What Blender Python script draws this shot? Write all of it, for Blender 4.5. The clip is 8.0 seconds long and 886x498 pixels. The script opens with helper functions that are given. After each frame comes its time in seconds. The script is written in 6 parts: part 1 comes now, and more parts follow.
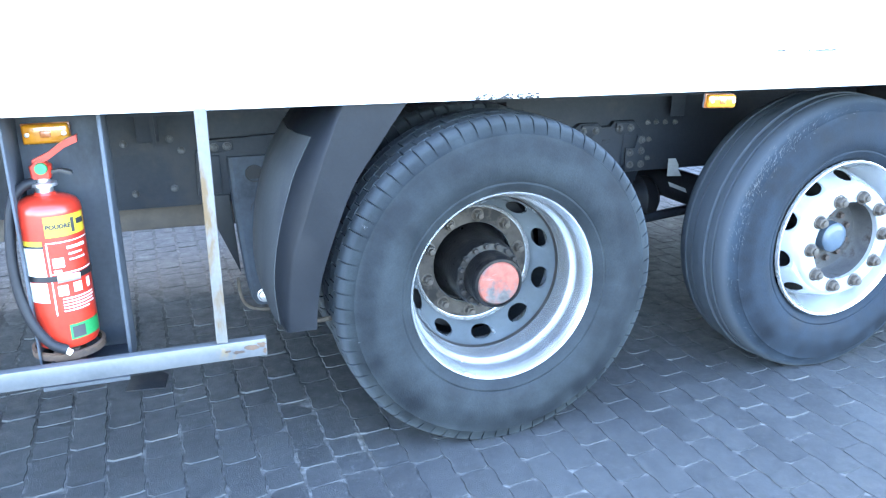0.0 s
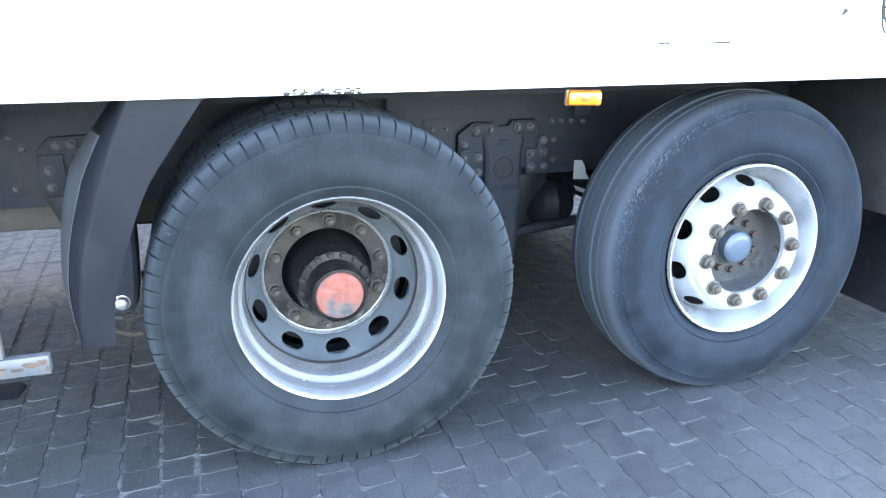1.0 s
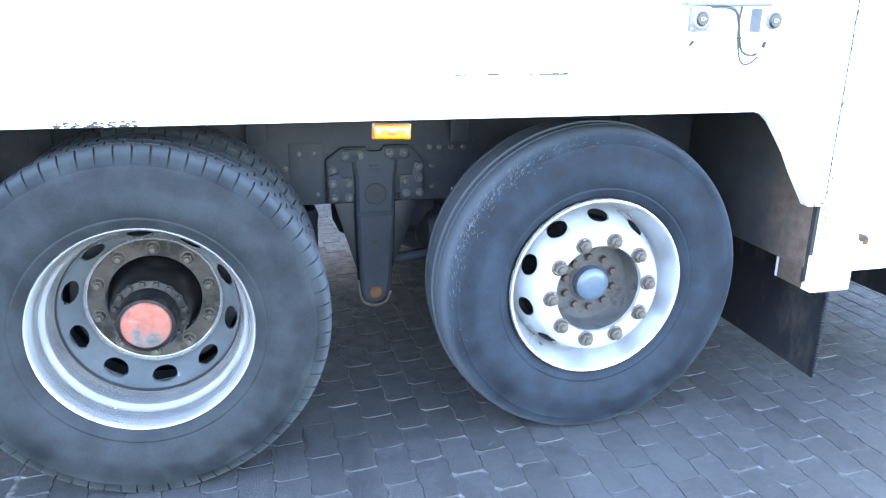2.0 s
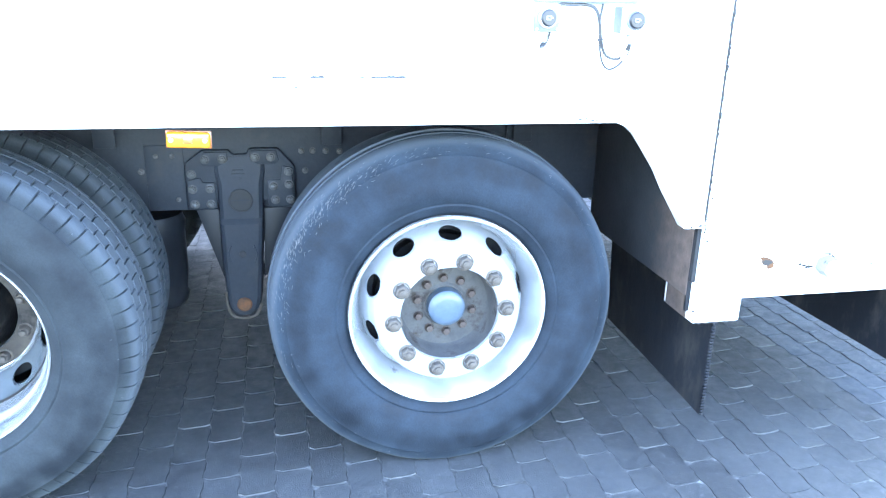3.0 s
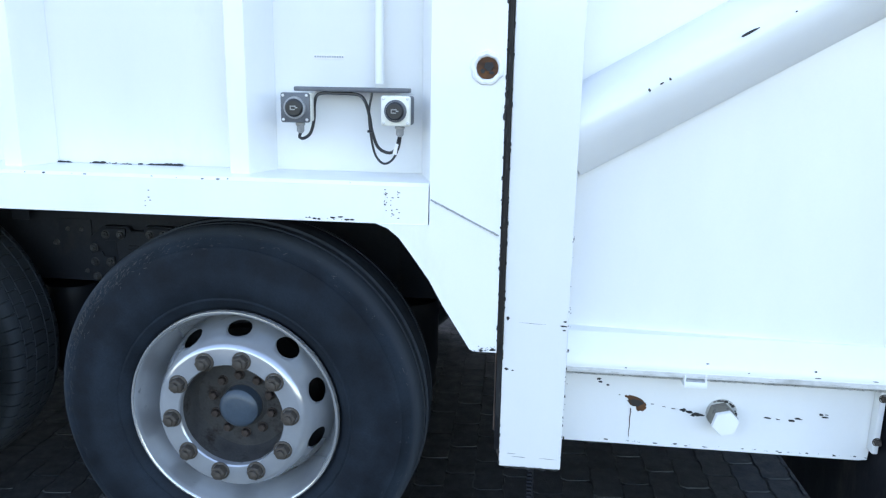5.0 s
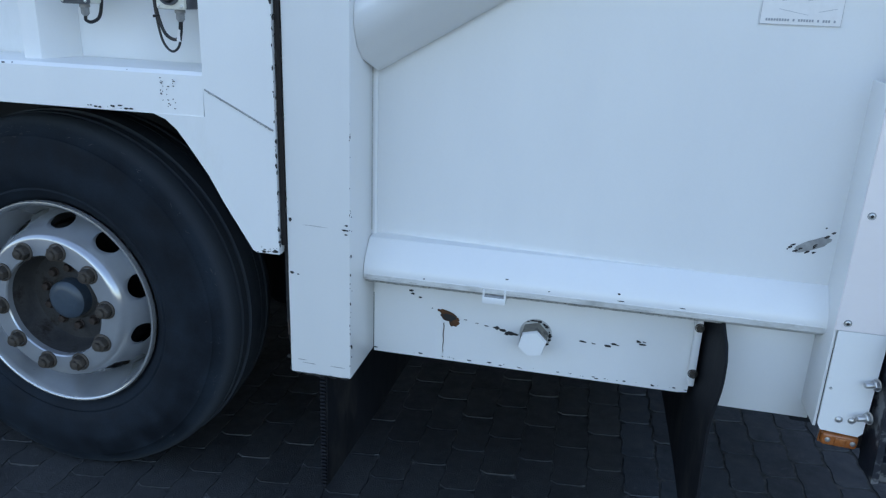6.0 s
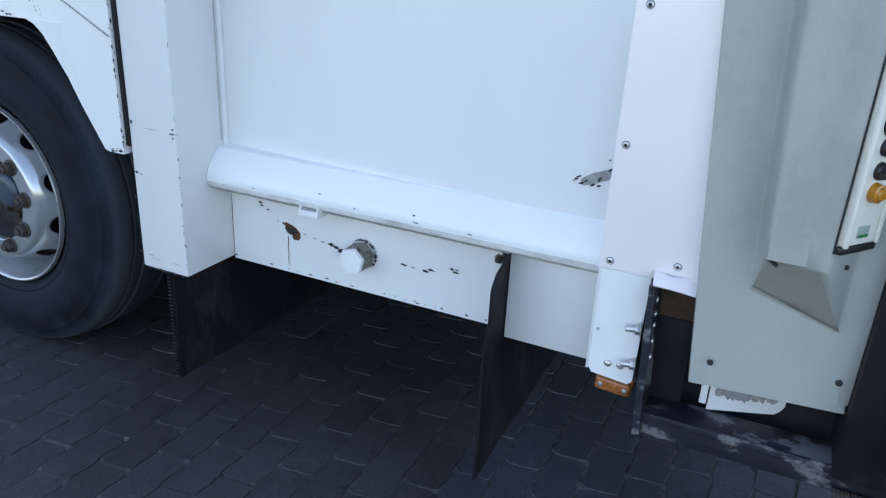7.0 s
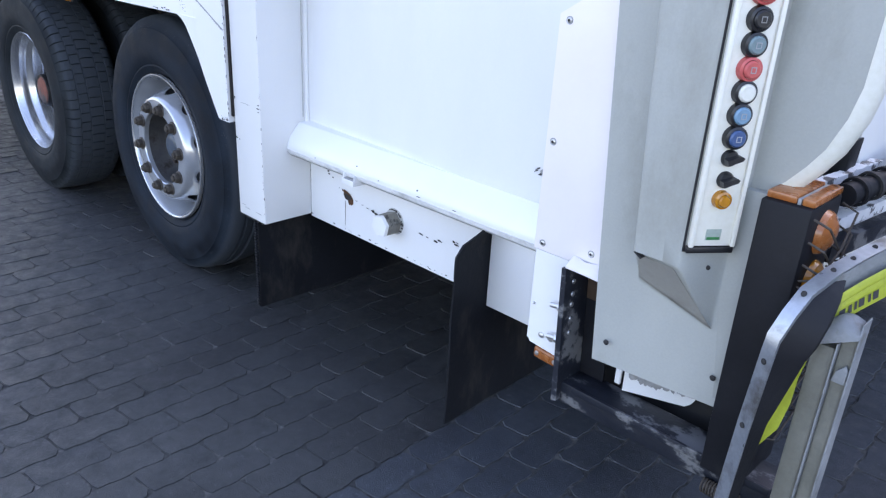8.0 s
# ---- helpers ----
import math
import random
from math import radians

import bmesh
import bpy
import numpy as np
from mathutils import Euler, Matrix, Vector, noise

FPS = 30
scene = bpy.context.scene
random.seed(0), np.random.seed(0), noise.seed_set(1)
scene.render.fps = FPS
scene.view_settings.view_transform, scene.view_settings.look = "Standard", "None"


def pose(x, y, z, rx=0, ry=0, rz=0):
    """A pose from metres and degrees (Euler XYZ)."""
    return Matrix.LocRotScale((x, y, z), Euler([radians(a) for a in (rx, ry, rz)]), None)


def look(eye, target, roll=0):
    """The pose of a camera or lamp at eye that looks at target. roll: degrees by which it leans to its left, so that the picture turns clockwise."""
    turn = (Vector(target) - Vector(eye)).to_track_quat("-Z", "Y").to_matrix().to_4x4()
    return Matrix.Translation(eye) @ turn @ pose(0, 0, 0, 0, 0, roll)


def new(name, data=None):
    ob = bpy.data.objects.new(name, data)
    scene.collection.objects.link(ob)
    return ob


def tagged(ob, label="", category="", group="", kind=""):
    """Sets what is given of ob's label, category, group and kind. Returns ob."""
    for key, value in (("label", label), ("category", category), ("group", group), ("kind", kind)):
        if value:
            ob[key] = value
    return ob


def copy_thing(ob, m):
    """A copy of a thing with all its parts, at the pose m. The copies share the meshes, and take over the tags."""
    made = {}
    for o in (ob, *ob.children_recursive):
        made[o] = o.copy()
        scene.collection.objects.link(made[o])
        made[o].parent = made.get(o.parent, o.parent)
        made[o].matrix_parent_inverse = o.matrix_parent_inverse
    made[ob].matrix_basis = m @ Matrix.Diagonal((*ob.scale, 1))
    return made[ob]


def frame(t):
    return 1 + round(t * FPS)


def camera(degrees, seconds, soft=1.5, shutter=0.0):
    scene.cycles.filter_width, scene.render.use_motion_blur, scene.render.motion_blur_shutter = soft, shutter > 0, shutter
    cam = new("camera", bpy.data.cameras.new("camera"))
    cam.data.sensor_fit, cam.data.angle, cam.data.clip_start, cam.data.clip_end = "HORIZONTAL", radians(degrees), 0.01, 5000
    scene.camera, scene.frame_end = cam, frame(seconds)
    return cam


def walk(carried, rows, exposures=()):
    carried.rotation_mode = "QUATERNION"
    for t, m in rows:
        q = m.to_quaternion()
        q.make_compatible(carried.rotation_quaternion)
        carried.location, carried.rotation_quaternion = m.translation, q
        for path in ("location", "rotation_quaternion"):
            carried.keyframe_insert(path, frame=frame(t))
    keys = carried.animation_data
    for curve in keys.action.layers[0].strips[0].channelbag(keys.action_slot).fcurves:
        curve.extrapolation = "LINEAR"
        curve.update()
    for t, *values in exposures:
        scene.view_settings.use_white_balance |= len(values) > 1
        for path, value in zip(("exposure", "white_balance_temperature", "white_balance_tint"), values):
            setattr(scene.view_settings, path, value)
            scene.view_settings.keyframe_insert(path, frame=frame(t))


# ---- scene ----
cam = camera(62.0, 8.0, 1.25)
EXPOSURES = [(0, 5.22, 6350, 10), (0.5, 5.25, 7250, 11), (1.0, 5.0, 7200, 13), (1.5, 4.9, 7050, 14), (3.0, 5.52, 6400, 11), (3.3, 5.0, 6250, 12), (4.0, 4.25, 6300, 13), (4.2, 3.9, 6500, 12), (5.3, 2.2, 7000, 12), (6.0, 1.70, 6550, 10), (6.5, 1.87, 6750, 11), (7.0, 2.05, 6950, 14), (7.5, 1.93, 6950, 14), (8, 2.50, 7100, 23)]
PATH = [
    (0, (-0.925, -1.859, 1.31), (-0.28, -0.067, 0.699), 0.2),
    (0.2, (-0.804, -1.842, 1.305), (-0.224, -0.02, 0.719), 2.1),
    (0.5, (-0.631, -1.845, 1.27), (0.016, -0.055, 0.654), 0.3),
    (0.7, (-0.511, -1.841, 1.256), (0.115, -0.038, 0.656), 0.1),
    (1, (-0.359, -1.852, 1.284), (0.227, -0.041, 0.669), 0.2),
    (1.2, (-0.225, -1.892, 1.287), (0.307, -0.062, 0.681), 0.8),
    (1.5, (-0.008, -1.964, 1.31), (0.505, -0.129, 0.702), 0.5),
    (1.7, (0.132, -1.991, 1.333), (0.621, -0.148, 0.729), 0.4),
    (2.8, (0.768, -1.867, 1.386), (1.18, -0.014, 0.757), 1.3),
    (3, (0.922, -1.872, 1.388), (1.304, -0.015, 0.752), 1.2),
    (3.3, (1.177, -1.859, 1.424), (1.544, -0.006, 0.777), 1.5),
    (3.5, (1.293, -1.857, 1.411), (1.668, 0.002, 0.774), 1.5),
    (4, (1.582, -1.751, 1.444), (1.911, 0.119, 0.815), 2.0),
    (4.2, (1.668, -1.724, 1.468), (1.911, 0.158, 0.837), 2.0),
    (5.3, (2.34, -1.697, 1.397), (2.045, 0.237, 0.984), 1.2),
    (5.5, (2.477, -1.623, 1.378), (2.186, 0.307, 0.943), 1.5),
    (5.6, (2.544, -1.587, 1.376), (2.242, 0.336, 0.918), 1.7),
    (5.8, (2.648, -1.545, 1.374), (2.311, 0.351, 0.833), 1.6),
    (5.9, (2.722, -1.537, 1.374), (2.353, 0.335, 0.775), 2.1),
    (6, (2.786, -1.524, 1.363), (2.393, 0.328, 0.719), 2.3),
    (6.1, (2.854, -1.543, 1.37), (2.442, 0.287, 0.675), 2.4),
    (6.3, (3.032, -1.536, 1.325), (2.559, 0.288, 0.637), 2.7),
    (6.5, (3.221, -1.494, 1.339), (2.639, 0.277, 0.613), 2.6),
    (6.7, (3.349, -1.453, 1.321), (2.699, 0.281, 0.567), 2.9),
    (7, (3.586, -1.323, 1.301), (2.812, 0.363, 0.553), 3.1),
    (7.2, (3.709, -1.250, 1.318), (2.862, 0.405, 0.582), 3.4),
    (7.5, (3.893, -1.189, 1.327), (2.902, 0.371, 0.562), 3.4),
    (7.7, (4.032, -1.191, 1.335), (2.910, 0.280, 0.572), 3.5),
    (8, (4.22, -1.227, 1.376), (2.952, 0.108, 0.594), 3.2),
]
walk(cam, [(t, look(eye, target, roll)) for t, eye, target, roll in PATH], EXPOSURES)

# ---- light ----
SUN_FROM = Vector((-0.30, 1.0, 0.95)).normalized()
world = bpy.data.worlds.new("world")
scene.world = world
world.use_nodes = True
wn = world.node_tree
sky = wn.nodes.new("ShaderNodeTexSky")
sky.sky_type = "NISHITA"
sky.sun_disc = False
sky.sun_elevation = math.asin(SUN_FROM.z)
sky.sun_rotation = math.atan2(SUN_FROM.x, SUN_FROM.y)
sky.dust_density, sky.ozone_density = 1.5, 1.0
wn.links.new(sky.outputs[0], wn.nodes["Background"].inputs[0])
wn.nodes["Background"].inputs[1].default_value = 0.15
sun = new("sun", bpy.data.lights.new("sun", "SUN"))
sun.data.energy, sun.data.angle, sun.data.color = 1.0, radians(10.0), (1.0, 0.93, 0.83)
sun.matrix_world = look((0, 0, 30), Vector((0, 0, 30)) - SUN_FROM)


# ---- materials ----
def shader(name):
    m = bpy.data.materials.new(name)
    m.use_nodes = True
    return m, m.node_tree, m.node_tree.nodes["Principled BSDF"]


def node(nt, kind, **values):
    n = nt.nodes.new("ShaderNode" + kind)
    for key, value in values.items():
        n.inputs[key].default_value = value
    return n


def noise_of(nt, scale, detail=4.0, rough=0.55, stretch=None, space="Object"):
    tc = node(nt, "TexCoord")
    n = node(nt, "TexNoise", Scale=scale, Detail=detail, Roughness=rough)
    if stretch:
        mp = node(nt, "Mapping", Scale=stretch)
        nt.links.new(tc.outputs[space], mp.inputs[0])
        nt.links.new(mp.outputs[0], n.inputs["Vector"])
    else:
        nt.links.new(tc.outputs[space], n.inputs["Vector"])
    return n.outputs[0]


def ramp(nt, fac, stops):
    r = node(nt, "ValToRGB")
    while len(r.color_ramp.elements) < len(stops):
        r.color_ramp.elements.new(0.5)
    for e, (p, c) in zip(r.color_ramp.elements, stops):
        e.position, e.color = p, (*c, 1) if len(c) == 3 else c
    nt.links.new(fac, r.inputs[0])
    return r.outputs[0]


def mix(nt, fac, a, b, blend="MIX"):
    m = nt.nodes.new("ShaderNodeMix")
    m.data_type, m.blend_type = "RGBA", blend
    for socket, value in ((m.inputs[0], fac), (m.inputs[6], a), (m.inputs[7], b)):
        if isinstance(value, (int, float)):
            socket.default_value = value
        elif isinstance(value, tuple):
            socket.default_value = (*value, 1)
        else:
            nt.links.new(value, socket)
    return m.outputs[2]


def bumped(nt, bsdf, height, strength, distance=0.01):
    b = node(nt, "Bump", Strength=strength, Distance=distance)
    nt.links.new(height, b.inputs["Height"])
    nt.links.new(b.outputs[0], bsdf.inputs["Normal"])


def surface(name, a, b, rough=(0.4, 0.6), metal=0.0, scale=6.0, fine=90.0, bump=0.15, stain=None, stain_at=(0.58, 0.72), stain_scale=3.0, stretch=None, spec=0.5, coat=0.0, speck=0.35):
    """Two tones by broad noise, grain by fine noise, stains of a third tone."""
    m, nt, p = shader(name)
    broad = noise_of(nt, scale, 5, 0.6, stretch)
    grain = noise_of(nt, fine, 3, 0.6)
    c = ramp(nt, broad, ((0.3, a), (0.7, b)))
    c = mix(nt, speck, c, ramp(nt, grain, ((0.25, (0.35, 0.35, 0.35)), (0.75, (0.65, 0.65, 0.65)))), "OVERLAY")
    if stain:
        mask = ramp(nt, noise_of(nt, stain_scale, 8, 0.68, stretch), ((stain_at[0], (0, 0, 0)), (stain_at[1], (1, 1, 1))))
        c = mix(nt, mask, c, stain)
    nt.links.new(c, p.inputs["Base Color"])
    r = ramp(nt, broad, ((0.3, (rough[0],) * 3), (0.7, (rough[1],) * 3)))
    nt.links.new(r, p.inputs["Roughness"])
    p.inputs["Metallic"].default_value = metal
    p.inputs["Specular IOR Level"].default_value = spec
    p.inputs["Coat Weight"].default_value = coat
    if bump:
        bumped(nt, p, grain, bump, 0.003)
    return m


WHITE = surface("white_paint", (0.74, 0.745, 0.74), (0.80, 0.80, 0.785), (0.28, 0.42), scale=2.5, fine=160, bump=0.03, stain=(0.66, 0.65, 0.60), stain_at=(0.62, 0.82), stain_scale=1.8, stretch=(1, 1, 0.35), coat=0.25, speck=0.08)
CREAM = surface("cream_paint", (0.66, 0.65, 0.57), (0.72, 0.71, 0.63), (0.35, 0.5), scale=4, bump=0.05)
GREY_COVER = surface("grey_plastic_cover", (0.352, 0.362, 0.332), (0.405, 0.412, 0.376), (0.42, 0.55), scale=5, fine=220, bump=0.05, stain=(0.245, 0.243, 0.203), stain_at=(0.50, 0.74), stain_scale=3.4, stretch=(1, 1, 0.5), speck=0.12)
# darker cover plastic: grime plus the facet's shade in one colour
COVER_SHADE_GRIME = surface("shaded_grimy_facet", (0.27, 0.262, 0.235), (0.35, 0.342, 0.31), (0.5, 0.65), scale=9, fine=220, bump=0.05, stain=(0.20, 0.19, 0.165), stain_at=(0.5, 0.72), stain_scale=9, speck=0.15)
ALU = surface("aluminium_sheet", (0.84, 0.785, 0.775), (0.89, 0.84, 0.83), (0.35, 0.45), metal=0.2, scale=3, fine=120, bump=0.04, speck=0.08)
STEEL = surface("bright_steel", (0.45, 0.45, 0.45), (0.62, 0.61, 0.60), (0.28, 0.45), metal=0.9, scale=40, bump=0.1)
ZINC = surface("galvanised_bar", (0.08383, 0.08879, 0.09369), (0.1085, 0.111, 0.1159), (0.4, 0.55), metal=0.35, scale=10, bump=0.1, stain=(0.1757, 0.1185, 0.05709), stain_at=(0.62, 0.70), stain_scale=9)
POST_PAINT = surface("worn_painted_post", (0.092, 0.090, 0.086), (0.128, 0.124, 0.117), (0.45, 0.6), scale=14, bump=0.15, stain=(0.098, 0.063, 0.032), stain_at=(0.53, 0.64), stain_scale=14, stretch=(1, 1, 0.3), spec=0.2)
CHASSIS = surface("dark_chassis_paint", (0.01264, 0.01537, 0.02064), (0.02359, 0.02696, 0.0337), (0.5, 0.75), scale=5, fine=70, bump=0.25, spec=0.2, stain=(0.03707, 0.03496, 0.03285), stain_at=(0.54, 0.78), stain_scale=4)
CAST = surface("blue_grey_cast_steel", (0.024, 0.030, 0.040), (0.042, 0.051, 0.065), (0.5, 0.75), scale=7, fine=70, bump=0.25, spec=0.2, stain=(0.014, 0.016, 0.020), stain_at=(0.54, 0.70), stain_scale=6)
CHANNEL = surface("dusty_channel_steel", (0.040, 0.046, 0.056), (0.066, 0.074, 0.086), (0.5, 0.75), scale=9, fine=90, bump=0.15, spec=0.25, stain=(0.028, 0.031, 0.037), stain_at=(0.52, 0.70), stain_scale=7, stretch=(1, 1, 0.4))
GUARD = surface("grey_mudguard_plastic", (0.006506, 0.007615, 0.009725), (0.01005, 0.01142, 0.01402), (0.38, 0.5), scale=6, fine=150, bump=0.08, stain=(0.01907, 0.02048, 0.02308), stain_at=(0.58, 0.8), spec=0.15)
BLACK = surface("black_rubber_sheet", (0.0072, 0.0076, 0.0096), (0.0136, 0.014, 0.0168), (0.45, 0.65), scale=7, fine=110, bump=0.12, spec=0.22, stain=(0.0272, 0.0272, 0.028), stain_at=(0.58, 0.78), stain_scale=5)
FLAP = surface("dusty_mudflap_rubber", (0.005832, 0.00661, 0.008752), (0.01118, 0.01226, 0.01555), (0.55, 0.8), scale=5, fine=80, bump=0.2, stain=(0.04277, 0.03888, 0.03499), stain_at=(0.50, 0.72), stain_scale=7, stretch=(1, 1, 0.4), spec=0.18)
# near-black for shade in gaps, holes, recesses and behind the wheel dishes
DARK = surface("gap_shade", (0.008, 0.008, 0.009), (0.016, 0.016, 0.017), (0.7, 0.9), bump=0.1)
SCRAPED = surface("scraped_black_paint", (0.010, 0.012, 0.017), (0.022, 0.025, 0.034), (0.35, 0.6), scale=9, fine=60, bump=0.3, spec=0.35, stain=(0.15, 0.15, 0.15), stain_at=(0.52, 0.57), stain_scale=9, stretch=(0.7, 1, 1))
SCRAPED_WHITE = surface("scraped_white_paint", (0.68, 0.68, 0.67), (0.76, 0.76, 0.75), (0.4, 0.6), scale=6, fine=90, bump=0.2, stain=(0.10, 0.09, 0.085), stain_at=(0.54, 0.58), stain_scale=22)
RUST = surface("rust", (0.033, 0.0143, 0.0066), (0.1265, 0.05225, 0.0187), (0.75, 0.95), scale=40, fine=200, bump=0.5)
RUSTY_PLATE = surface("rusty_plate", (0.063, 0.03938, 0.02625), (0.105, 0.06825, 0.04725), (0.7, 0.9), scale=12, fine=110, bump=0.3, stain=(0.03675, 0.02887, 0.02625), stain_at=(0.5, 0.62), stain_scale=8, spec=0.2)
CHIP = surface("bare_dark_chip", (0.0105, 0.0100, 0.0100), (0.027, 0.0255, 0.0245), (0.6, 0.85), scale=60, bump=0.2)
SCUFF = surface("grey_scuff", (0.22, 0.22, 0.22), (0.36, 0.36, 0.35), (0.5, 0.7), scale=60, bump=0.1)
PALE_SCRATCH = surface("pale_rubber_scratch", (0.04992, 0.05075, 0.052), (0.07904, 0.07904, 0.07904), (0.6, 0.8), scale=80, bump=0.1)
BLOCK_WALL = surface("block_wall_render", (0.20, 0.20, 0.195), (0.27, 0.265, 0.255), (0.7, 0.9), scale=1.2, fine=60, bump=0.3, stain=(0.15, 0.148, 0.14), stain_at=(0.52, 0.75), stain_scale=1.0, stretch=(1, 1, 0.3))
# silver disc paint, darkened and blued for the reflection in the dish
RIM_DISC = surface("disc_paint_with_reflection", (0.15, 0.172, 0.188), (0.225, 0.25, 0.268), (0.16, 0.28), metal=0.6, scale=6, fine=130, bump=0, speck=0.08, stain=(0.11, 0.105, 0.10), stain_at=(0.62, 0.74), stain_scale=10)
BROWN_BEAM = surface("brown_dusty_beam", (0.045, 0.036, 0.029), (0.085, 0.070, 0.058), (0.7, 0.9), scale=7, fine=90, bump=0.25, stain=(0.030, 0.026, 0.023), stain_at=(0.5, 0.7), stain_scale=6)
GUARD_DUST = surface("dusty_mudguard_front", (0.02318, 0.0252, 0.02713), (0.03864, 0.0406, 0.04229), (0.6, 0.8), scale=9, fine=120, bump=0.12, stretch=(1, 1, 0.25), stain=(0.01417, 0.0161, 0.02075), stain_at=(0.5, 0.72), stain_scale=8)
SHADED_GRIMY_WHITE = surface("shaded_grimy_white_paint", (0.66, 0.66, 0.645), (0.74, 0.74, 0.725), (0.5, 0.7), scale=10, fine=120, bump=0.1, stain=(0.44, 0.435, 0.41), stain_at=(0.52, 0.70), stain_scale=11, stretch=(0.5, 1, 1))
BOLT_GRIME = surface("greasy_bolt_side", (0.15, 0.14, 0.115), (0.26, 0.245, 0.21), (0.5, 0.7), scale=30, fine=160, bump=0.2, stain=(0.06, 0.055, 0.05), stain_at=(0.52, 0.62), stain_scale=30)
NUT = surface("dusty_rusted_nut", (0.0436, 0.0358, 0.02938), (0.0918, 0.078, 0.06518), (0.55, 0.8), metal=0.2, scale=50, fine=220, bump=0.3, spec=0.25)
HUB_NUT = surface("rusty_hub_nut", (0.030, 0.021, 0.017), (0.066, 0.050, 0.042), (0.55, 0.8), metal=0.2, scale=50, fine=220, bump=0.3, spec=0.25)
HUB_DIRT = surface("greasy_hub_ring", (0.01382, 0.01267, 0.01152), (0.0288, 0.0265, 0.02419), (0.55, 0.8), scale=12, fine=160, bump=0.25, stain=(0.028, 0.022, 0.018), stain_at=(0.54, 0.66), stain_scale=14, spec=0.15)
HUB_BLACK = surface("oily_black_hub", (0.00252, 0.00252, 0.00288), (0.00576, 0.0054, 0.00576), (0.25, 0.5), scale=22, bump=0.35, spec=0.25, stain=(0.0144, 0.01224, 0.01044), stain_at=(0.54, 0.62), stain_scale=16)
BOLT_RING = surface("rusty_bolt_ring", (0.02525, 0.02111, 0.01744), (0.05738, 0.0482, 0.03947), (0.6, 0.85), scale=18, fine=120, bump=0.5, stain=(0.01377, 0.01193, 0.01056), stain_at=(0.50, 0.60), stain_scale=15, spec=0.2)
CAP_BLUE = surface("grey_blue_cap", (0.0372, 0.0558, 0.07815), (0.0558, 0.0744, 0.09675), (0.3, 0.45), scale=20, bump=0.05)
RIM = surface("silver_wheel_paint", (0.4928, 0.5016, 0.5148), (0.5808, 0.587, 0.5966), (0.15, 0.26), metal=0.85, scale=7, fine=130, bump=0, speck=0.04)
RIM_TAG = surface("chalky_silver_wheel_paint", (0.400, 0.416, 0.438), (0.505, 0.524, 0.545), (0.14, 0.26), metal=0.58, scale=6, fine=130, bump=0.0, speck=0.03, stain=(0.2094, 0.2218, 0.2402), stain_at=(0.64, 0.70), stain_scale=11)
AMBER = surface("amber_lens", (0.43, 0.158, 0.008), (0.50, 0.205, 0.012), (0.15, 0.25), scale=30, bump=0.1, coat=0.5)
AMBER_DARK = surface("dull_amber_lens", (0.30, 0.090, 0.022), (0.38, 0.128, 0.032), (0.2, 0.35), scale=30, bump=0.1, coat=0.3)
RED = surface("red_enamel", (0.3482, 0.01966, 0.01011), (0.3819, 0.02808, 0.01236), (0.26, 0.38), scale=10, bump=0.03, coat=0.12)
YELLOW = surface("yellow_print", (0.4608, 0.3341, 0.01728), (0.4838, 0.3571, 0.0288), (0.4, 0.5), bump=0)
GREEN = surface("green_print", (0.0126, 0.1596, 0.042), (0.0168, 0.1848, 0.0546), (0.4, 0.5), bump=0)
PRINT_WHITE = surface("white_print", (0.78, 0.76, 0.74), (0.84, 0.82, 0.80), (0.4, 0.5), bump=0)
FADED_INK = surface("faded_print", (0.30, 0.31, 0.33), (0.38, 0.39, 0.41), (0.5, 0.6), bump=0)
# grey of the grime, also of the painted shadow ring behind the bolt
GRIME_AND_SHADE = surface("grey_grime_and_shade", (0.38, 0.38, 0.36), (0.50, 0.50, 0.48), (0.6, 0.8), scale=40, bump=0.1)
# polished lips, and the highlights painted on hump and disc edge
RIM_POLISH_HIGHLIGHT = surface("polished_rim_highlight", (0.50, 0.505, 0.505), (0.56, 0.562, 0.56), (0.18, 0.28), metal=0.75, scale=4, bump=0.0, speck=0.06)
SEAM = surface("brown_grimed_seam", (0.0065, 0.00475, 0.00425), (0.012, 0.009, 0.008), (0.6, 0.85), scale=30, bump=0.2)
FRAME_BOLT = surface("painted_frame_bolt", (0.03128, 0.03284, 0.03597), (0.07426, 0.07351, 0.07351), (0.4, 0.65), metal=0.2, scale=50, fine=220, bump=0.3)
HUB_PLATE = surface("dusty_hub_plate", (0.036, 0.036, 0.037), (0.070, 0.067, 0.064), (0.45, 0.7), metal=0.2, scale=14, fine=160, bump=0.25, stain=(0.02474, 0.01979, 0.01649), stain_at=(0.52, 0.64), stain_scale=14, spec=0.25)
INK = surface("black_print", (0.02, 0.02, 0.022), (0.03, 0.03, 0.032), (0.5, 0.6), bump=0)
BLACK_PLASTIC = surface("black_plastic", (0.0108, 0.0108, 0.012), (0.018, 0.018, 0.0192), (0.3, 0.45), scale=30, bump=0.05)
GREY_PLASTIC = surface("dark_grey_plastic", (0.085, 0.09, 0.10), (0.12, 0.125, 0.135), (0.4, 0.5), scale=30, bump=0.05)
IVORY = surface("ivory_plastic", (0.74, 0.72, 0.62), (0.78, 0.76, 0.67), (0.35, 0.45), scale=20, bump=0.04)
LABEL_GREEN = surface("pale_green_label", (0.30, 0.36, 0.31), (0.38, 0.43, 0.38), (0.4, 0.5), scale=60, bump=0)
BTN_RED = surface("red_button", (0.52, 0.085, 0.08), (0.58, 0.11, 0.10), (0.3, 0.4), bump=0.02)
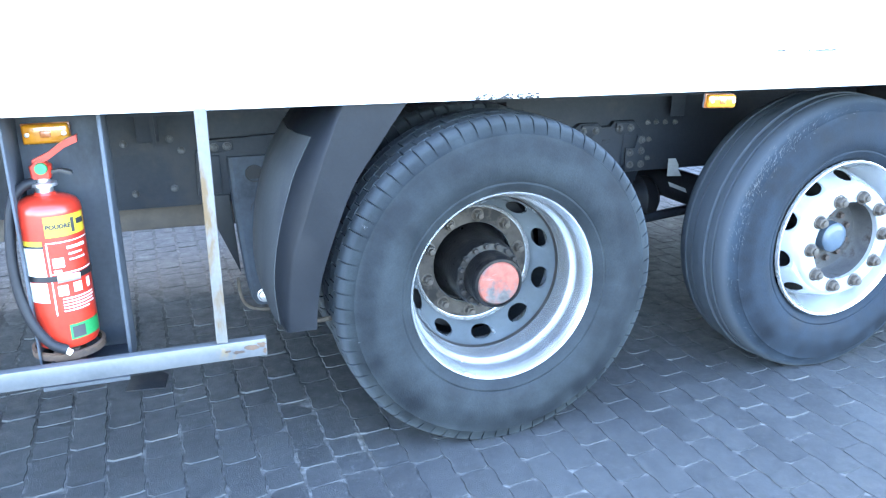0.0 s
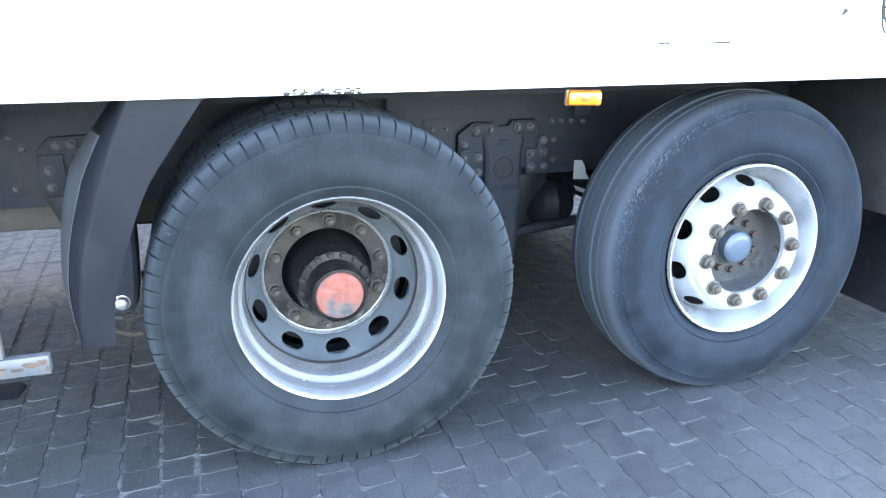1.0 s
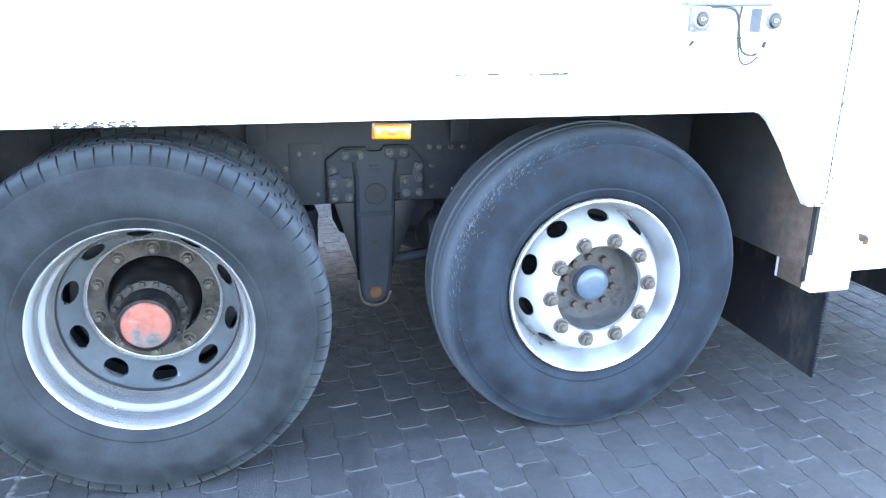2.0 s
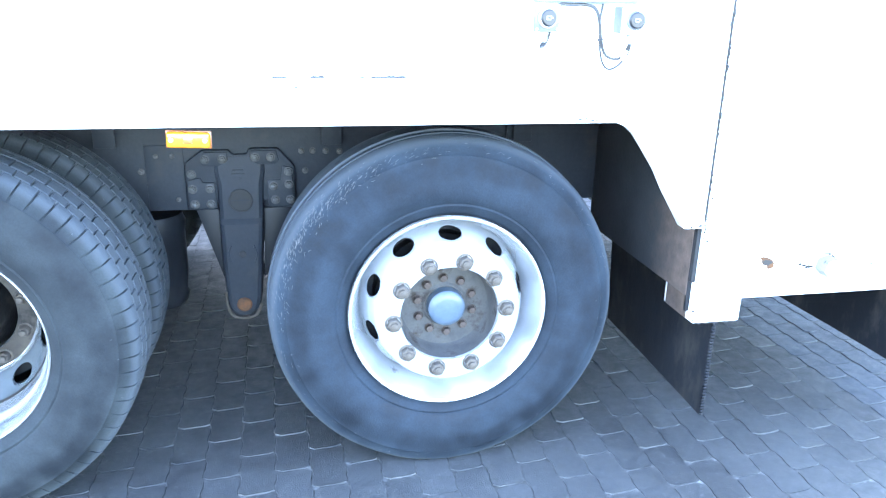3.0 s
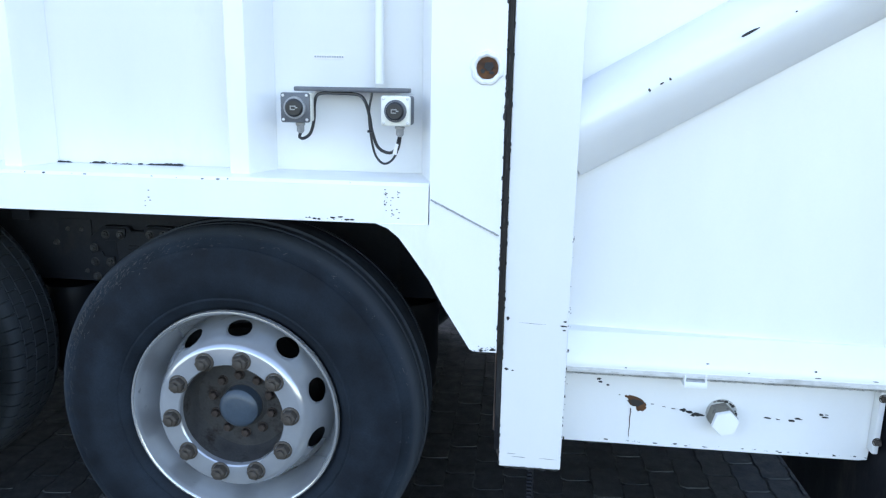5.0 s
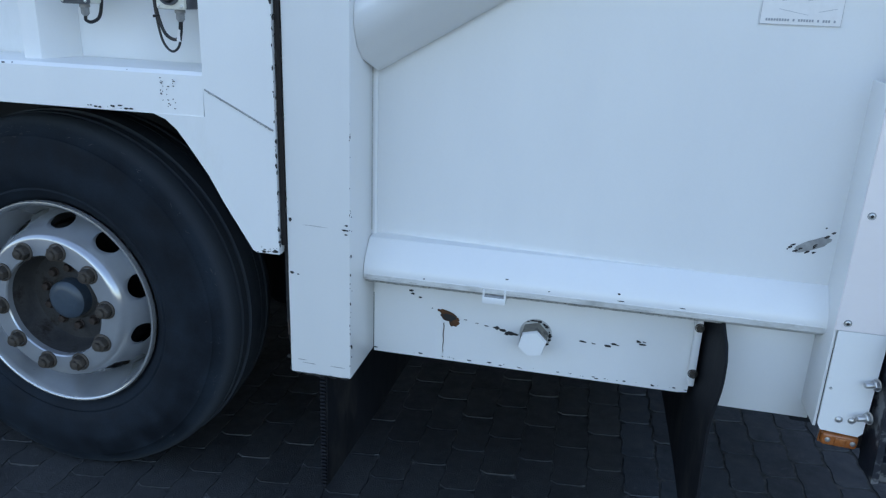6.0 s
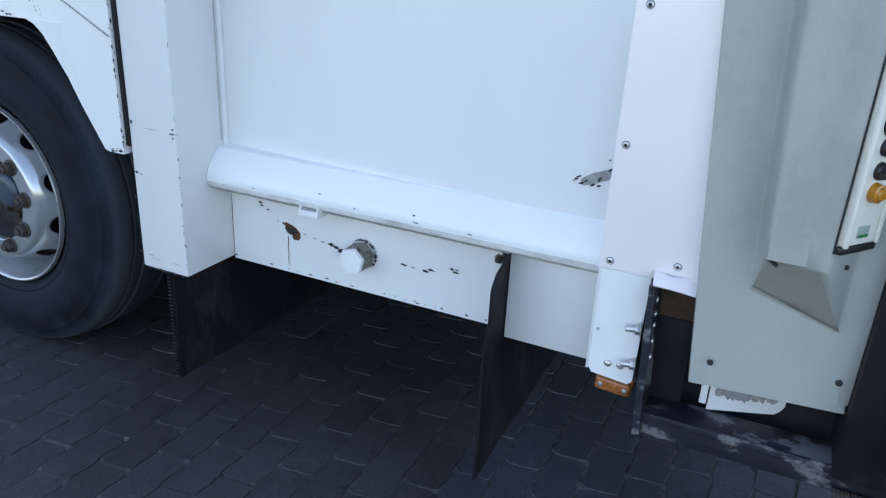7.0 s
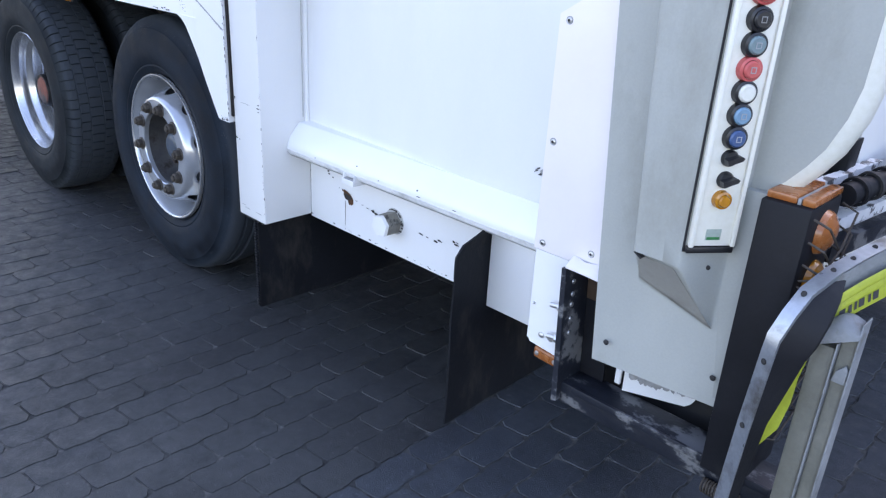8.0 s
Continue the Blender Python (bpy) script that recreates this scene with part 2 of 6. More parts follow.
BTN_TEAL = surface("grey_green_button", (0.13, 0.20, 0.215), (0.17, 0.24, 0.255), (0.3, 0.4), bump=0.02)
BTN_SKY = surface("light_blue_button", (0.13, 0.255, 0.36), (0.16, 0.29, 0.40), (0.3, 0.4), bump=0.02)
BTN_BLUE = surface("dark_blue_button", (0.035, 0.075, 0.175), (0.05, 0.10, 0.22), (0.3, 0.4), bump=0.02)
HIVIS = surface("yellow_green_band", (0.29, 0.33, 0.022), (0.37, 0.41, 0.036), (0.4, 0.6), scale=16, bump=0.15, stain=(0.10, 0.105, 0.035), stain_at=(0.53, 0.68), stain_scale=13)
STEP_GREY = surface("weathered_grey_step", (0.12, 0.117, 0.092), (0.20, 0.195, 0.16), (0.5, 0.7), scale=9, fine=90, bump=0.25, stain=(0.11, 0.10, 0.09), stain_at=(0.55, 0.7), stain_scale=8)
STEP_DUST = surface("dusty_grey_tread_end", (0.16, 0.17, 0.175), (0.26, 0.27, 0.27), (0.5, 0.7), scale=14, fine=110, bump=0.2, stain=(0.11, 0.105, 0.09), stain_at=(0.54, 0.68), stain_scale=16)
BLUE_STEEL = surface("blue_grey_steel_bar", (0.30, 0.33, 0.37), (0.44, 0.47, 0.50), (0.25, 0.4), metal=0.7, scale=12, bump=0.1, stain=(0.17, 0.165, 0.16), stain_at=(0.50, 0.64), stain_scale=7)
PAPER = surface("crumpled_paper", (0.231, 0.231, 0.2244), (0.264, 0.264, 0.2574), (0.6, 0.8), scale=30, bump=0.2)


def rubber(name, dusty):
    """Tyre rubber: bands of dust round the wheel's axis, scuffs near the shoulder, ambient light painted on the tread.
    """
    m, nt, p = shader(name)
    tc = node(nt, "TexCoord")
    sep = node(nt, "SeparateXYZ")
    nt.links.new(tc.outputs["Object"], sep.inputs[0])
    flat = node(nt, "CombineXYZ")
    nt.links.new(sep.outputs[0], flat.inputs[0])
    nt.links.new(sep.outputs[2], flat.inputs[2])
    r = node(nt, "VectorMath")
    r.operation = "LENGTH"
    nt.links.new(flat.outputs[0], r.inputs[0])
    wave = node(nt, "Math")
    wave.operation = "MULTIPLY_ADD"
    nt.links.new(noise_of(nt, 4.5, 7, 0.5), wave.inputs[0])
    wave.inputs[1].default_value = 0.13
    nt.links.new(r.outputs["Value"], wave.inputs[2])
    band = ramp(nt, wave.outputs[0], ((0.335, (0.30, 0.30, 0.30)), (0.375, (0.50, 0.50, 0.50)), (0.466, (0.60, 0.60, 0.60)), (0.490, (0.30, 0.30, 0.30)), (0.528, (0.26, 0.26, 0.26)), (0.550, (0.62, 0.62, 0.62)), (0.575, (0.95, 0.95, 0.95))))
    smear = ramp(nt, noise_of(nt, 7.5, 9, 0.62), ((0.39, (0, 0, 0)), (0.61, (1, 1, 1))))
    dust = mix(nt, 0.36, band, smear)
    grain = noise_of(nt, 180, 3, 0.6)
    c = mix(nt, dust, (0.0040, 0.0050, 0.0070), dusty)
    c = mix(nt, 0.35, c, ramp(nt, grain, ((0.3, (0.36, 0.36, 0.36)), (0.7, (0.64, 0.64, 0.64)))), "OVERLAY")
    c = mix(nt, 0.28, c, ramp(nt, noise_of(nt, 14, 9, 0.7), ((0.34, (0.34, 0.34, 0.34)), (0.66, (0.66, 0.66, 0.66)))), "OVERLAY")
    scr = ramp(nt, noise_of(nt, 26, 8, 0.75, (1.0, 1.0, 1.0)), ((0.66, (0, 0, 0)), (0.70, (1, 1, 1))))
    rim = ramp(nt, r.outputs["Value"], ((0.455, (0, 0, 0)), (0.49, (1, 1, 1)), (0.512, (0.6, 0.6, 0.6)), (0.516, (0.0, 0.0, 0.0))))
    c = mix(nt, mix(nt, 1.0, scr, rim, "MULTIPLY"), c, (0.20, 0.20, 0.20))
    # paler tread stands in for the ambient light that reaches it
    tread = ramp(nt, r.outputs["Value"], ((0.498, (0, 0, 0)), (0.516, (0.75, 0.75, 0.75))))
    c = mix(nt, tread, c, (0.052, 0.060, 0.070))
    nt.links.new(c, p.inputs["Base Color"])
    nt.links.new(ramp(nt, smear, ((0, (0.55,) * 3), (1, (0.80,) * 3))), p.inputs["Roughness"])
    p.inputs["Specular IOR Level"].default_value = 0.10
    bumped(nt, p, grain, 0.35, 0.002)
    return m


def rusted_plate():
    """Black painted plate whose outer edge has rusted through."""
    m, nt, p = shader("black_plate_rusted_at_its_edge")
    tc = node(nt, "TexCoord")
    sep = node(nt, "SeparateXYZ")
    nt.links.new(tc.outputs["Object"], sep.inputs[0])
    eaten = node(nt, "Math")
    eaten.operation = "MULTIPLY_ADD"
    nt.links.new(noise_of(nt, 7, 7, 0.7), eaten.inputs[0])
    eaten.inputs[1].default_value = 0.45
    nt.links.new(sep.outputs[1], eaten.inputs[2])
    mask = ramp(nt, eaten.outputs[0], ((0.30, (0.9, 0.9, 0.9)), (0.52, (0, 0, 0))))
    rust = ramp(nt, noise_of(nt, 26, 5, 0.6), ((0.3, (0.042, 0.027, 0.021)), (0.7, (0.095, 0.066, 0.051))))
    paint = ramp(nt, noise_of(nt, 6, 5, 0.6), ((0.3, (0.013, 0.014, 0.017)), (0.7, (0.030, 0.031, 0.034))))
    nt.links.new(mix(nt, mask, paint, rust), p.inputs["Base Color"])
    p.inputs["Roughness"].default_value = 0.7
    bumped(nt, p, noise_of(nt, 90, 3, 0.6), 0.3, 0.003)
    return m


def worn_cap():
    """Grey metal cap with the remains of red paint and a pale rubbed smear in it."""
    m, nt, p = shader("worn_red_cap")
    grey = ramp(nt, noise_of(nt, 30, 5, 0.6), ((0.3, (0.045, 0.042, 0.041)), (0.7, (0.105, 0.093, 0.088))))
    red = ramp(nt, noise_of(nt, 40, 5, 0.6), ((0.3, (0.150, 0.040, 0.028)), (0.7, (0.215, 0.072, 0.050))))
    pale = ramp(nt, noise_of(nt, 60, 4, 0.6), ((0.3, (0.15, 0.120, 0.105)), (0.7, (0.215, 0.18, 0.165))))
    kept = ramp(nt, noise_of(nt, 13, 7, 0.6), ((0.40, (0, 0, 0)), (0.52, (1, 1, 1))))
    rubbed = ramp(nt, noise_of(nt, 26, 5, 0.55, (0.5, 1.0, 1.6)), ((0.60, (0, 0, 0)), (0.70, (0.8, 0.8, 0.8))))
    c = mix(nt, kept, grey, red)
    c = mix(nt, rubbed, c, pale)
    nt.links.new(c, p.inputs["Base Color"])
    p.inputs["Roughness"].default_value = 0.55
    p.inputs["Specular IOR Level"].default_value = 0.25
    return m


CAP_WORN = worn_cap()
RUSTED_PLATE = rusted_plate()
RUBBER_DRIVE = rubber("drive_tyre_rubber", (0.0262, 0.0312, 0.0340))
RUBBER_TAG = rubber("worn_tyre_rubber", (0.0188, 0.0267, 0.0370))


def paving(name, source, pale=1.0):
    """Grey concrete paver; tone varies from piece to piece."""
    m, nt, p = shader(name)
    if source == "object":
        rnd = node(nt, "ObjectInfo").outputs["Random"]
    else:
        rnd = node(nt, "NewGeometry").outputs["Random Per Island"]
    tone = ramp(nt, rnd, ((0.0, (0.0200, 0.0212, 0.0224)), (0.5, (0.0238, 0.0252, 0.0265)), (1.0, (0.0292, 0.0308, 0.0323))))
    geo = node(nt, "NewGeometry").outputs["Position"]
    nb = node(nt, "TexNoise", Scale=1.1, Detail=6.0, Roughness=0.65)
    nt.links.new(geo, nb.inputs["Vector"])
    nf = node(nt, "TexNoise", Scale=230.0, Detail=3.0, Roughness=0.7)
    nt.links.new(geo, nf.inputs["Vector"])
    nm = node(nt, "TexNoise", Scale=14.0, Detail=7.0, Roughness=0.7)
    nt.links.new(geo, nm.inputs["Vector"])
    c = mix(nt, 0.85, tone, ramp(nt, nf.outputs[0], ((0.25, (0.25, 0.25, 0.25)), (0.75, (0.75, 0.75, 0.75)))), "OVERLAY")
    c = mix(nt, ramp(nt, nb.outputs[0], ((0.40, (0, 0, 0)), (0.70, (0.55, 0.55, 0.55)))), c, (0.055, 0.0585, 0.0595))
    c = mix(nt, ramp(nt, nm.outputs[0], ((0.56, (0, 0, 0)), (0.72, (0.6, 0.6, 0.6)))), c, (0.0126, 0.0134, 0.0143))
    nd = node(nt, "TexNoise", Scale=48.0, Detail=9.0, Roughness=0.72)
    nt.links.new(geo, nd.inputs["Vector"])
    c = mix(nt, ramp(nt, nd.outputs[0], ((0.585, (0, 0, 0)), (0.64, (0.75, 0.75, 0.75)))), c, (0.075, 0.078, 0.078))
    if pale != 1.0:
        c = mix(nt, 1.0, c, (pale * 0.91, pale, pale * 1.16), "MULTIPLY")
    nt.links.new(c, p.inputs["Base Color"])
    nt.links.new(ramp(nt, nm.outputs[0], ((0.35, (0.42,) * 3), (0.65, (0.75,) * 3))), p.inputs["Roughness"])
    relief = mix(nt, 0.35, nf.outputs[0], nm.outputs[0])
    bumped(nt, p, relief, 0.8, 0.005)
    return m


PAVER = paving("concrete_paver", "object")
PAVER_JOINED = paving("concrete_paver_field", "island")
# paler, bluer tone for the columns from 28 on
PAVER_PALER = paving("paler_concrete_paver", "object", 1.22)
PAVER_PALER_JOINED = paving("paler_concrete_paver_field", "island", 1.22)


def joint_sand():
    """Sand of the joints inside the laid field; past it the same paving, too far off for pieces."""
    m, nt, p = shader("joint_sand_and_far_paving")
    geo = node(nt, "NewGeometry").outputs["Position"]
    grain = node(nt, "TexNoise", Scale=260.0, Detail=3.0)
    broad = node(nt, "TexNoise", Scale=1.6, Detail=8.0, Roughness=0.65)
    for n in (grain, broad):
        nt.links.new(geo, n.inputs["Vector"])
    crumb = node(nt, "TexNoise", Scale=34.0, Detail=6.0, Roughness=0.7)
    nt.links.new(geo, crumb.inputs["Vector"])
    sand = ramp(nt, mix(nt, 0.55, broad.outputs[0], crumb.outputs[0]), ((0.42, (0.017, 0.017, 0.0165)), (0.52, (0.060, 0.059, 0.056)), (0.62, (0.15, 0.146, 0.136))))
    turn = node(nt, "Mapping", Rotation=(0, 0, radians(-88.5)))
    nt.links.new(geo, turn.inputs[0])
    brick = node(nt, "TexBrick", Scale=1.0, Color1=(0.034, 0.0335, 0.033, 1), Color2=(0.048, 0.047, 0.046, 1), Mortar=(0.075, 0.072, 0.068, 1))
    brick.inputs["Mortar Size"].default_value = 0.004
    brick.inputs["Brick Width"].default_value = 0.20
    brick.inputs["Row Height"].default_value = 0.107
    nt.links.new(turn.outputs[0], brick.inputs["Vector"])
    far = node(nt, "VectorMath")
    far.operation = "SUBTRACT"
    nt.links.new(geo, far.inputs[0])
    far.inputs[1].default_value = (-0.15, 1.4, 0)
    ab = node(nt, "VectorMath")
    ab.operation = "ABSOLUTE"
    nt.links.new(far.outputs[0], ab.inputs[0])
    sep = node(nt, "SeparateXYZ")
    nt.links.new(ab.outputs[0], sep.inputs[0])
    over = []
    for k, lim in ((0, 6.3), (1, 3.75)):
        g = node(nt, "Math")
        g.operation = "GREATER_THAN"
        nt.links.new(sep.outputs[k], g.inputs[0])
        g.inputs[1].default_value = lim
        over.append(g)
    both = node(nt, "Math")
    both.operation = "MAXIMUM"
    nt.links.new(over[0].outputs[0], both.inputs[0])
    nt.links.new(over[1].outputs[0], both.inputs[1])
    paved = mix(nt, ramp(nt, broad.outputs[0], ((0.42, (0, 0, 0)), (0.72, (0.3, 0.3, 0.3)))), brick.outputs[0], (0.062, 0.061, 0.059))
    nt.links.new(mix(nt, both.outputs[0], sand, paved), p.inputs["Base Color"])
    p.inputs["Roughness"].default_value = 0.9
    bumped(nt, p, grain.outputs[0], 0.5, 0.004)
    return m


SAND = joint_sand()


# ---- mesh tools ----
def part(name, bm, material, parent=None, label="", smooth=35, place=None):
    me = bpy.data.meshes.new(name)
    bmesh.ops.recalc_face_normals(bm, faces=bm.faces[:])
    bm.to_mesh(me)
    bm.free()
    me.materials.append(material)
    if smooth:
        me.shade_smooth()
        me.set_sharp_from_angle(angle=radians(smooth))
    ob = new(name, me)
    if parent is not None:
        ob.parent = parent
    if place is not None:
        ob.matrix_basis = place
    return tagged(ob, label)


def box(bm, x0, x1, y0, y1, z0, z1, bevel=0.0, seg=2, turn=None):
    made = bmesh.ops.create_cube(bm, size=1.0)["verts"]
    bmesh.ops.transform(bm, verts=made, matrix=Matrix.LocRotScale(((x0 + x1) / 2, (y0 + y1) / 2, (z0 + z1) / 2), None, (abs(x1 - x0), abs(y1 - y0), abs(z1 - z0))))
    if turn is not None:
        bmesh.ops.transform(bm, verts=made, matrix=turn)
    if bevel:
        edges = list({e for v in made for e in v.link_edges})
        bmesh.ops.bevel(bm, geom=edges, offset=bevel, segments=seg, profile=0.5, affect="EDGES")
    return bm


def boxed(*dims, bevel=0.003, seg=2, turn=None):
    return box(bmesh.new(), *dims, bevel=bevel, seg=seg, turn=turn)


def prism(outline, y0, y1, bevel=0.0, axis="y"):
    """An outline of (x, z) pairs, pushed out from y0 to y1 (or, for axis x, of (y, z) pairs along x)."""
    bm = bmesh.new()
    place = (lambda a, b, d: (a, d, b)) if axis == "y" else ((lambda a, b, d: (d, a, b)) if axis == "x" else (lambda a, b, d: (a, b, d)))
    f = bm.faces.new([bm.verts.new(place(a, b, y0)) for a, b in outline])
    ext = bmesh.ops.extrude_face_region(bm, geom=[f])
    moved = [v for v in ext["geom"] if isinstance(v, bmesh.types.BMVert)]
    d = y1 - y0
    bmesh.ops.translate(bm, verts=moved, vec=place(0, 0, d))
    if bevel:
        bmesh.ops.bevel(bm, geom=bm.edges[:], offset=bevel, segments=2, profile=0.5, affect="EDGES")
    return bm


def lathe(profile, n=64, bm=None, a0=0.0, a1=360.0):
    """Turns (radius, y) pairs round the y axis."""
    bm = bm or bmesh.new()
    full = abs(a1 - a0) > 359.9
    count = n if full else n + 1
    rings = []
    for i in range(count):
        a = radians(a0 + (a1 - a0) * i / n)
        rings.append([bm.verts.new((r * math.cos(a), y, r * math.sin(a))) for r, y in profile])
    for i in range(n):
        p, q = rings[i], rings[(i + 1) % count]
        for j in range(len(profile) - 1):
            bm.faces.new((p[j], p[j + 1], q[j + 1], q[j]))
    bmesh.ops.remove_doubles(bm, verts=bm.verts[:], dist=1e-6)
    return bm


def tube(points, radius, n=10, bm=None, closed=False):
    """A round rod along a polyline."""
    bm = bm or bmesh.new()
    pts = [Vector(p) for p in points]
    rings = []
    side = None
    for i, p in enumerate(pts):
        a, b = pts[max(i - 1, 0)], pts[min(i + 1, len(pts) - 1)]
        d = (b - a).normalized()
        if side is None:
            side = d.orthogonal().normalized()
        side = (side - d * side.dot(d)).normalized()
        up = d.cross(side)
        rings.append([bm.verts.new(p + radius * (math.cos(2 * math.pi * k / n) * side + math.sin(2 * math.pi * k / n) * up)) for k in range(n)])
    for p, q in zip(rings, rings[1:]):
        for k in range(n):
            bm.faces.new((p[k], p[(k + 1) % n], q[(k + 1) % n], q[k]))
    bm.faces.new(rings[0])
    bm.faces.new(rings[-1])
    return bm


def spline(points, steps=8):
    """A smooth polyline through the points."""
    pts = [Vector(p) for p in points]
    pts = [2 * pts[0] - pts[1], *pts, 2 * pts[-1] - pts[-2]]
    out = []
    for i in range(1, len(pts) - 2):
        p0, p1, p2, p3 = pts[i - 1:i + 3]
        for k in range(steps):
            t = k / steps
            out.append(0.5 * (2 * p1 + (p2 - p0) * t + (2 * p0 - 5 * p1 + 4 * p2 - p3) * t * t + (3 * p1 - p0 - 3 * p2 + p3) * t ** 3))
    return out + [pts[-2]]


def loft(sections, cap=True, bm=None, closed=True):
    """Skins rings of points one after another."""
    bm = bm or bmesh.new()
    rings = [[bm.verts.new(p) for p in s] for s in sections]
    for p, q in zip(rings, rings[1:]):
        n = len(p)
        for k in range(n if closed else n - 1):
            bm.faces.new((p[k], p[(k + 1) % n], q[(k + 1) % n], q[k]))
    if cap:
        bm.faces.new(rings[0])
        bm.faces.new(rings[-1])
    return bm


def sheet(rows, thickness, direction):
    """A plate with two sides from rows of points, thickened along a direction."""
    d = Vector(direction).normalized() * thickness
    bm = bmesh.new()
    front = [[bm.verts.new(p) for p in row] for row in rows]
    back = [[bm.verts.new(Vector(p) + d) for p in row] for row in rows]
    for grid in (front, back):
        for p, q in zip(grid, grid[1:]):
            for k in range(len(p) - 1):
                bm.faces.new((p[k], p[k + 1], q[k + 1], q[k]))
    rim = lambda g: g[0] + [r[-1] for r in g[1:-1]] + g[-1][::-1] + [r[0] for r in g[1:-1]][::-1]
    f, b = rim(front), rim(back)
    for k in range(len(f)):
        bm.faces.new((f[k], f[(k + 1) % len(f)], b[(k + 1) % len(f)], b[k]))
    return bm


def facing(at, normal, spin=0.0):
    """A pose at a place whose own -y looks along the normal, z upwards."""
    y = -Vector(normal).normalized()
    up = Vector((0, 0, 1)) if abs(y.z) < 0.95 else Vector((1, 0, 0))
    x = y.cross(up).normalized()
    z = x.cross(y)
    return Matrix.Translation(at) @ Matrix((x, y, z)).transposed().to_4x4() @ pose(0, 0, 0, 0, spin, 0)


def button_head(r, h, n=20, dome=0.25):
    """A low round head that looks along -y, its foot at y = 0."""
    return lathe(((0.0, -h), (r * 0.6, -h * (1 - dome * 0.3)), (r * 0.9, -h * (1 - dome)), (r, -h * 0.5), (r, 0.0)), n)


def hex_nut(r, h, bm=None, stud=0.0):
    """A six-sided nut that looks along -y, with a collar and the stud's end."""
    bm = bm or bmesh.new()
    loft([[(k * math.cos(math.pi / 3 * i), y, k * math.sin(math.pi / 3 * i)) for i in range(6)] for k, y in ((r, 0.0), (r, -h * 0.86), (r * 0.86, -h))], bm=bm)
    lathe(((r * 1.28, 0.0), (r * 1.28, -h * 0.13), (r * 1.05, -h * 0.22)), 18, bm)
    if stud:
        lathe(((r * 0.58, -h * 0.9), (r * 0.58, -h - stud), (r * 0.45, -h - stud * 1.15), (0, -h - stud * 1.15)), 12, bm)
    return bm


rng = random.Random(7)


def blot(bm, at, u, v, w, h, n=11, jag=0.35):
    """An irregular flake outline of size w by h at a place, in the plane of u and v."""
    u, v = Vector(u), Vector(v)
    at = Vector(at) + u.cross(v).normalized() * rng.uniform(0.0, 0.0006)
    vs = []
    for i in range(n):
        a = 2 * math.pi * i / n
        k = 1 - jag * rng.random()
        vs.append(bm.verts.new(Vector(at) + u * (w / 2 * k * math.cos(a)) + v * (h / 2 * k * math.sin(a))))
    bm.faces.new(vs)


def chips(p0, p1, normal, count, size, spread, lift=0.0012):
    """Small flakes scattered along an edge from p0 to p1."""
    bm = bmesh.new()
    p0, p1, n = Vector(p0), Vector(p1), Vector(normal).normalized()
    d = (p1 - p0).normalized()
    s = n.cross(d)
    for _ in range(count):
        t = rng.random()
        big = size * (0.25 + rng.random() ** 2)
        blot(bm, p0.lerp(p1, t) + s * spread * rng.random() ** 2 + n * lift, d, s, big * (1 + rng.random()), big * 0.6, 8)
    return bm


# ---- the truck: body ----
truck = tagged(new("garbage_truck"), "white refuse collection truck with rear loader parked on paving", "truck")
FACE = -0.010      # outer face of the body's lower rail
BACK = 0.150       # face of the set-back body side
TOP = 3.35
FAR = 2.45

# load body behind the visible side, closed all round
part("load_body", boxed(-4.6, 2.07, BACK + 0.012, FAR, 1.10, TOP, bevel=0.02), WHITE, truck, "white painted steel load body")
part("body_side", boxed(-4.6, 1.905, BACK, BACK + 0.010, 1.155, TOP - 0.02, bevel=0.001), WHITE, truck)
rail_bm = prism(((FACE, 1.088), (FACE + 0.004, 1.178), (FACE + 0.012, 1.186), (BACK - 0.002, 1.190), (BACK - 0.002, 1.150), (FACE + 0.03, 1.150), (FACE + 0.03, 1.088)), -4.6, 1.902, axis="x")
part("side_rail", rail_bm, WHITE, truck)


def rib(x):
    s = [(x - 0.065, BACK - 0.001), (x - 0.031, 0.066), (x - 0.024, 0.055), (x - 0.012, 0.052), (x + 0.012, 0.052), (x + 0.024, 0.055), (x + 0.031, 0.066), (x + 0.065, BACK - 0.001)]
    part("rib", loft([[(a, b, z) for a, b in s] for z in (1.186, TOP - 0.03)]), WHITE, truck)


for k in range(10):
    rib(1.418 - 0.61 * k)

# end pillar of the body with the wheel-arch cut
pillar = [(1.897, 1.190), (1.897, 1.165), (1.74, 1.092), (1.775, 1.089), (1.805, 1.077), (1.832, 1.055), (1.86, 1.018), (1.905, 0.955), (1.94, 0.892), (2.008, 0.784), (2.018, 0.779), (2.074, 0.779), (2.074, TOP - 0.02), (1.905, TOP - 0.02)]
part("end_pillar", prism([(1.905, TOP - 0.02), (1.905, 1.089), (1.775, 1.0885), *pillar[4:13]], FACE - 0.002, FACE + 0.026), WHITE, truck)
part("pillar_return", loft([[(1.905, FACE + 0.02, z), (1.862, BACK - 0.001, z), (1.905, BACK - 0.001, z)] for z in (1.176, TOP - 0.03)]), WHITE, truck)
seam = bmesh.new()
tube([(1.908, FACE - 0.002, 1.150), (2.070, FACE - 0.002, 1.070)], 0.0022, 6, seam)
part("weld_seam", seam, SCUFF, truck)
lift_bm = bmesh.new()
er = random.Random(3)
wob = [1 + er.uniform(-0.05, 0.07) for _ in range(28)]
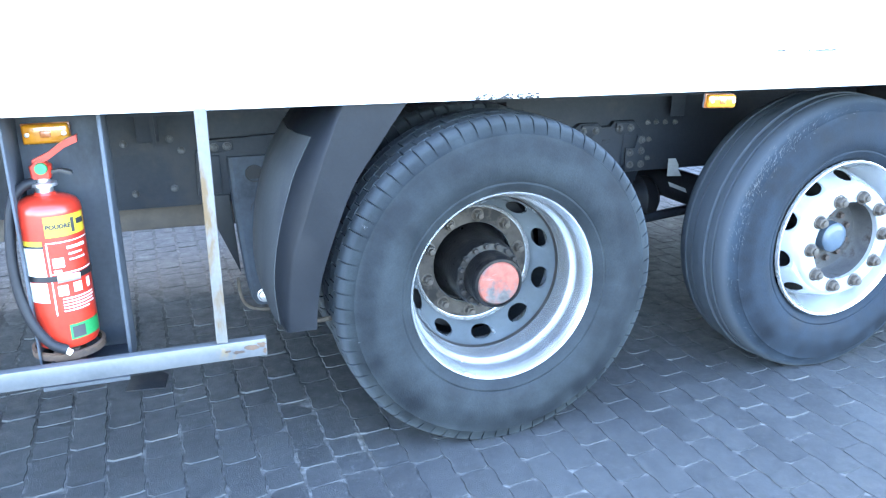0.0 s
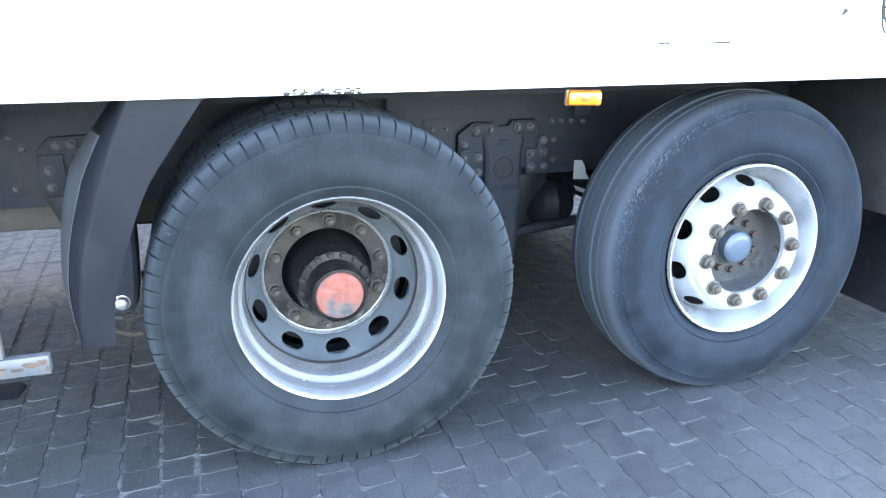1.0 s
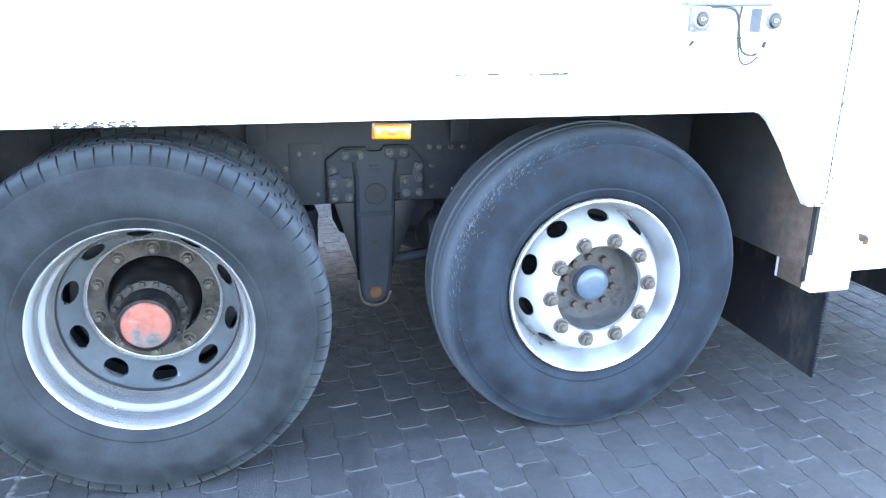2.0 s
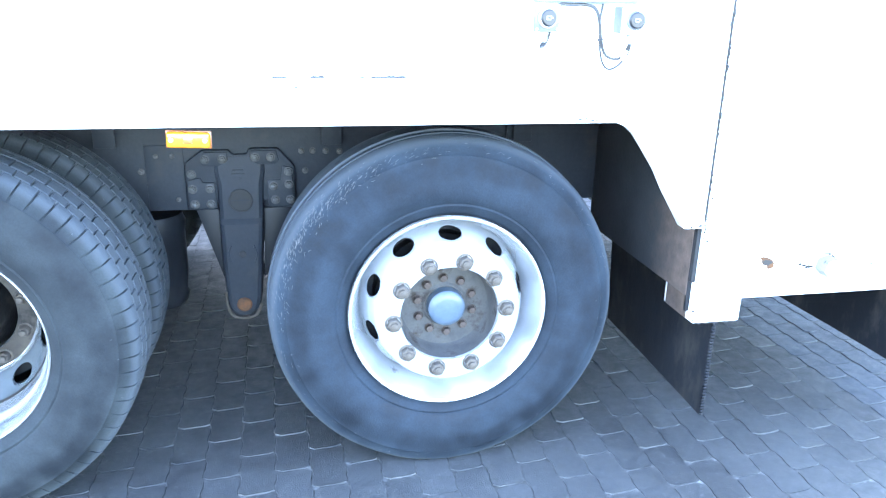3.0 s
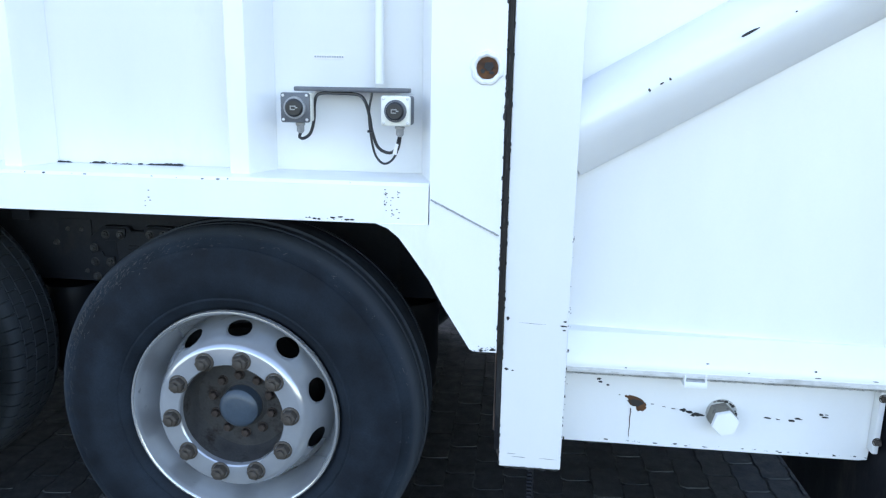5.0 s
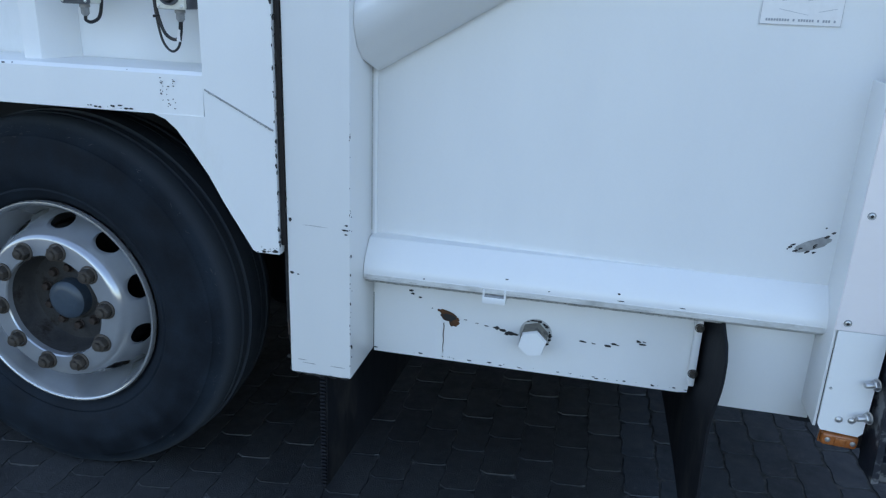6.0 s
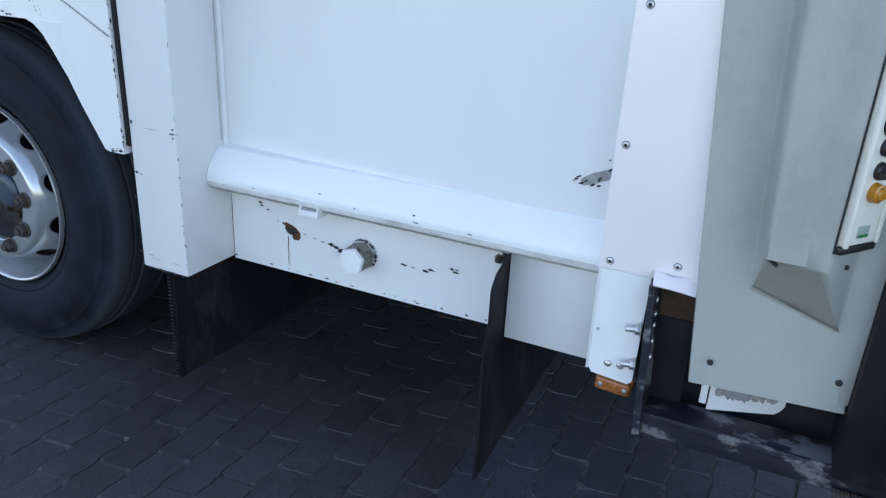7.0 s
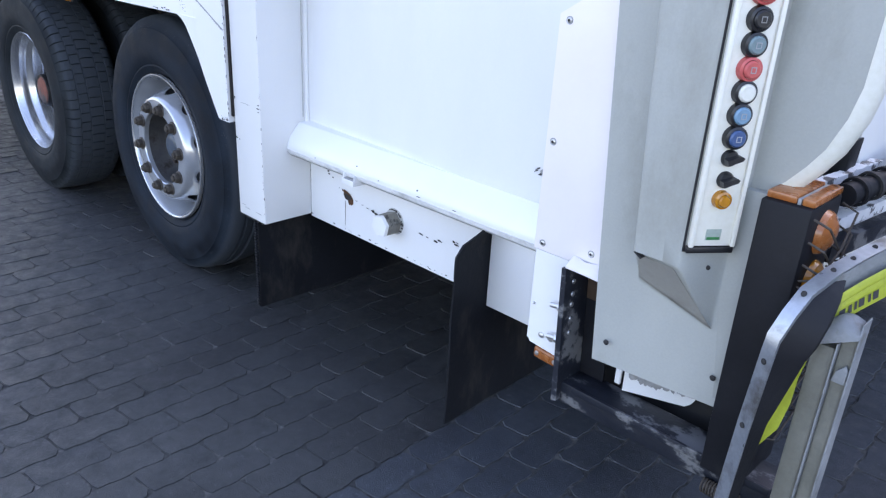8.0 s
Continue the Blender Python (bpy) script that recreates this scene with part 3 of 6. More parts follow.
loft([[(r * w * math.cos(2 * math.pi * i / 28), y, r * w * math.sin(2 * math.pi * i / 28)) for i, w in enumerate(wob)] for r, y in ((0.024, 0.004), (0.0255, -0.0005), (0.030, -0.003), (0.035, -0.002), (0.038, 0.0045))], cap=False, bm=lift_bm)
eye = part("lifting_eye", lift_bm, WHITE, truck, "white weld ring round a rusty socket", place=pose(2.032, FACE - 0.006, 1.452))
part("rusty_socket", lathe(((0.0, 0.0032), (0.012, 0.003), (0.0245, 0.0012)), 20), RUST, eye, "rust-brown socket")
socket = bmesh.new()
for dx, dz, w, h in ((0.004, 0.004, 0.026, 0.022), (-0.010, -0.006, 0.014, 0.012), (0.010, -0.010, 0.014, 0.008)):
    blot(socket, (dx, 0.0008, dz), (1, 0, 0), (0, 0, 1), w, h, 13, 0.4)
part("dark_pit", socket, CHIP, eye)
# dark box fills the gap, its shade put into the colour
part("hinge_gap_shade", boxed(2.076, 2.088, 0.015, 0.30, 0.60, TOP - 0.1, bevel=0), DARK, truck, "black filler for the shaded gap beside the tailgate")
part("rubber_seal", boxed(2.0755, 2.0875, -0.004, 0.012, 0.80, TOP - 0.1, bevel=0.002), SEAM, truck, "black rubber seal")
# black strip added before the plate's edge, drawing the gap's shadow
part("gap_shade_strip", boxed(2.0752, 2.0885, 0.030, 0.0395, 0.500, 0.792, bevel=0.001), BLACK, truck)
part("post_lining", boxed(2.0835, 2.0886, 0.042, 0.165, 0.474, 0.62, bevel=0.001), RUSTED_PLATE, truck)
part("arch_plate", boxed(2.070, 2.0745, 0.030, 0.800, 0.552, 1.094, bevel=0.002), RUSTED_PLATE, truck, "black arch plate with rusty brown outer edge")
part("arch_plate", boxed(1.70, 2.061, 0.772, 0.780, 0.668, 1.094, bevel=0.002), CHASSIS, truck, "dark plate behind the wheel arch")

# push-button stations in the bay
part("station_bracket", boxed(1.556, 1.842, 0.070, 0.100, 1.392, 1.403, bevel=0.003), GREY_PLASTIC, truck, "dark grey steel mounting strip")
part("bracket_web", boxed(1.58, 1.81, 0.100, BACK, 1.394, 1.401, bevel=0.001), GREY_PLASTIC, truck)


def station(x, z, lid, shell, hub, turn):
    m = pose(x, 0.062, z, 0, 0, turn) @ Matrix.Scale(0.86, 4)
    base = part("button_station", boxed(-0.040, 0.040, -0.030, 0.030, -0.040, 0.040, bevel=0.006), shell, truck, place=m)
    part("lid", boxed(-0.041, 0.041, -0.046, -0.031, -0.041, 0.041, bevel=0.006), lid, base, "ivory lid" if lid is IVORY else "dark grey lid")
    part("push_button", lathe(((0.0, -0.062), (0.020, -0.062), (0.0245, -0.058), (0.0255, -0.045)), 24), BLACK_PLASTIC, base, "black mushroom button")
    part("collar", lathe(((0.0255, -0.056), (0.030, -0.054), (0.031, -0.045)), 24), hub, base)
    mark = bmesh.new()
    box(mark, -0.010, 0.006, -0.0635, -0.0622, 0.003, 0.006)
    box(mark, -0.010, -0.007, -0.0635, -0.0622, -0.006, 0.006)
    box(mark, -0.010, 0.004, -0.0635, -0.0622, -0.006, -0.003)
    box(mark, 0.004, 0.011, -0.0635, -0.0622, -0.001, 0.002)
    part("symbol", mark, SCUFF, base)
    for sx in (-0.033, 0.033):
        for sz in (-0.033, 0.033):
            part("screw", button_head(0.0042, 0.002, 10), STEEL, base, place=pose(sx, -0.046, sz))
    part("cable_gland", lathe(((0.0, 0.0), (0.013, 0.0), (0.014, 0.008), (0.011, 0.012), (0.011, 0.026), (0.006, 0.032)), 12), SCUFF, base, place=pose(0.006, -0.01, -0.040, -90))


station(1.571, 1.354, GREY_PLASTIC, IVORY, SCUFF, 4)
station(1.817, 1.351, IVORY, GREY_PLASTIC, GREY_PLASTIC, 0)
part("cable", tube(spline([(1.576, 0.054, 1.292), (1.572, 0.06, 1.282), (1.578, 0.072, 1.278), (1.593, 0.08, 1.290), (1.603, 0.08, 1.323), (1.606, 0.08, 1.366), (1.618, 0.082, 1.386), (1.663, 0.085, 1.388), (1.711, 0.085, 1.386), (1.731, 0.08, 1.371), (1.742, 0.08, 1.336), (1.748, 0.08, 1.301), (1.763, 0.08, 1.261), (1.790, 0.074, 1.248), (1.810, 0.064, 1.258), (1.821, 0.054, 1.290)]), 0.0040, 8), BLACK_PLASTIC, truck, "black control cable")
part("cable", tube(spline([(1.748, 0.084, 1.391), (1.741, 0.08, 1.345), (1.745, 0.08, 1.292), (1.756, 0.08, 1.243), (1.776, 0.08, 1.221), (1.800, 0.072, 1.231), (1.818, 0.058, 1.262), (1.824, 0.054, 1.290)]), 0.0030, 8), BLACK_PLASTIC, truck, "black control cable")
part("cable_tie", tube([(1.738, 0.078, 1.298), (1.752, 0.076, 1.300)], 0.0034, 6), BLACK_PLASTIC, truck)
part("tape_wrap", tube([(1.808, 0.064, 1.247), (1.817, 0.058, 1.272)], 0.0058, 8), PRINT_WHITE, truck)
part("conduit", tube([(1.760, 0.118, 1.412), (1.760, 0.118, TOP - 0.2)], 0.011, 12), WHITE, truck)
name_bm = boxed(1.585, 1.665, BACK - 0.0022, BACK - 0.0008, 1.470, 1.481, bevel=0)
plate = part("label_plate", name_bm, PRINT_WHITE, truck)
bars = bmesh.new()
for k in range(12):
    box(bars, 1.588 + k * 0.0063, 1.5926 + k * 0.0063, BACK - 0.0034, BACK - 0.0024, 1.4735, 1.4778)
part("print_bars", bars, FADED_INK, plate)

# ---- the truck: tailgate ----
HULL = 0.145
part("hopper_body", boxed(2.10, 3.74, HULL + 0.045, FAR, 0.62, TOP - 0.15, bevel=0.02), WHITE, truck, "white painted tailgate hopper")
post_bm = boxed(2.089, 2.2445, 0.0, 0.186, 0.470, TOP - 0.1, bevel=0.004)
part("tailgate_post", post_bm, WHITE, truck)
part("side_panel", prism(((2.244, 0.178), (2.50, 0.167), (2.80, 0.1535), (3.05, 0.1456), (3.46, HULL), (3.46, HULL + 0.012), (3.05, 0.158), (2.244, 0.190)), 0.775, TOP - 0.2, axis="z"), WHITE, truck)
part("weld_bead", tube([(2.2475, 0.172, 0.790), (2.2475, 0.172, 1.22)], 0.008, 10), WHITE, truck)
ridge = [(HULL + 0.05, 0.800), (HULL - 0.003, 0.795), (0.128, 0.782), (0.108, 0.758), (0.096, 0.735), (0.092, 0.716), (0.096, 0.702), (0.112, 0.690), (0.140, 0.680), (0.188, 0.674), (0.21, 0.70)]
part("pressed_ridge", loft([[(x, y, z) for y, z in ridge] for x in (2.2455, 3.325)]), WHITE, truck)
# greyer strip paints the shade under the ridge, stained with grime
part("ridge_underside", loft([[(x, y - 0.0012, z - 0.0008) for y, z in ridge[5:9]] + [(x, y + 0.0004, z + 0.0004) for y, z in reversed(ridge[5:9])] for x in (2.2462, 3.300)]), SHADED_GRIMY_WHITE, truck, "underside of the pressed ridge, shade and grime in its colour")
part("seam_stain", tube([(2.2450, 0.158, 0.81), (2.2450, 0.158, 1.28)], 0.0018, 6), GRIME_AND_SHADE, truck)
part("lower_plate", prism(((2.2455, 0.690), (3.062, 0.690), (3.062, 0.640), (3.052, 0.466), (3.03, 0.463), (2.2455, 0.463)), 0.184, 0.198), WHITE, truck)
part("rear_lower_plate", boxed(3.078, 3.325, 0.157, 0.169, 0.456, 0.690, bevel=0.002), WHITE, truck)
part("crack_line", tube([(2.2455, 0.183, 0.684), (3.06, 0.183, 0.683)], 0.0016, 6), SCUFF, truck)
tab_bm = prism(((0.080, 0.680), (0.080, 0.696), (0.084, 0.696), (0.084, 0.690), (0.124, 0.690), (0.124, 0.712), (0.128, 0.712), (0.128, 0.680)), 2.545, 2.600, 0.001, axis="x")
box(tab_bm, 2.545, 2.549, 0.0845, 0.1235, 0.6905, 0.712)
box(tab_bm, 2.596, 2.600, 0.0845, 0.1235, 0.6905, 0.712)
part("bracket_tab", tab_bm, WHITE, truck, "small white tray bracket")
part("bracket_hollow", boxed(2.5495, 2.5955, 0.0845, 0.1235, 0.691, 0.698, bevel=0), SCUFF, truck)
def hexagon(k, y):
    return [(0.036 * k * math.cos(math.pi / 3 * i + 0.26), y, 0.036 * k * math.sin(math.pi / 3 * i + 0.26)) for i in range(6)]


hexbolt = part("large_hex_bolt", loft([hexagon(1, -0.050), hexagon(1, -0.056), hexagon(0.94, -0.060)]), WHITE, truck, "white painted hexagon bolt", place=pose(2.668, 0.184, 0.568))
part("bolt_side", loft([hexagon(1.0, 0.0), hexagon(0.99, -0.0498)]), BOLT_GRIME, hexbolt, "greasy worn side of the bolt head")
# flat grey disc draws a thin shadow ring round the bolt
part("bolt_shadow_ring", lathe(((0.0, -0.0012), (0.040, -0.0012), (0.041, 0)), 20), GRIME_AND_SHADE, truck, place=pose(2.671, 0.184, 0.571))

# diagonal pressed arm and round boss on the side panel
arm_dir = Vector((0.866, 0, 0.5))
arm_up = Vector((-0.5, 0, 0.866))
arm_shape = [(-0.105, 0.0), (-0.098, 0.012), (-0.075, 0.055), (-0.045, 0.100), (-0.005, 0.122), (0.030, 0.118), (0.060, 0.090), (0.085, 0.035), (0.098, 0.004), (0.098, -0.05), (-0.105, -0.05)]
arm_secs = []
for d, k in ((-0.09, 1.0), (0.78, 1.0), (0.9, 0.9)):
    c = Vector((2.2875, HULL, 1.335)) + arm_dir * d
    arm_secs.append([c + arm_up * a * k - Vector((0, b * k, 0)) for a, b in arm_shape])
arm_cut = loft(arm_secs)
bmesh.ops.bisect_plane(arm_cut, geom=arm_cut.verts[:] + arm_cut.edges[:] + arm_cut.faces[:], plane_co=(2.2452, 0, 0), plane_no=(-1, 0, 0), clear_outer=True)
part("diagonal_arm", arm_cut, WHITE, truck, smooth=50)
boss = lathe(((0.125, 0.0), (0.120, -0.012), (0.098, -0.020), (0.095, -0.075), (0.088, -0.080), (0.0, -0.080)), 48)
part("round_boss", boss, WHITE, truck, place=pose(2.99, HULL, 1.700))

# lubrication chart
chart = part("chart_sticker", boxed(3.068, 3.222, HULL - 0.0022, HULL - 0.0006, 1.338, 1.530, bevel=0), PRINT_WHITE, truck, "white printed chart sticker")
lines = bmesh.new()


def stroke(x0, z0, x1, z1, w=0.0009):
    d = Vector((x1 - x0, 0, z1 - z0))
    s = Vector((-d.z, 0, d.x)).normalized() * w
    p, q = Vector((3.068 + x0 * 0.81, HULL - 0.003, 1.338 + z0 * 0.8)), Vector((3.068 + x1 * 0.81, HULL - 0.003, 1.338 + z1 * 0.8))
    lines.faces.new([lines.verts.new(v) for v in (p - s, q - s, q + s, p + s)])


for a in ((0.023, 0.201, 0.083, 0.219), (0.023, 0.201, 0.024, 0.174), (0.030, 0.165, 0.024, 0.148), (0.024, 0.148, 0.021, 0.092), (0.020, 0.087, 0.024, 0.056), (0.003, 0.105, 0.025, 0.097), (0.042, 0.038, 0.111, 0.025), (0.105, 0.059, 0.186, 0.078), (0.134, 0.033, 0.175, 0.042), (0.046, 0.057, 0.159, 0.084), (0.159, 0.084, 0.175, 0.120), (0.046, 0.057, 0.077, 0.090)):
    stroke(*a, 0.00035)
for a in ((0.063, 0.179, 0.161, 0.204), (0.063, 0.179, 0.073, 0.100), (0.063, 0.138, 0.069, 0.090), (0.161, 0.204, 0.169, 0.117), (0.163, 0.168, 0.166, 0.119), (0.056, 0.162, 0.047, 0.125), (0.047, 0.125, 0.066, 0.109), (0.063, 0.131, 0.148, 0.155), (0.145, 0.171, 0.152, 0.105), (0.144, 0.142, 0.148, 0.108), (0.107, 0.186, 0.103, 0.135), (0.105, 0.150, 0.111, 0.087), (0.096, 0.120, 0.121, 0.126), (0.072, 0.090, 0.175, 0.120), (0.069, 0.169, 0.147, 0.190)):
    stroke(*a, 0.0003)
for k in range(8):
    x, z = 0.095 + k * 0.0078, 0.078 + k * 0.0010
    stroke(x, z, x + 0.007, z + 0.016, 0.0004)
for k in range(26):
    if k not in (9, 11, 18, 20, 24):
        stroke(0.014 + k * 0.0063, 0.012, 0.0185 + k * 0.0063, 0.012, 0.0024)
stroke(0.0, 0.001, 0.19, 0.001, 0.0003)
stroke(0.0, 0.236, 0.19, 0.236, 0.0003)
stroke(0.001, 0.0, 0.001, 0.237, 0.0003)
stroke(0.189, 0.0, 0.189, 0.237, 0.0003)
part("line_drawing", lines, FADED_INK, chart, smooth=0)
for x, z in ((0.030, 0.165), (0.063, 0.179), (0.161, 0.204), (0.051, 0.177), (0.061, 0.130), (0.119, 0.125), (0.152, 0.105), (0.170, 0.120), (0.185, 0.119), (0.087, 0.087), (0.071, 0.090), (0.005, 0.106), (0.014, 0.099)):
    point = bmesh.new()
    blot(point, (3.068 + x * 0.81, HULL - 0.0034, 1.338 + z * 0.8), (1, 0, 0), (0, 0, 1), 0.0042, 0.0042, 9, 0.1)
    part("grease_point", point, INK, chart)


def lettering(text, size, material, parent, place, bend=0.0, name="lettering", bold=0.0):
    """Raised print in the built-in font; bend: the radius of the drum on which it lies."""
    cu = bpy.data.curves.new("lettering", "FONT")
    cu.body, cu.size, cu.align_x, cu.align_y, cu.extrude, cu.resolution_u = text, size, "CENTER", "CENTER", 0.0004, 2
    cu.offset = bold
    tmp = bpy.data.objects.new("lettering_curve", cu)
    me = bpy.data.meshes.new_from_object(tmp)
    bpy.data.objects.remove(tmp)
    for v in me.vertices:
        x, y, z = v.co
        if bend:
            a = x / bend
            v.co = (bend * math.sin(a), -(bend + z) * math.cos(a), y)
        else:
            v.co = (x, -z, y)
    me.materials.clear()
    me.materials.append(material)
    ob = new(name, me)
    ob.parent, ob.matrix_basis = parent, place
    return ob


lettering("POINTS DE GRAISSAGE", 0.0098, INK, chart, pose(3.145, HULL - 0.003, 1.519))

# aluminium cover sheet with rivets
PLATE = 0.040
top_line = [(3.305, 1.245), (3.42, 1.315), (3.56, 1.40)]
sheet_bm = prism(((3.302, 0.735), *top_line, (3.56, 0.75), (3.412, 0.735), (3.40, 0.735)), PLATE, PLATE + 0.006)
cover_sheet = part("aluminium_sheet", sheet_bm, ALU, truck, "plain aluminium cover sheet with rivets")
low_sheet = part("lower_sheet", prism(((3.310, 0.734), (3.408, 0.734), (3.404, 0.500), (3.395, 0.490), (3.318, 0.497), (3.310, 0.51)), PLATE, PLATE + 0.006), WHITE, truck)
part("sheet_return", boxed(3.303, 3.309, PLATE + 0.007, HULL + 0.03, 0.50, 1.24, bevel=0.001), WHITE, truck)
for x, z in ((3.329, 1.234), (3.322, 0.985), (3.324, 0.752), (3.452, 0.768)):
    part("rivet", button_head(0.0068, 0.003, 16, 0.6), STEEL, cover_sheet, place=pose(x, PLATE, z))
    part("rivet_ring", lathe(((0.0068, 0.0), (0.0080, -0.0008), (0.0082, 0.0)), 16), SCUFF, cover_sheet, place=pose(x, PLATE, z))
    part("rivet_pin", lathe(((0.0, -0.0034), (0.0030, -0.0032), (0.0034, -0.002)), 10), CHIP, cover_sheet, place=pose(x, PLATE, z))
for x, z in ((3.350, 0.527), (3.376, 0.528), (3.320, 0.60)):
    part("rivet", button_head(0.008 if z < 0.59 else 0.003, 0.005, 14, 0.6), STEEL, low_sheet, place=pose(x, PLATE, z))
for z in (0.625, 0.545):
    stud = part("stud_bolt", hex_nut(0.011, 0.010, stud=0.016), STEEL, truck, place=pose(3.404, PLATE - 0.01, z, 0, 0, -70))


def marker_lamp(x, y, z, w, h, lens, turn=0.0, lean=0.0):
    """An oblong side marker lamp: grey back, ribbed lens, two screws."""
    lamp = part("marker_lamp", boxed(-w / 2, w / 2, -0.008, 0.0, -h / 2, h / 2, bevel=0.004), GREY_PLASTIC, truck, "amber side marker lamp", place=pose(x, y, z, 0, lean, turn))
    body = boxed(-w / 2 + 0.002, w / 2 - 0.002, -0.030, -0.0085, -h / 2 + 0.002, h / 2 - 0.002, bevel=0.008, seg=3)
    ln = part("lens", body, lens, lamp, "amber lens")
    part("lens_rim", boxed(-w / 2, w / 2, -0.014, -0.0088, -h / 2, h / 2, bevel=0.0025), AMBER_DARK, lamp)
    part("reflector", boxed(-0.012, 0.012, -0.0318, -0.0295, -0.008, 0.008, bevel=0.002), AMBER_DARK, lamp)
    for sx in (-1, 1):
        part("screw", button_head(0.006, 0.003, 12), STEEL, lamp, place=pose(sx * (w / 2 - 0.014), -0.030, 0))
    return lamp


marker_lamp(0.665, 0.045, 1.052, 0.108, 0.044, AMBER, 0, 2)
marker_lamp(3.365, 0.075, 0.470, 0.080, 0.036, AMBER_DARK, 0, 3)

# dark angle bracket, recess and scraped sill at the truck's tail
part("angle_bracket", prism(((3.412, 0.735), (3.424, 0.735), (3.440, 0.410), (3.426, 0.405)), -0.004, 0.085), SCRAPED, truck, "black angle bracket with bolts")
part("angle_web", boxed(3.425, 3.50, 0.086, 0.092, 0.43, 0.640, bevel=0.002), BLACK, truck)
part("angle_web", boxed(3.425, 3.50, 0.086, 0.092, 0.6405, 0.735, bevel=0.002), RUSTY_PLATE, truck, "rusty brown upper web")
part("folded_lip", loft([[(3.418, -0.002, 0.738), (3.412, 0.035, 0.752), (3.414, 0.040, 0.752), (3.420, 0.0, 0.735)], [(3.448, -0.004, 0.738), (3.446, 0.028, 0.750), (3.446, 0.034, 0.748), (3.448, 0.0, 0.735)], [(3.470, 0.002, 0.734), (3.472, 0.035, 0.752), (3.472, 0.040, 0.750), (3.470, 0.006, 0.731)], [(3.496, 0.010, 0.728), (3.498, 0.038, 0.742), (3.498, 0.043, 0.740), (3.496, 0.014, 0.725)]]), ALU, truck, "bent aluminium lip")
for z in (0.70, 0.67, 0.645, 0.61, 0.575):
    part("bracket_bolt", button_head(0.006, 0.004, 10), STEEL, truck, place=pose(3.4385 - (z - 0.41) * 0.04, 0.025, z, 0, 0, 90))
part("tail_sill", boxed(3.43, 3.92, 0.015, 0.10, 0.398, 0.452, bevel=0.006), SCRAPED, truck, "scraped black steel sill")
part("sill_lip", boxed(3.47, 3.92, 0.006, 0.014, 0.440, 0.458, bevel=0.002), SCRAPED, truck)
# near-black back stands in for the shade inside the recess
part("recess_shade", boxed(3.43, 3.80, 0.150, 0.17, 0.40, 1.30, bevel=0.002), DARK, truck)
hang = part("hanging_tab", sheet([[(3.553 + 0.144 * k, 0.083 + 0.057 * k, z - (0.020 * max(0.0, (k - 0.86) / 0.14) ** 2 * (-1) if z < 0.5 else 0.0)) for k in (0.0, 0.25, 0.5, 0.75, 0.88, 0.95, 1.0)] for z in (0.57, 0.52, 0.458)], 0.004, (-0.37, 0.93, 0)), WHITE, truck, "white bent flap with grimy patch")
patch = bmesh.new()
for k in range(16):
    f = 0.12 + 0.048 * k
    blot(patch, (3.553 + 0.144 * f, 0.083 + 0.057 * f - 0.0016, 0.500 + rng.uniform(-0.006, 0.006)), (0.93, 0.37, 0), (0, 0, 1), 0.018, 0.030, 10, 0.4)
tagged(part("grime_patch", patch, SCUFF, hang, "grey grime"), kind="stuff")
part("hanging_clip", boxed(3.536, 3.550, 0.072, 0.080, 0.475, 0.56, bevel=0.002), WHITE, truck)

# grey control cover: proud upper half that runs out into a slanted facet
def smooth01(t):
    t = min(1.0, max(0.0, t))
    return t * t * (3 - 2 * t)


def facet_y(x, z):
    """The slanted plane on which the proud upper half runs out."""
    return 0.012 - 0.1307 * (x - 3.58) - 0.6865 * (z - 0.77)


def cover_point(u, z):
    """u runs across the cover from its front edge to its rear edge."""
    lx = 3.512 - 0.088 * (z - 0.556)
    rx = 3.787 - 0.130 * (min(z, 0.88) - 0.556)
    x = lx + (rx - lx) * u
    flush = -0.002 + 0.026 * (z - 0.556) * (1 - u) + 0.038 * u
    crease = 3.600 - 0.06 * (z - 0.84)
    back = smooth01((x - 3.688) / 0.056)
    proud = flush + (-0.056 - flush) * smooth01((x - crease + 0.022) / 0.024) if x < crease + 0.01 else -0.056 + 0.092 * back
    if z < 0.849:
        proud = max(proud, facet_y(x, z))
    return Vector((x, min(flush, proud), z))


zs = [0.556 + 0.0095 * i for i in range(14)] + [0.688 + 0.0032 * i for i in range(50)] + [0.8485, 0.8515, 0.90, 1.0, 1.15, 1.3, 1.5, 1.75]
us = [i / 110 for i in range(111)]
rows = []
for z in zs:
    row = [cover_point(u, z) for u in us]
    if z == zs[0]:
        row = [p + Vector((0, 0, 0.012 * (3.6 - p.x))) for p in row]
    rows.append([row[0] + Vector((0.004, 0.075, 0)), row[0] + Vector((0, 0.006, 0)), *row[1:-1], row[-1] + Vector((0, 0.004, 0)), row[-1] + Vector((0.006, 0.07, 0))])
cover_bm = sheet(rows, 0.004, (0, 1, 0))
cover = part("control_cover", cover_bm, GREY_COVER, truck, "grey moulded plastic control cover", smooth=50)
for x, y, z in ((3.545, -0.006, 0.612), (3.763, 0.031, 0.616), (3.722, 0.000, 0.845)):
    part("cover_screw", button_head(0.0062 if z < 0.8 else 0.0045, 0.003, 14), CHIP, cover, place=pose(x, y, z))
# strip over the down-facing facet, its shade painted in with the grime
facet = []
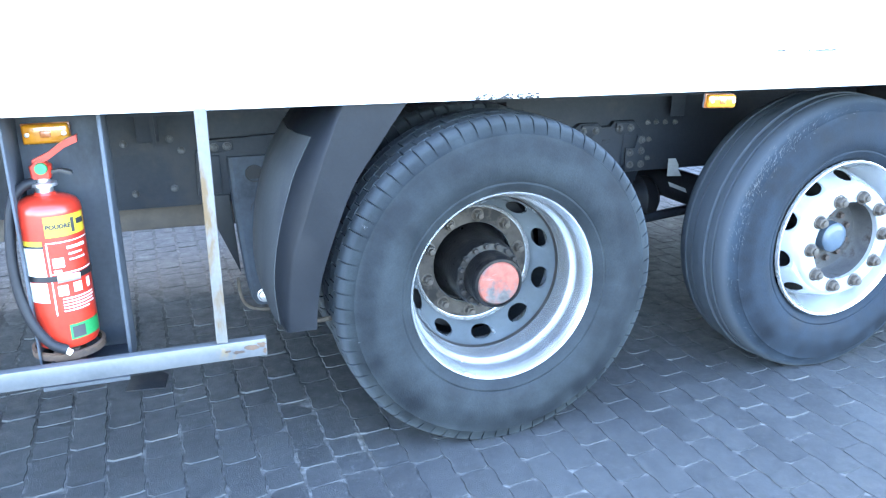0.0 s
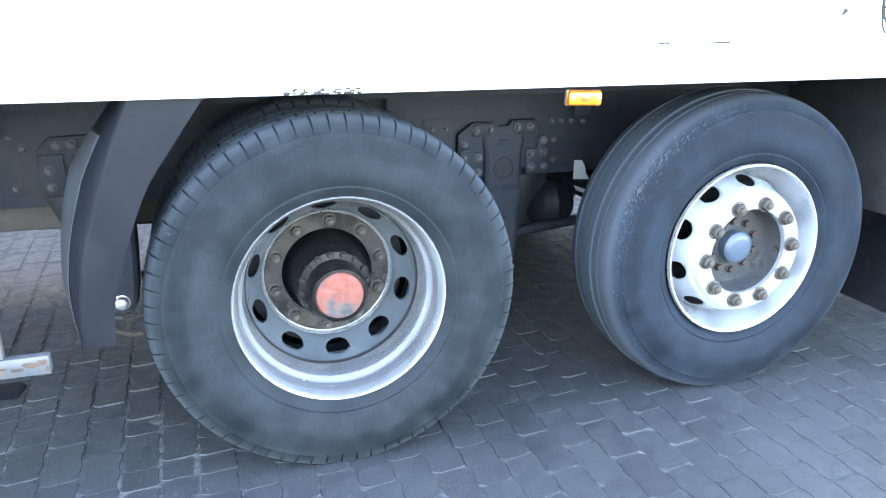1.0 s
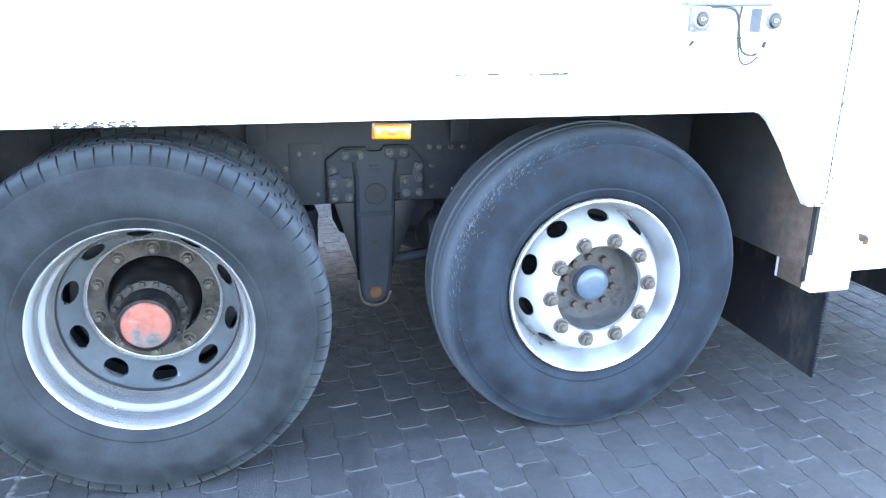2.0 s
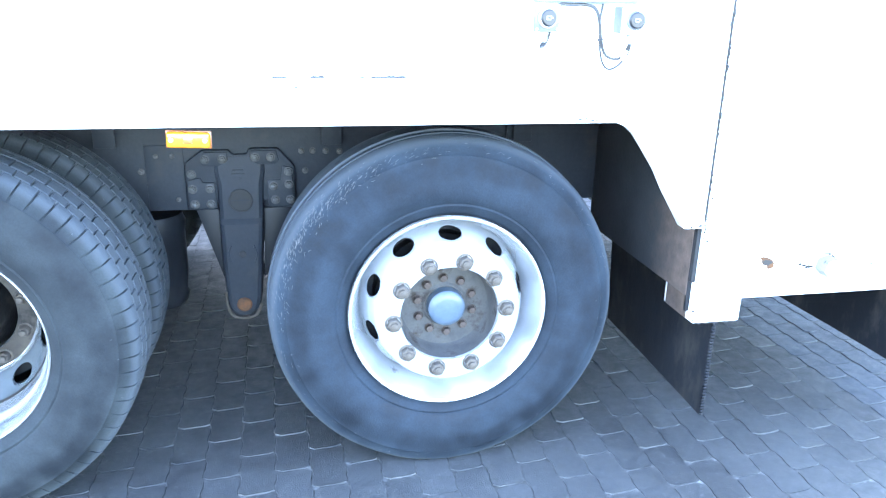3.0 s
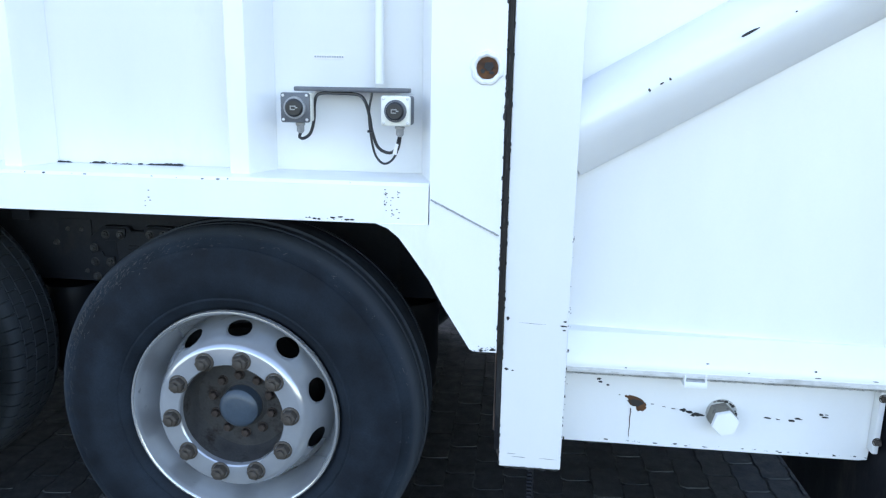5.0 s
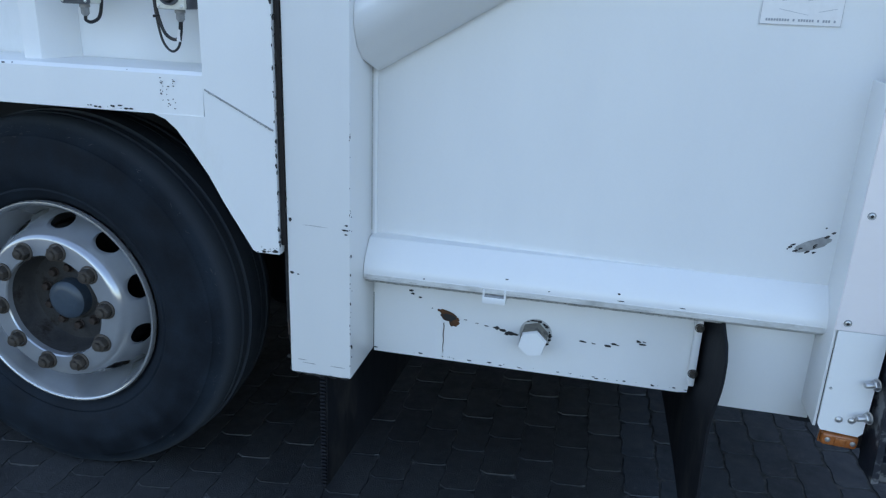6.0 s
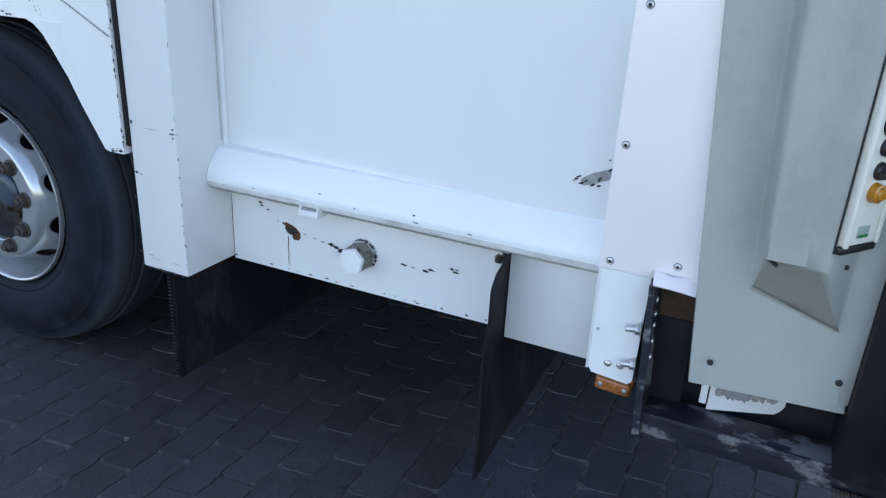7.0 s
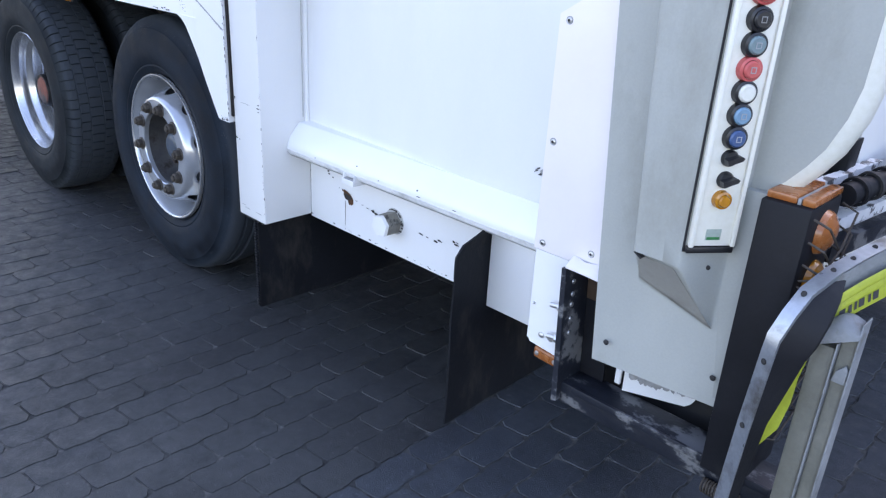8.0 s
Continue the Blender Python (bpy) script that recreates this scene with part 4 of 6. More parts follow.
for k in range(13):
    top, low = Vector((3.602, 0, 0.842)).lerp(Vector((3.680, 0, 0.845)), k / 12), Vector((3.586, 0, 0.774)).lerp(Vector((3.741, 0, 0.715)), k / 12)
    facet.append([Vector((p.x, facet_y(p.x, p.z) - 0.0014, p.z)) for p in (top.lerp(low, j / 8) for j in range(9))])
part("cover_facet", sheet(facet, 0.0006, (0, 1, 0)), COVER_SHADE_GRIME, cover, "slanted facet, grime and shade in its colour", smooth=60)
# dark flake paints the shade under the step's corner
part("notch_shade", prism(((3.600, 0.851), (3.604, 0.852), (3.618, 0.844), (3.616, 0.841)), -0.0580, -0.044), CHIP, cover)
# dark strip draws the shade between cover and button panel
part("slit_shade", boxed(3.6915, 3.6945, -0.056, -0.020, 0.882, 1.75, bevel=0), DARK, truck)

# button panel that looks outwards and to the rear
pn = Vector((0.80, -0.60, 0))
pmat = facing((3.7255, -0.0225, 0), pn)
panel = part("button_panel", boxed(-0.040, 0.040, -0.003, 0.030, 0.895, 1.40, bevel=0.004), IVORY, truck, "ivory control panel with push buttons", place=pmat)
part("panel_rim", boxed(-0.0440, -0.0345, -0.010, -0.002, 0.895, 1.40, bevel=0.003), IVORY, panel)
part("panel_rim", boxed(0.0345, 0.0440, -0.008, -0.002, 0.895, 1.40, bevel=0.003), IVORY, panel)
part("panel_foot", boxed(-0.044, 0.044, -0.004, 0.030, 0.882, 0.894, bevel=0.002), BLACK_PLASTIC, panel)


def push(z, cap, ring, r=0.0145, mark=True, name="push_button"):
    part(name, lathe(((0.0, -0.021), (r * 0.8, -0.021), (r, -0.018), (r, -0.004)), 24), cap, panel, place=pose(0, 0, z))
    part("bezel", lathe(((r + 0.0008, -0.016), (r + 0.0048, -0.014), (r + 0.0062, -0.003)), 24), ring, panel, place=pose(0, 0, z))
    if mark:
        bm = bmesh.new()
        box(bm, -0.004, 0.004, -0.0222, -0.0214, -0.005, -0.0036)
        box(bm, -0.004, 0.004, -0.0222, -0.0214, 0.0036, 0.005)
        box(bm, -0.0046, -0.0034, -0.0222, -0.0214, -0.005, 0.005)
        box(bm, 0.0034, 0.0046, -0.0222, -0.0214, -0.005, 0.005)
        part("symbol", bm, FADED_INK if cap is not BLACK_PLASTIC else SCUFF, panel, place=pose(0, 0, z))


push(1.282, BLACK_PLASTIC, BLACK_PLASTIC)
push(1.243, BTN_TEAL, BLACK_PLASTIC)
push(1.205, BTN_RED, BTN_RED)
push(1.168, CREAM, BLACK_PLASTIC, mark=False)
push(1.131, BTN_SKY, BLACK_PLASTIC)
push(1.093, BTN_BLUE, BLACK_PLASTIC)
push(1.325, BTN_RED, BTN_RED, 0.017, False)
push(0.984, AMBER, AMBER, 0.0105, False, "indicator_lens")
for z in (1.057, 1.019):
    part("selector_switch", lathe(((0.0, -0.012), (0.012, -0.012), (0.0145, -0.008), (0.015, -0.002)), 20), BLACK_PLASTIC, panel, place=pose(0, 0, z))
    part("selector_lever", loft([[(-0.013, y, -0.005), (0.013, y, -0.004), (0.017, y, 0.0), (0.013, y, 0.004), (-0.013, y, 0.005)] for y in (-0.012, -0.026)]), BLACK_PLASTIC, panel, place=pose(0, 0, z, 0, -18))
tag_bm = boxed(-0.014, 0.014, -0.0046, -0.0036, 0.908, 0.928, bevel=0)
part("green_label", tag_bm, LABEL_GREEN, panel, "small green label")
part("label_print", boxed(-0.012, 0.012, -0.0056, -0.0048, 0.909, 0.914, bevel=0), GREEN, panel)

# hopper side wall with its curved edge
shell_line = [(3.740, 0.93), (3.750, 0.975), (3.768, 0.990), (3.802, 1.020), (3.828, 1.052), (3.851, 1.087), (3.872, 1.142), (3.882, 1.193), (3.884, 1.27), (3.888, 1.40), (3.89, 1.75), (3.72, 1.75), (3.715, 0.93)]
part("hopper_wall", prism(shell_line, 0.052, 0.060), GREY_COVER, truck, "grey painted hopper side wall")
edge = [(x, z) for x, z in shell_line[1:11]]
secs = []
for i, (x, z) in enumerate(edge):
    a, b = edge[max(i - 1, 0)], edge[min(i + 1, len(edge) - 1)]
    t = Vector((b[0] - a[0], b[1] - a[1])).normalized()
    nx, nz = t.y, -t.x
    secs.append([(x + nx * u, y, z + nz * u) for u, y in ((0.0, 0.051), (0.014, 0.054), (0.024, 0.068), (0.022, 0.100), (0.0, 0.11))])
part("curved_flange", loft(secs), CREAM, truck, "cream rolled edge flange", smooth=60)
part("wall_skirt", boxed(3.732, 3.7875, 0.034, 0.052, 0.572, 0.996, bevel=0.002), GREY_COVER, truck)

# black lamp guard with orange lenses behind a wire cage
guard = part("lamp_guard", boxed(3.788, 3.872, -0.006, 0.140, 0.44, 1.000, bevel=0.004), BLACK, truck, "black steel lamp guard")
part("top_lens", boxed(3.792, 3.842, 0.004, 0.134, 1.0005, 1.014, bevel=0.003), AMBER_DARK, guard, "dull orange lens")
part("top_lens", boxed(3.850, 3.872, 0.004, 0.134, 1.0005, 1.014, bevel=0.003), AMBER_DARK, guard, "dull orange lens")
part("top_strip", boxed(3.843, 3.849, 0.004, 0.134, 1.0005, 1.011, bevel=0.001), SCUFF, guard)
for k, m in enumerate((AMBER_DARK, AMBER, AMBER_DARK)):
    part("round_lens", lathe(((0.0, -0.022), (0.02, -0.020), (0.036, -0.010), (0.040, 0.0)), 28), m, guard, "orange round lamp lens", place=pose(3.873, 0.072, 0.945 - k * 0.092, 0, 0, 90))
for k in range(9):
    z0 = 0.985 - k * 0.040
    part("cage_wire", tube([(3.876, 0.000, z0), (3.902, 0.004, z0 - 0.01), (3.906, 0.07, z0 - 0.06), (3.902, 0.132, z0 - 0.10), (3.876, 0.136, z0 - 0.11)], 0.0022, 6), NUT, guard)
    part("cage_wire", tube([(3.876, 0.136, z0), (3.904, 0.132, z0 - 0.01), (3.909, 0.07, z0 - 0.06), (3.904, 0.004, z0 - 0.10), (3.876, 0.000, z0 - 0.11)], 0.0022, 6), NUT, guard)

# hopper floor and mechanism behind the tail
part("hopper_floor", boxed(3.46, 3.56, 0.175, 2.40, 0.50, 1.60, bevel=0.004), WHITE, truck, "white hopper floor plate")
part("hopper_far_wall", boxed(3.57, 4.30, 2.26, 2.34, 0.62, 2.4, bevel=0.01), WHITE, truck, "white far side wall of the hopper")
part("packer_plate", prism(((3.815, 0.985), (3.830, 0.985), (3.735, 1.75), (3.72, 1.75)), 0.36, 2.24, 0.002), WHITE, truck, "white packer plate inside the hopper")
part("sill_support", prism(((3.748, 0.935), (3.826, 0.972), (3.830, 1.062), (3.760, 1.024)), 0.285, 0.345, 0.004), BLACK, truck, "black support block")


def beam(name, a, b, high, deep, material, label="", jag=0.0):
    """A flat bar between two places, standing on edge, its rims dented by jag."""
    a, b = Vector(a), Vector(b)
    rows = []
    for k in range(25):
        p = a.lerp(b, k / 24)
        j = Vector((0, 0, jag * rng.uniform(-1, 1)))
        rows.append([p + Vector((0, 0, high)) + j, p + Vector((deep, 0, high)) + j, p + Vector((deep, 0, 0)), p])
    return part(name, loft(rows), material, truck, label)


beam("scraped_beam", (3.800, 0.150, 0.982), (3.835, 0.42, 0.992), 0.016, 0.020, SCRAPED_WHITE, "white beam with paint scraped off", 0.002)
beam("loading_sill", (3.846, 0.145, 0.920), (3.975, 1.05, 0.955), 0.024, 0.022, SCRAPED_WHITE, "scraped white loading sill", 0.003)
beam("sill_bar", (3.850, 0.145, 0.868), (3.985, 1.05, 0.905), 0.034, 0.026, SCRAPED, "black bar under the loading sill")
beam("sill_plate", (3.835, 0.145, 0.70), (3.96, 1.05, 0.73), 0.16, 0.012, WHITE, "white plate under the sill", 0.0)
c0, c1 = Vector((3.868, 0.165, 0.990)), Vector((3.960, 0.80, 1.012))
part("push_cylinder", tube([c0, c1], 0.021, 20), BLACK, truck, "dark hydraulic cylinder")
for k in range(7):
    part("cylinder_collar", lathe(((0.022, -0.007), (0.027, -0.007), (0.028, 0.003), (0.025, 0.008), (0.022, 0.008)), 20), CHIP if k % 2 else BLACK, truck, place=facing(c0.lerp(c1, 0.06 + 0.085 * k), c0 - c1))

# folded footstep at the tail
rim_pts = [Vector(p) for p in ((3.868, -0.108, 0.44), (3.878, -0.112, 0.646), (3.888, -0.116, 0.79), (3.890, -0.114, 0.820), (3.897, -0.090, 0.857), (3.905, -0.060, 0.889), (3.921, -0.010, 0.915), (3.940, 0.050, 0.934), (3.960, 0.12, 0.948), (3.99, 0.30, 0.96))]
inner_edge = [Vector(p) for p in ((3.884, -0.088, 0.44), (3.903, -0.090, 0.646), (3.934, -0.090, 0.785), (3.944, -0.088, 0.812), (3.951, -0.076, 0.852), (3.950, -0.052, 0.885), (3.940, -0.012, 0.908), (3.945, 0.050, 0.930), (3.964, 0.12, 0.944), (3.994, 0.30, 0.956))]
step = part("footstep_frame", loft([[p + Vector((-0.002, 0.004, -0.004)), p + Vector((0.019, -0.012, -0.004)), q + Vector((0.006, -0.004, 0)), q + Vector((0.008, 0.002, 0)), q + Vector((0.0, 0.012, 0))] for p, q in zip(rim_pts, inner_edge)]), BLACK, truck, "black edged folding footstep frame", smooth=30)
part("steel_edge", loft([[p + Vector(o) for o in ((-0.006, -0.002, 0.003), (0.019, -0.017, 0.003), (0.020, -0.0125, -0.003), (-0.005, 0.003, -0.003))] for p in rim_pts]), BLUE_STEEL, step, "worn blue-grey steel edge strip")
for i, f in ((1, 0.0), (1, 0.9), (4, 0.9), (6, 0.05), (6, 0.75), (7, 0.5)):
    p = rim_pts[i].lerp(rim_pts[i + 1], f)
    part("edge_bolt", button_head(0.0052, 0.003, 12), CHIP, step, place=facing(p + Vector((0.006, -0.010, 0.002)), (-0.5, -0.8, 0.5 if i > 3 else 0)))
part("reflective_band", loft([[(x, y, z), (r, y + 0.002, z - 0.004), (r, y + 0.006, z - 0.004), (x, y + 0.004, z)] for z, x, r, y in ((0.40, 3.866, 3.880, -0.070), (0.54, 3.882, 3.890, -0.068), (0.59, 3.886, 3.900, -0.066), (0.635, 3.892, 3.922, -0.064), (0.69, 3.902, 3.930, -0.063), (0.74, 3.912, 3.931, -0.062), (0.775, 3.926, 3.936, -0.062))]), HIVIS, step, "yellow-green reflective band")
arc = ((3.942, -0.045, 0.850), (3.968, 0.000, 0.880), (3.992, 0.035, 0.904), (4.03, 0.11, 0.935), (4.06, 0.20, 0.955))
for dz, wide in ((0.030, 0.0105), (0.016, 0.0115), (0.0, 0.021)):
    part("reflective_band", loft([[(x, y, z + dz), (x + 0.004, y - 0.002, z + dz - wide), (x + 0.008, y + 0.006, z + dz - wide), (x + 0.004, y + 0.008, z + dz)] for x, y, z in arc]), HIVIS, step, "yellow-green reflective band")
part("band_backing", loft([[(x - 0.008, y + 0.010, z + 0.058), (x - 0.006, y + 0.008, z - 0.024), (x - 0.002, y + 0.014, z - 0.024), (x - 0.004, y + 0.016, z + 0.058)] for x, y, z in arc]), STEP_DUST, step, "grey dusty backing plate")
marks = bmesh.new()
for i, s0, s1 in ((0, 0.45, 0.62), (0, 0.74, 0.83), (0, 0.93, 0.99), (1, 0.08, 0.26), (1, 0.42, 0.50), (1, 0.60, 0.78)):
    rows = []
    for f in (s0, s1):
        p = Vector(arc[i]).lerp(Vector(arc[i + 1]), f) + Vector((0.0006, -0.0016, 0.0))
        rows.append([p + Vector((0.0006, -0.0004, -0.004)), p + Vector((0.0032, -0.0016, -0.017)), p + Vector((0.0036, 0.0008, -0.017)), p + Vector((0.0010, 0.0016, -0.004))])
    loft(rows, bm=marks)
part("print_bars", marks, INK, step)
part("step_tread", boxed(3.936, 3.9700, -0.050, -0.014, 0.40, 0.806, bevel=0.004), STEP_GREY, step, "weathered olive grey folded tread")
part("tread_rib", boxed(3.9705, 3.9735, -0.055, -0.014, 0.40, 0.818, bevel=0.001), STEP_DUST, step, "pale worn rib")
part("step_tread", boxed(3.974, 3.9970, -0.046, -0.014, 0.40, 0.835, bevel=0.003), STEP_GREY, step, "weathered olive grey folded tread")
part("tread_edge", boxed(3.9975, 4.0000, -0.053, -0.012, 0.40, 0.862, bevel=0.001), STEP_DUST, step, "pale worn edge")
crown = []
for f in range(9):
    k = f / 8
    x, z = 3.931 + 0.068 * k, 0.800 + 0.036 * k
    rise = 0.004 + 0.046 * math.sin(math.pi * (0.06 + 0.86 * k)) ** 0.8 * (1 - 0.35 * k)
    crown.append([(x, -0.058, z), (x + 0.001, -0.057, z + 0.35 * rise), (x + 0.001, -0.050, z + 0.75 * rise), (x, -0.036, z + rise), (x, -0.016, z + 0.95 * rise), (x, -0.014, z)])
part("tread_cap", loft(crown), STEP_DUST, step, "dusty pale grey rounded tread end", smooth=60)
part("tread_shelf", prism(((3.976, 0.752), (3.980, 0.772), (3.992, 0.786), (3.9965, 0.778), (3.9965, 0.752)), -0.054, -0.047, 0.001), STEP_DUST, step)
part("return_spring", tube([(3.80 + 0.00065 * k, 0.000 + 0.014 * math.cos(k * 0.7), 0.400 + 0.014 * math.sin(k * 0.7)) for k in range(110)], 0.0022, 6), NUT, step, "small coil spring")

# ---- mudflaps ----
def wavy(y0, y1, z0, z1, x0, sway, nz=10, ny=8):
    return [[(x0 + sway * math.sin(2.4 * (z - z0) + 1.3 * j / ny) * (1 - i / nz), y0 + (y1 - y0) * j / ny, z) for j in range(ny + 1)] for i in range(nz + 1) for z in (z0 + (z1 - z0) * i / nz,)]


flap_a = part("mudflap", sheet(wavy(0.012, 0.795, 0.135, 0.62, 2.168, 0.02), 0.006, (1, 0, 0)), FLAP, truck, "dusty black rubber mudflap")
studs = bmesh.new()
for k in range(34):
    z = 0.142 + k * 0.0105
    box(studs, 2.162, 2.176, 0.003, 0.014, z, z + 0.006, bevel=0.002, seg=1)
tagged(part("flap_edge", studs, FLAP, flap_a, "ribbed rubber edge"), kind="stuff")
edge_of = lambda z: float(np.interp(z, (0.10, 0.25, 0.43, 0.50, 0.56, 0.61, 0.645, 0.672, 0.688, 0.70), (0.008, 0.012, 0.014, 0.012, 0.008, 0.003, 0.006, 0.030, 0.085, 0.115)))
outer = [[(3.066 + 0.018 * math.sin(5 * z + 3 * k) * (0.70 - z) + (0.010 + 0.016 * smooth01((z - 0.45) / 0.15)) * max(0.0, (0.2 - k) / 0.2), edge_of(z) + (0.92 - edge_of(z)) * k, z) for k in (0.0, 0.03, 0.07, 0.12, 0.2, 0.35, 0.6, 0.8, 1.0)] for z in (0.142, 0.17, 0.22, 0.30, 0.38, 0.45, 0.50, 0.54, 0.57, 0.60, 0.63, 0.645, 0.66, 0.672, 0.682, 0.690, 0.700)]
part("mudflap", sheet(outer, 0.006, (1, 0, 0)), FLAP, truck, "dusty black rubber mudflap with curled edge", smooth=60)
part("flap_clamp", boxed(3.045, 3.0605, 0.150, 0.184, 0.50, 0.690, bevel=0.003), WHITE, truck)
for z in (0.655, 0.535):
    part("clamp_nut", hex_nut(0.009, 0.008, stud=0.008), NUT, truck, place=pose(3.053, 0.150, z))

# unseen mirrored plate, added to keep far-side light from under the tail
part("light_block_skirt", boxed(2.10, 3.74, FAR - 0.03, FAR - 0.018, 0.46, 0.70, bevel=0.002), WHITE, truck)
part("rear_crossbeam", boxed(3.30, 3.42, 0.20, FAR - 0.05, 0.42, 0.62, bevel=0.006), CHASSIS, truck)
part("hopper_trough", loft([[(x, y, z) for x, z in ((2.30, 0.62), (2.45, 0.50), (2.80, 0.44), (3.15, 0.47), (3.30, 0.62))] for y in (0.24, FAR - 0.05)]), CHASSIS, truck, "dark hopper trough underside")

# ---- chassis under the body ----
part("frame_rail", boxed(-5.5, 3.2, 0.79, 0.80, 0.665, 0.985, bevel=0.004), CHASSIS, truck, "dark grey chassis frame rail")
part("frame_flange", boxed(-5.5, 3.2, 0.801, 0.87, 0.975, 0.985, bevel=0.002), CHASSIS, truck)
part("frame_flange", boxed(-5.5, 3.2, 0.801, 0.87, 0.665, 0.675, bevel=0.002), CHASSIS, truck)
part("frame_rail", boxed(-5.5, 3.2, 1.62, 1.63, 0.665, 0.985, bevel=0.004), CHASSIS, truck)
part("subframe", boxed(-4.6, 2.07, 0.74, 0.83, 0.990, 1.098, bevel=0.004), CHASSIS, truck)
part("subframe", boxed(-4.6, 2.07, 1.60, 1.70, 0.990, 1.098, bevel=0.004), CHASSIS, truck)
part("underside", boxed(-4.6, 2.07, 0.03, FAR - 0.02, 1.0985, 1.108, bevel=0), CHASSIS, truck, "dark underside sheet")
part("inner_skirt", boxed(-4.6, 1.70, 0.62, 0.626, 1.00, 1.0975, bevel=0), CHASSIS, truck)
for cx in (-3.2, -1.9, -0.65, 0.68, 1.9):
    part("cross_member", boxed(cx - 0.05, cx + 0.05, 0.801, 1.619, 0.70, 0.95, bevel=0.004), CHASSIS, truck)
for cx in (-1.02, -0.40, 0.30, 1.05, 1.75):
    part("body_bracket", boxed(cx - 0.035, cx + 0.035, 0.735, 0.7395, 0.90, 1.09, bevel=0.003), CHASSIS, truck)
part("gusset_fin", prism(((-1.02, 1.06), (-1.00, 1.06), (-0.995, 0.90), (-1.005, 0.88)), 0.72, 0.789), CHASSIS, truck)


def cap_screw(x, z, y=0.775, r=0.011):
    part("frame_bolt", hex_nut(r, 0.010, stud=0.006), FRAME_BOLT, truck, place=pose(x, y, z, 0, rng.uniform(0, 60)))


def hole_disc(x, y, z, r):
    # flat dark disc on the face, painting the shade of a hole
    part("hole_shade", lathe(((r * 1.16, 0.0), (r * 1.10, -0.003), (r, -0.003), (r * 0.97, -0.0008), (0.0, -0.0008)), 28), DARK, truck, place=pose(x, y, z))


def column(name, cx, secs, label, material):
    """A cast column with rounded front edges: secs hold (z, half width, front, x shift)."""
    rows = []
    for z, w, y, dx in secs:
        c = cx + dx
        rows.append([(c - w, 0.789, z), (c - w, y + 0.022, z), (c - w + 0.006, y + 0.007, z), (c - w + 0.018, y, z), (c + w - 0.018, y, z), (c + w - 0.006, y + 0.007, z), (c + w, y + 0.022, z), (c + w, 0.789, z)])
    return part(name, loft(rows), material, truck, label, smooth=28)


# stay bracket between the axles
part("air_tank", lathe(((0.0, -0.22), (0.06, -0.215), (0.11, -0.19), (0.13, -0.15), (0.13, 0.15), (0.11, 0.19), (0.06, 0.215), (0.0, 0.22)), 32), CHASSIS, truck, "dark air tank between the frame rails", place=pose(0.80, 1.02, 0.60, 0, 0, 90))
flange = [(0.545, 0.672), (0.545, 0.840), (0.604, 0.884), (0.694, 0.884), (0.706, 0.868), (0.752, 0.868), (0.764, 0.888), (0.862, 0.888), (0.918, 0.822), (0.918, 0.672), (0.830, 0.672), (0.818, 0.700), (0.640, 0.700), (0.630, 0.672)]
part("stay_bracket", prism(flange, 0.762, 0.789, 0.006), CHASSIS, truck, "cast dark grey stay bracket")
pads = (((0.551, 0.678), (0.551, 0.780), (0.594, 0.790), (0.602, 0.772), (0.640, 0.772), (0.646, 0.678)), ((0.598, 0.842), (0.612, 0.878), (0.690, 0.878), (0.690, 0.848), (0.660, 0.830), (0.606, 0.830)), ((0.766, 0.848), (0.770, 0.882), (0.856, 0.882), (0.864, 0.846), (0.850, 0.834), (0.790, 0.834)), ((0.822, 0.678), (0.822, 0.776), (0.868, 0.776), (0.876, 0.826), (0.908, 0.820), (0.912, 0.678)))
for outline in pads:
    part("bolt_pad", prism(outline, 0.752, 0.7615, 0.003), CHASSIS, truck)
column("bracket_column", 0.728, ((0.862, 0.094, 0.758, 0.0), (0.800, 0.088, 0.748, 0.0), (0.770, 0.081, 0.744, 0.0), (0.640, 0.078, 0.742, -0.003), (0.622, 0.077, 0.730, -0.004), (0.450, 0.070, 0.724, -0.008), (0.350, 0.064, 0.726, -0.010), (0.300, 0.056, 0.730, -0.012), (0.272, 0.034, 0.738, -0.014)), "cast column of the bracket", CHASSIS)
part("bracket_web", prism(((0.570, 0.671), (0.648, 0.671), (0.650, 0.40)), 0.770, 0.789, 0.003), GUARD, truck)
part("bracket_web", prism(((0.905, 0.671), (0.804, 0.671), (0.792, 0.40)), 0.770, 0.789, 0.003), GUARD, truck)
hole_disc(0.726, 0.7425, 0.707, 0.037)
part("hole_web", boxed(0.692, 0.760, 0.7395, 0.741, 0.706, 0.710, bevel=0.0), CHASSIS, truck)
hole_disc(0.722, 0.7265, 0.512, 0.011)
for sx in (-1, 1):
    part("cast_mark", tube(spline([(0.722 + sx * 0.040, 0.7265, 0.545), (0.722 + sx * 0.049, 0.7265, 0.512), (0.722 + sx * 0.040, 0.7265, 0.478)]), 0.003, 6), CHASSIS, truck)
for k, w in enumerate((0.036, 0.044, 0.026)):
    part("cast_mark", boxed(0.722 - w / 2, 0.722 + w / 2, 0.746, 0.752, 0.812 - k * 0.014, 0.817 - k * 0.014, bevel=0.001), CHASSIS, truck)
part("pivot_pin", lathe(((0.0, -0.012), (0.022, -0.012), (0.027, -0.008), (0.028, 0.0)), 24), RUST, truck, "rusty pivot pin", place=pose(0.716, 0.732, 0.317))
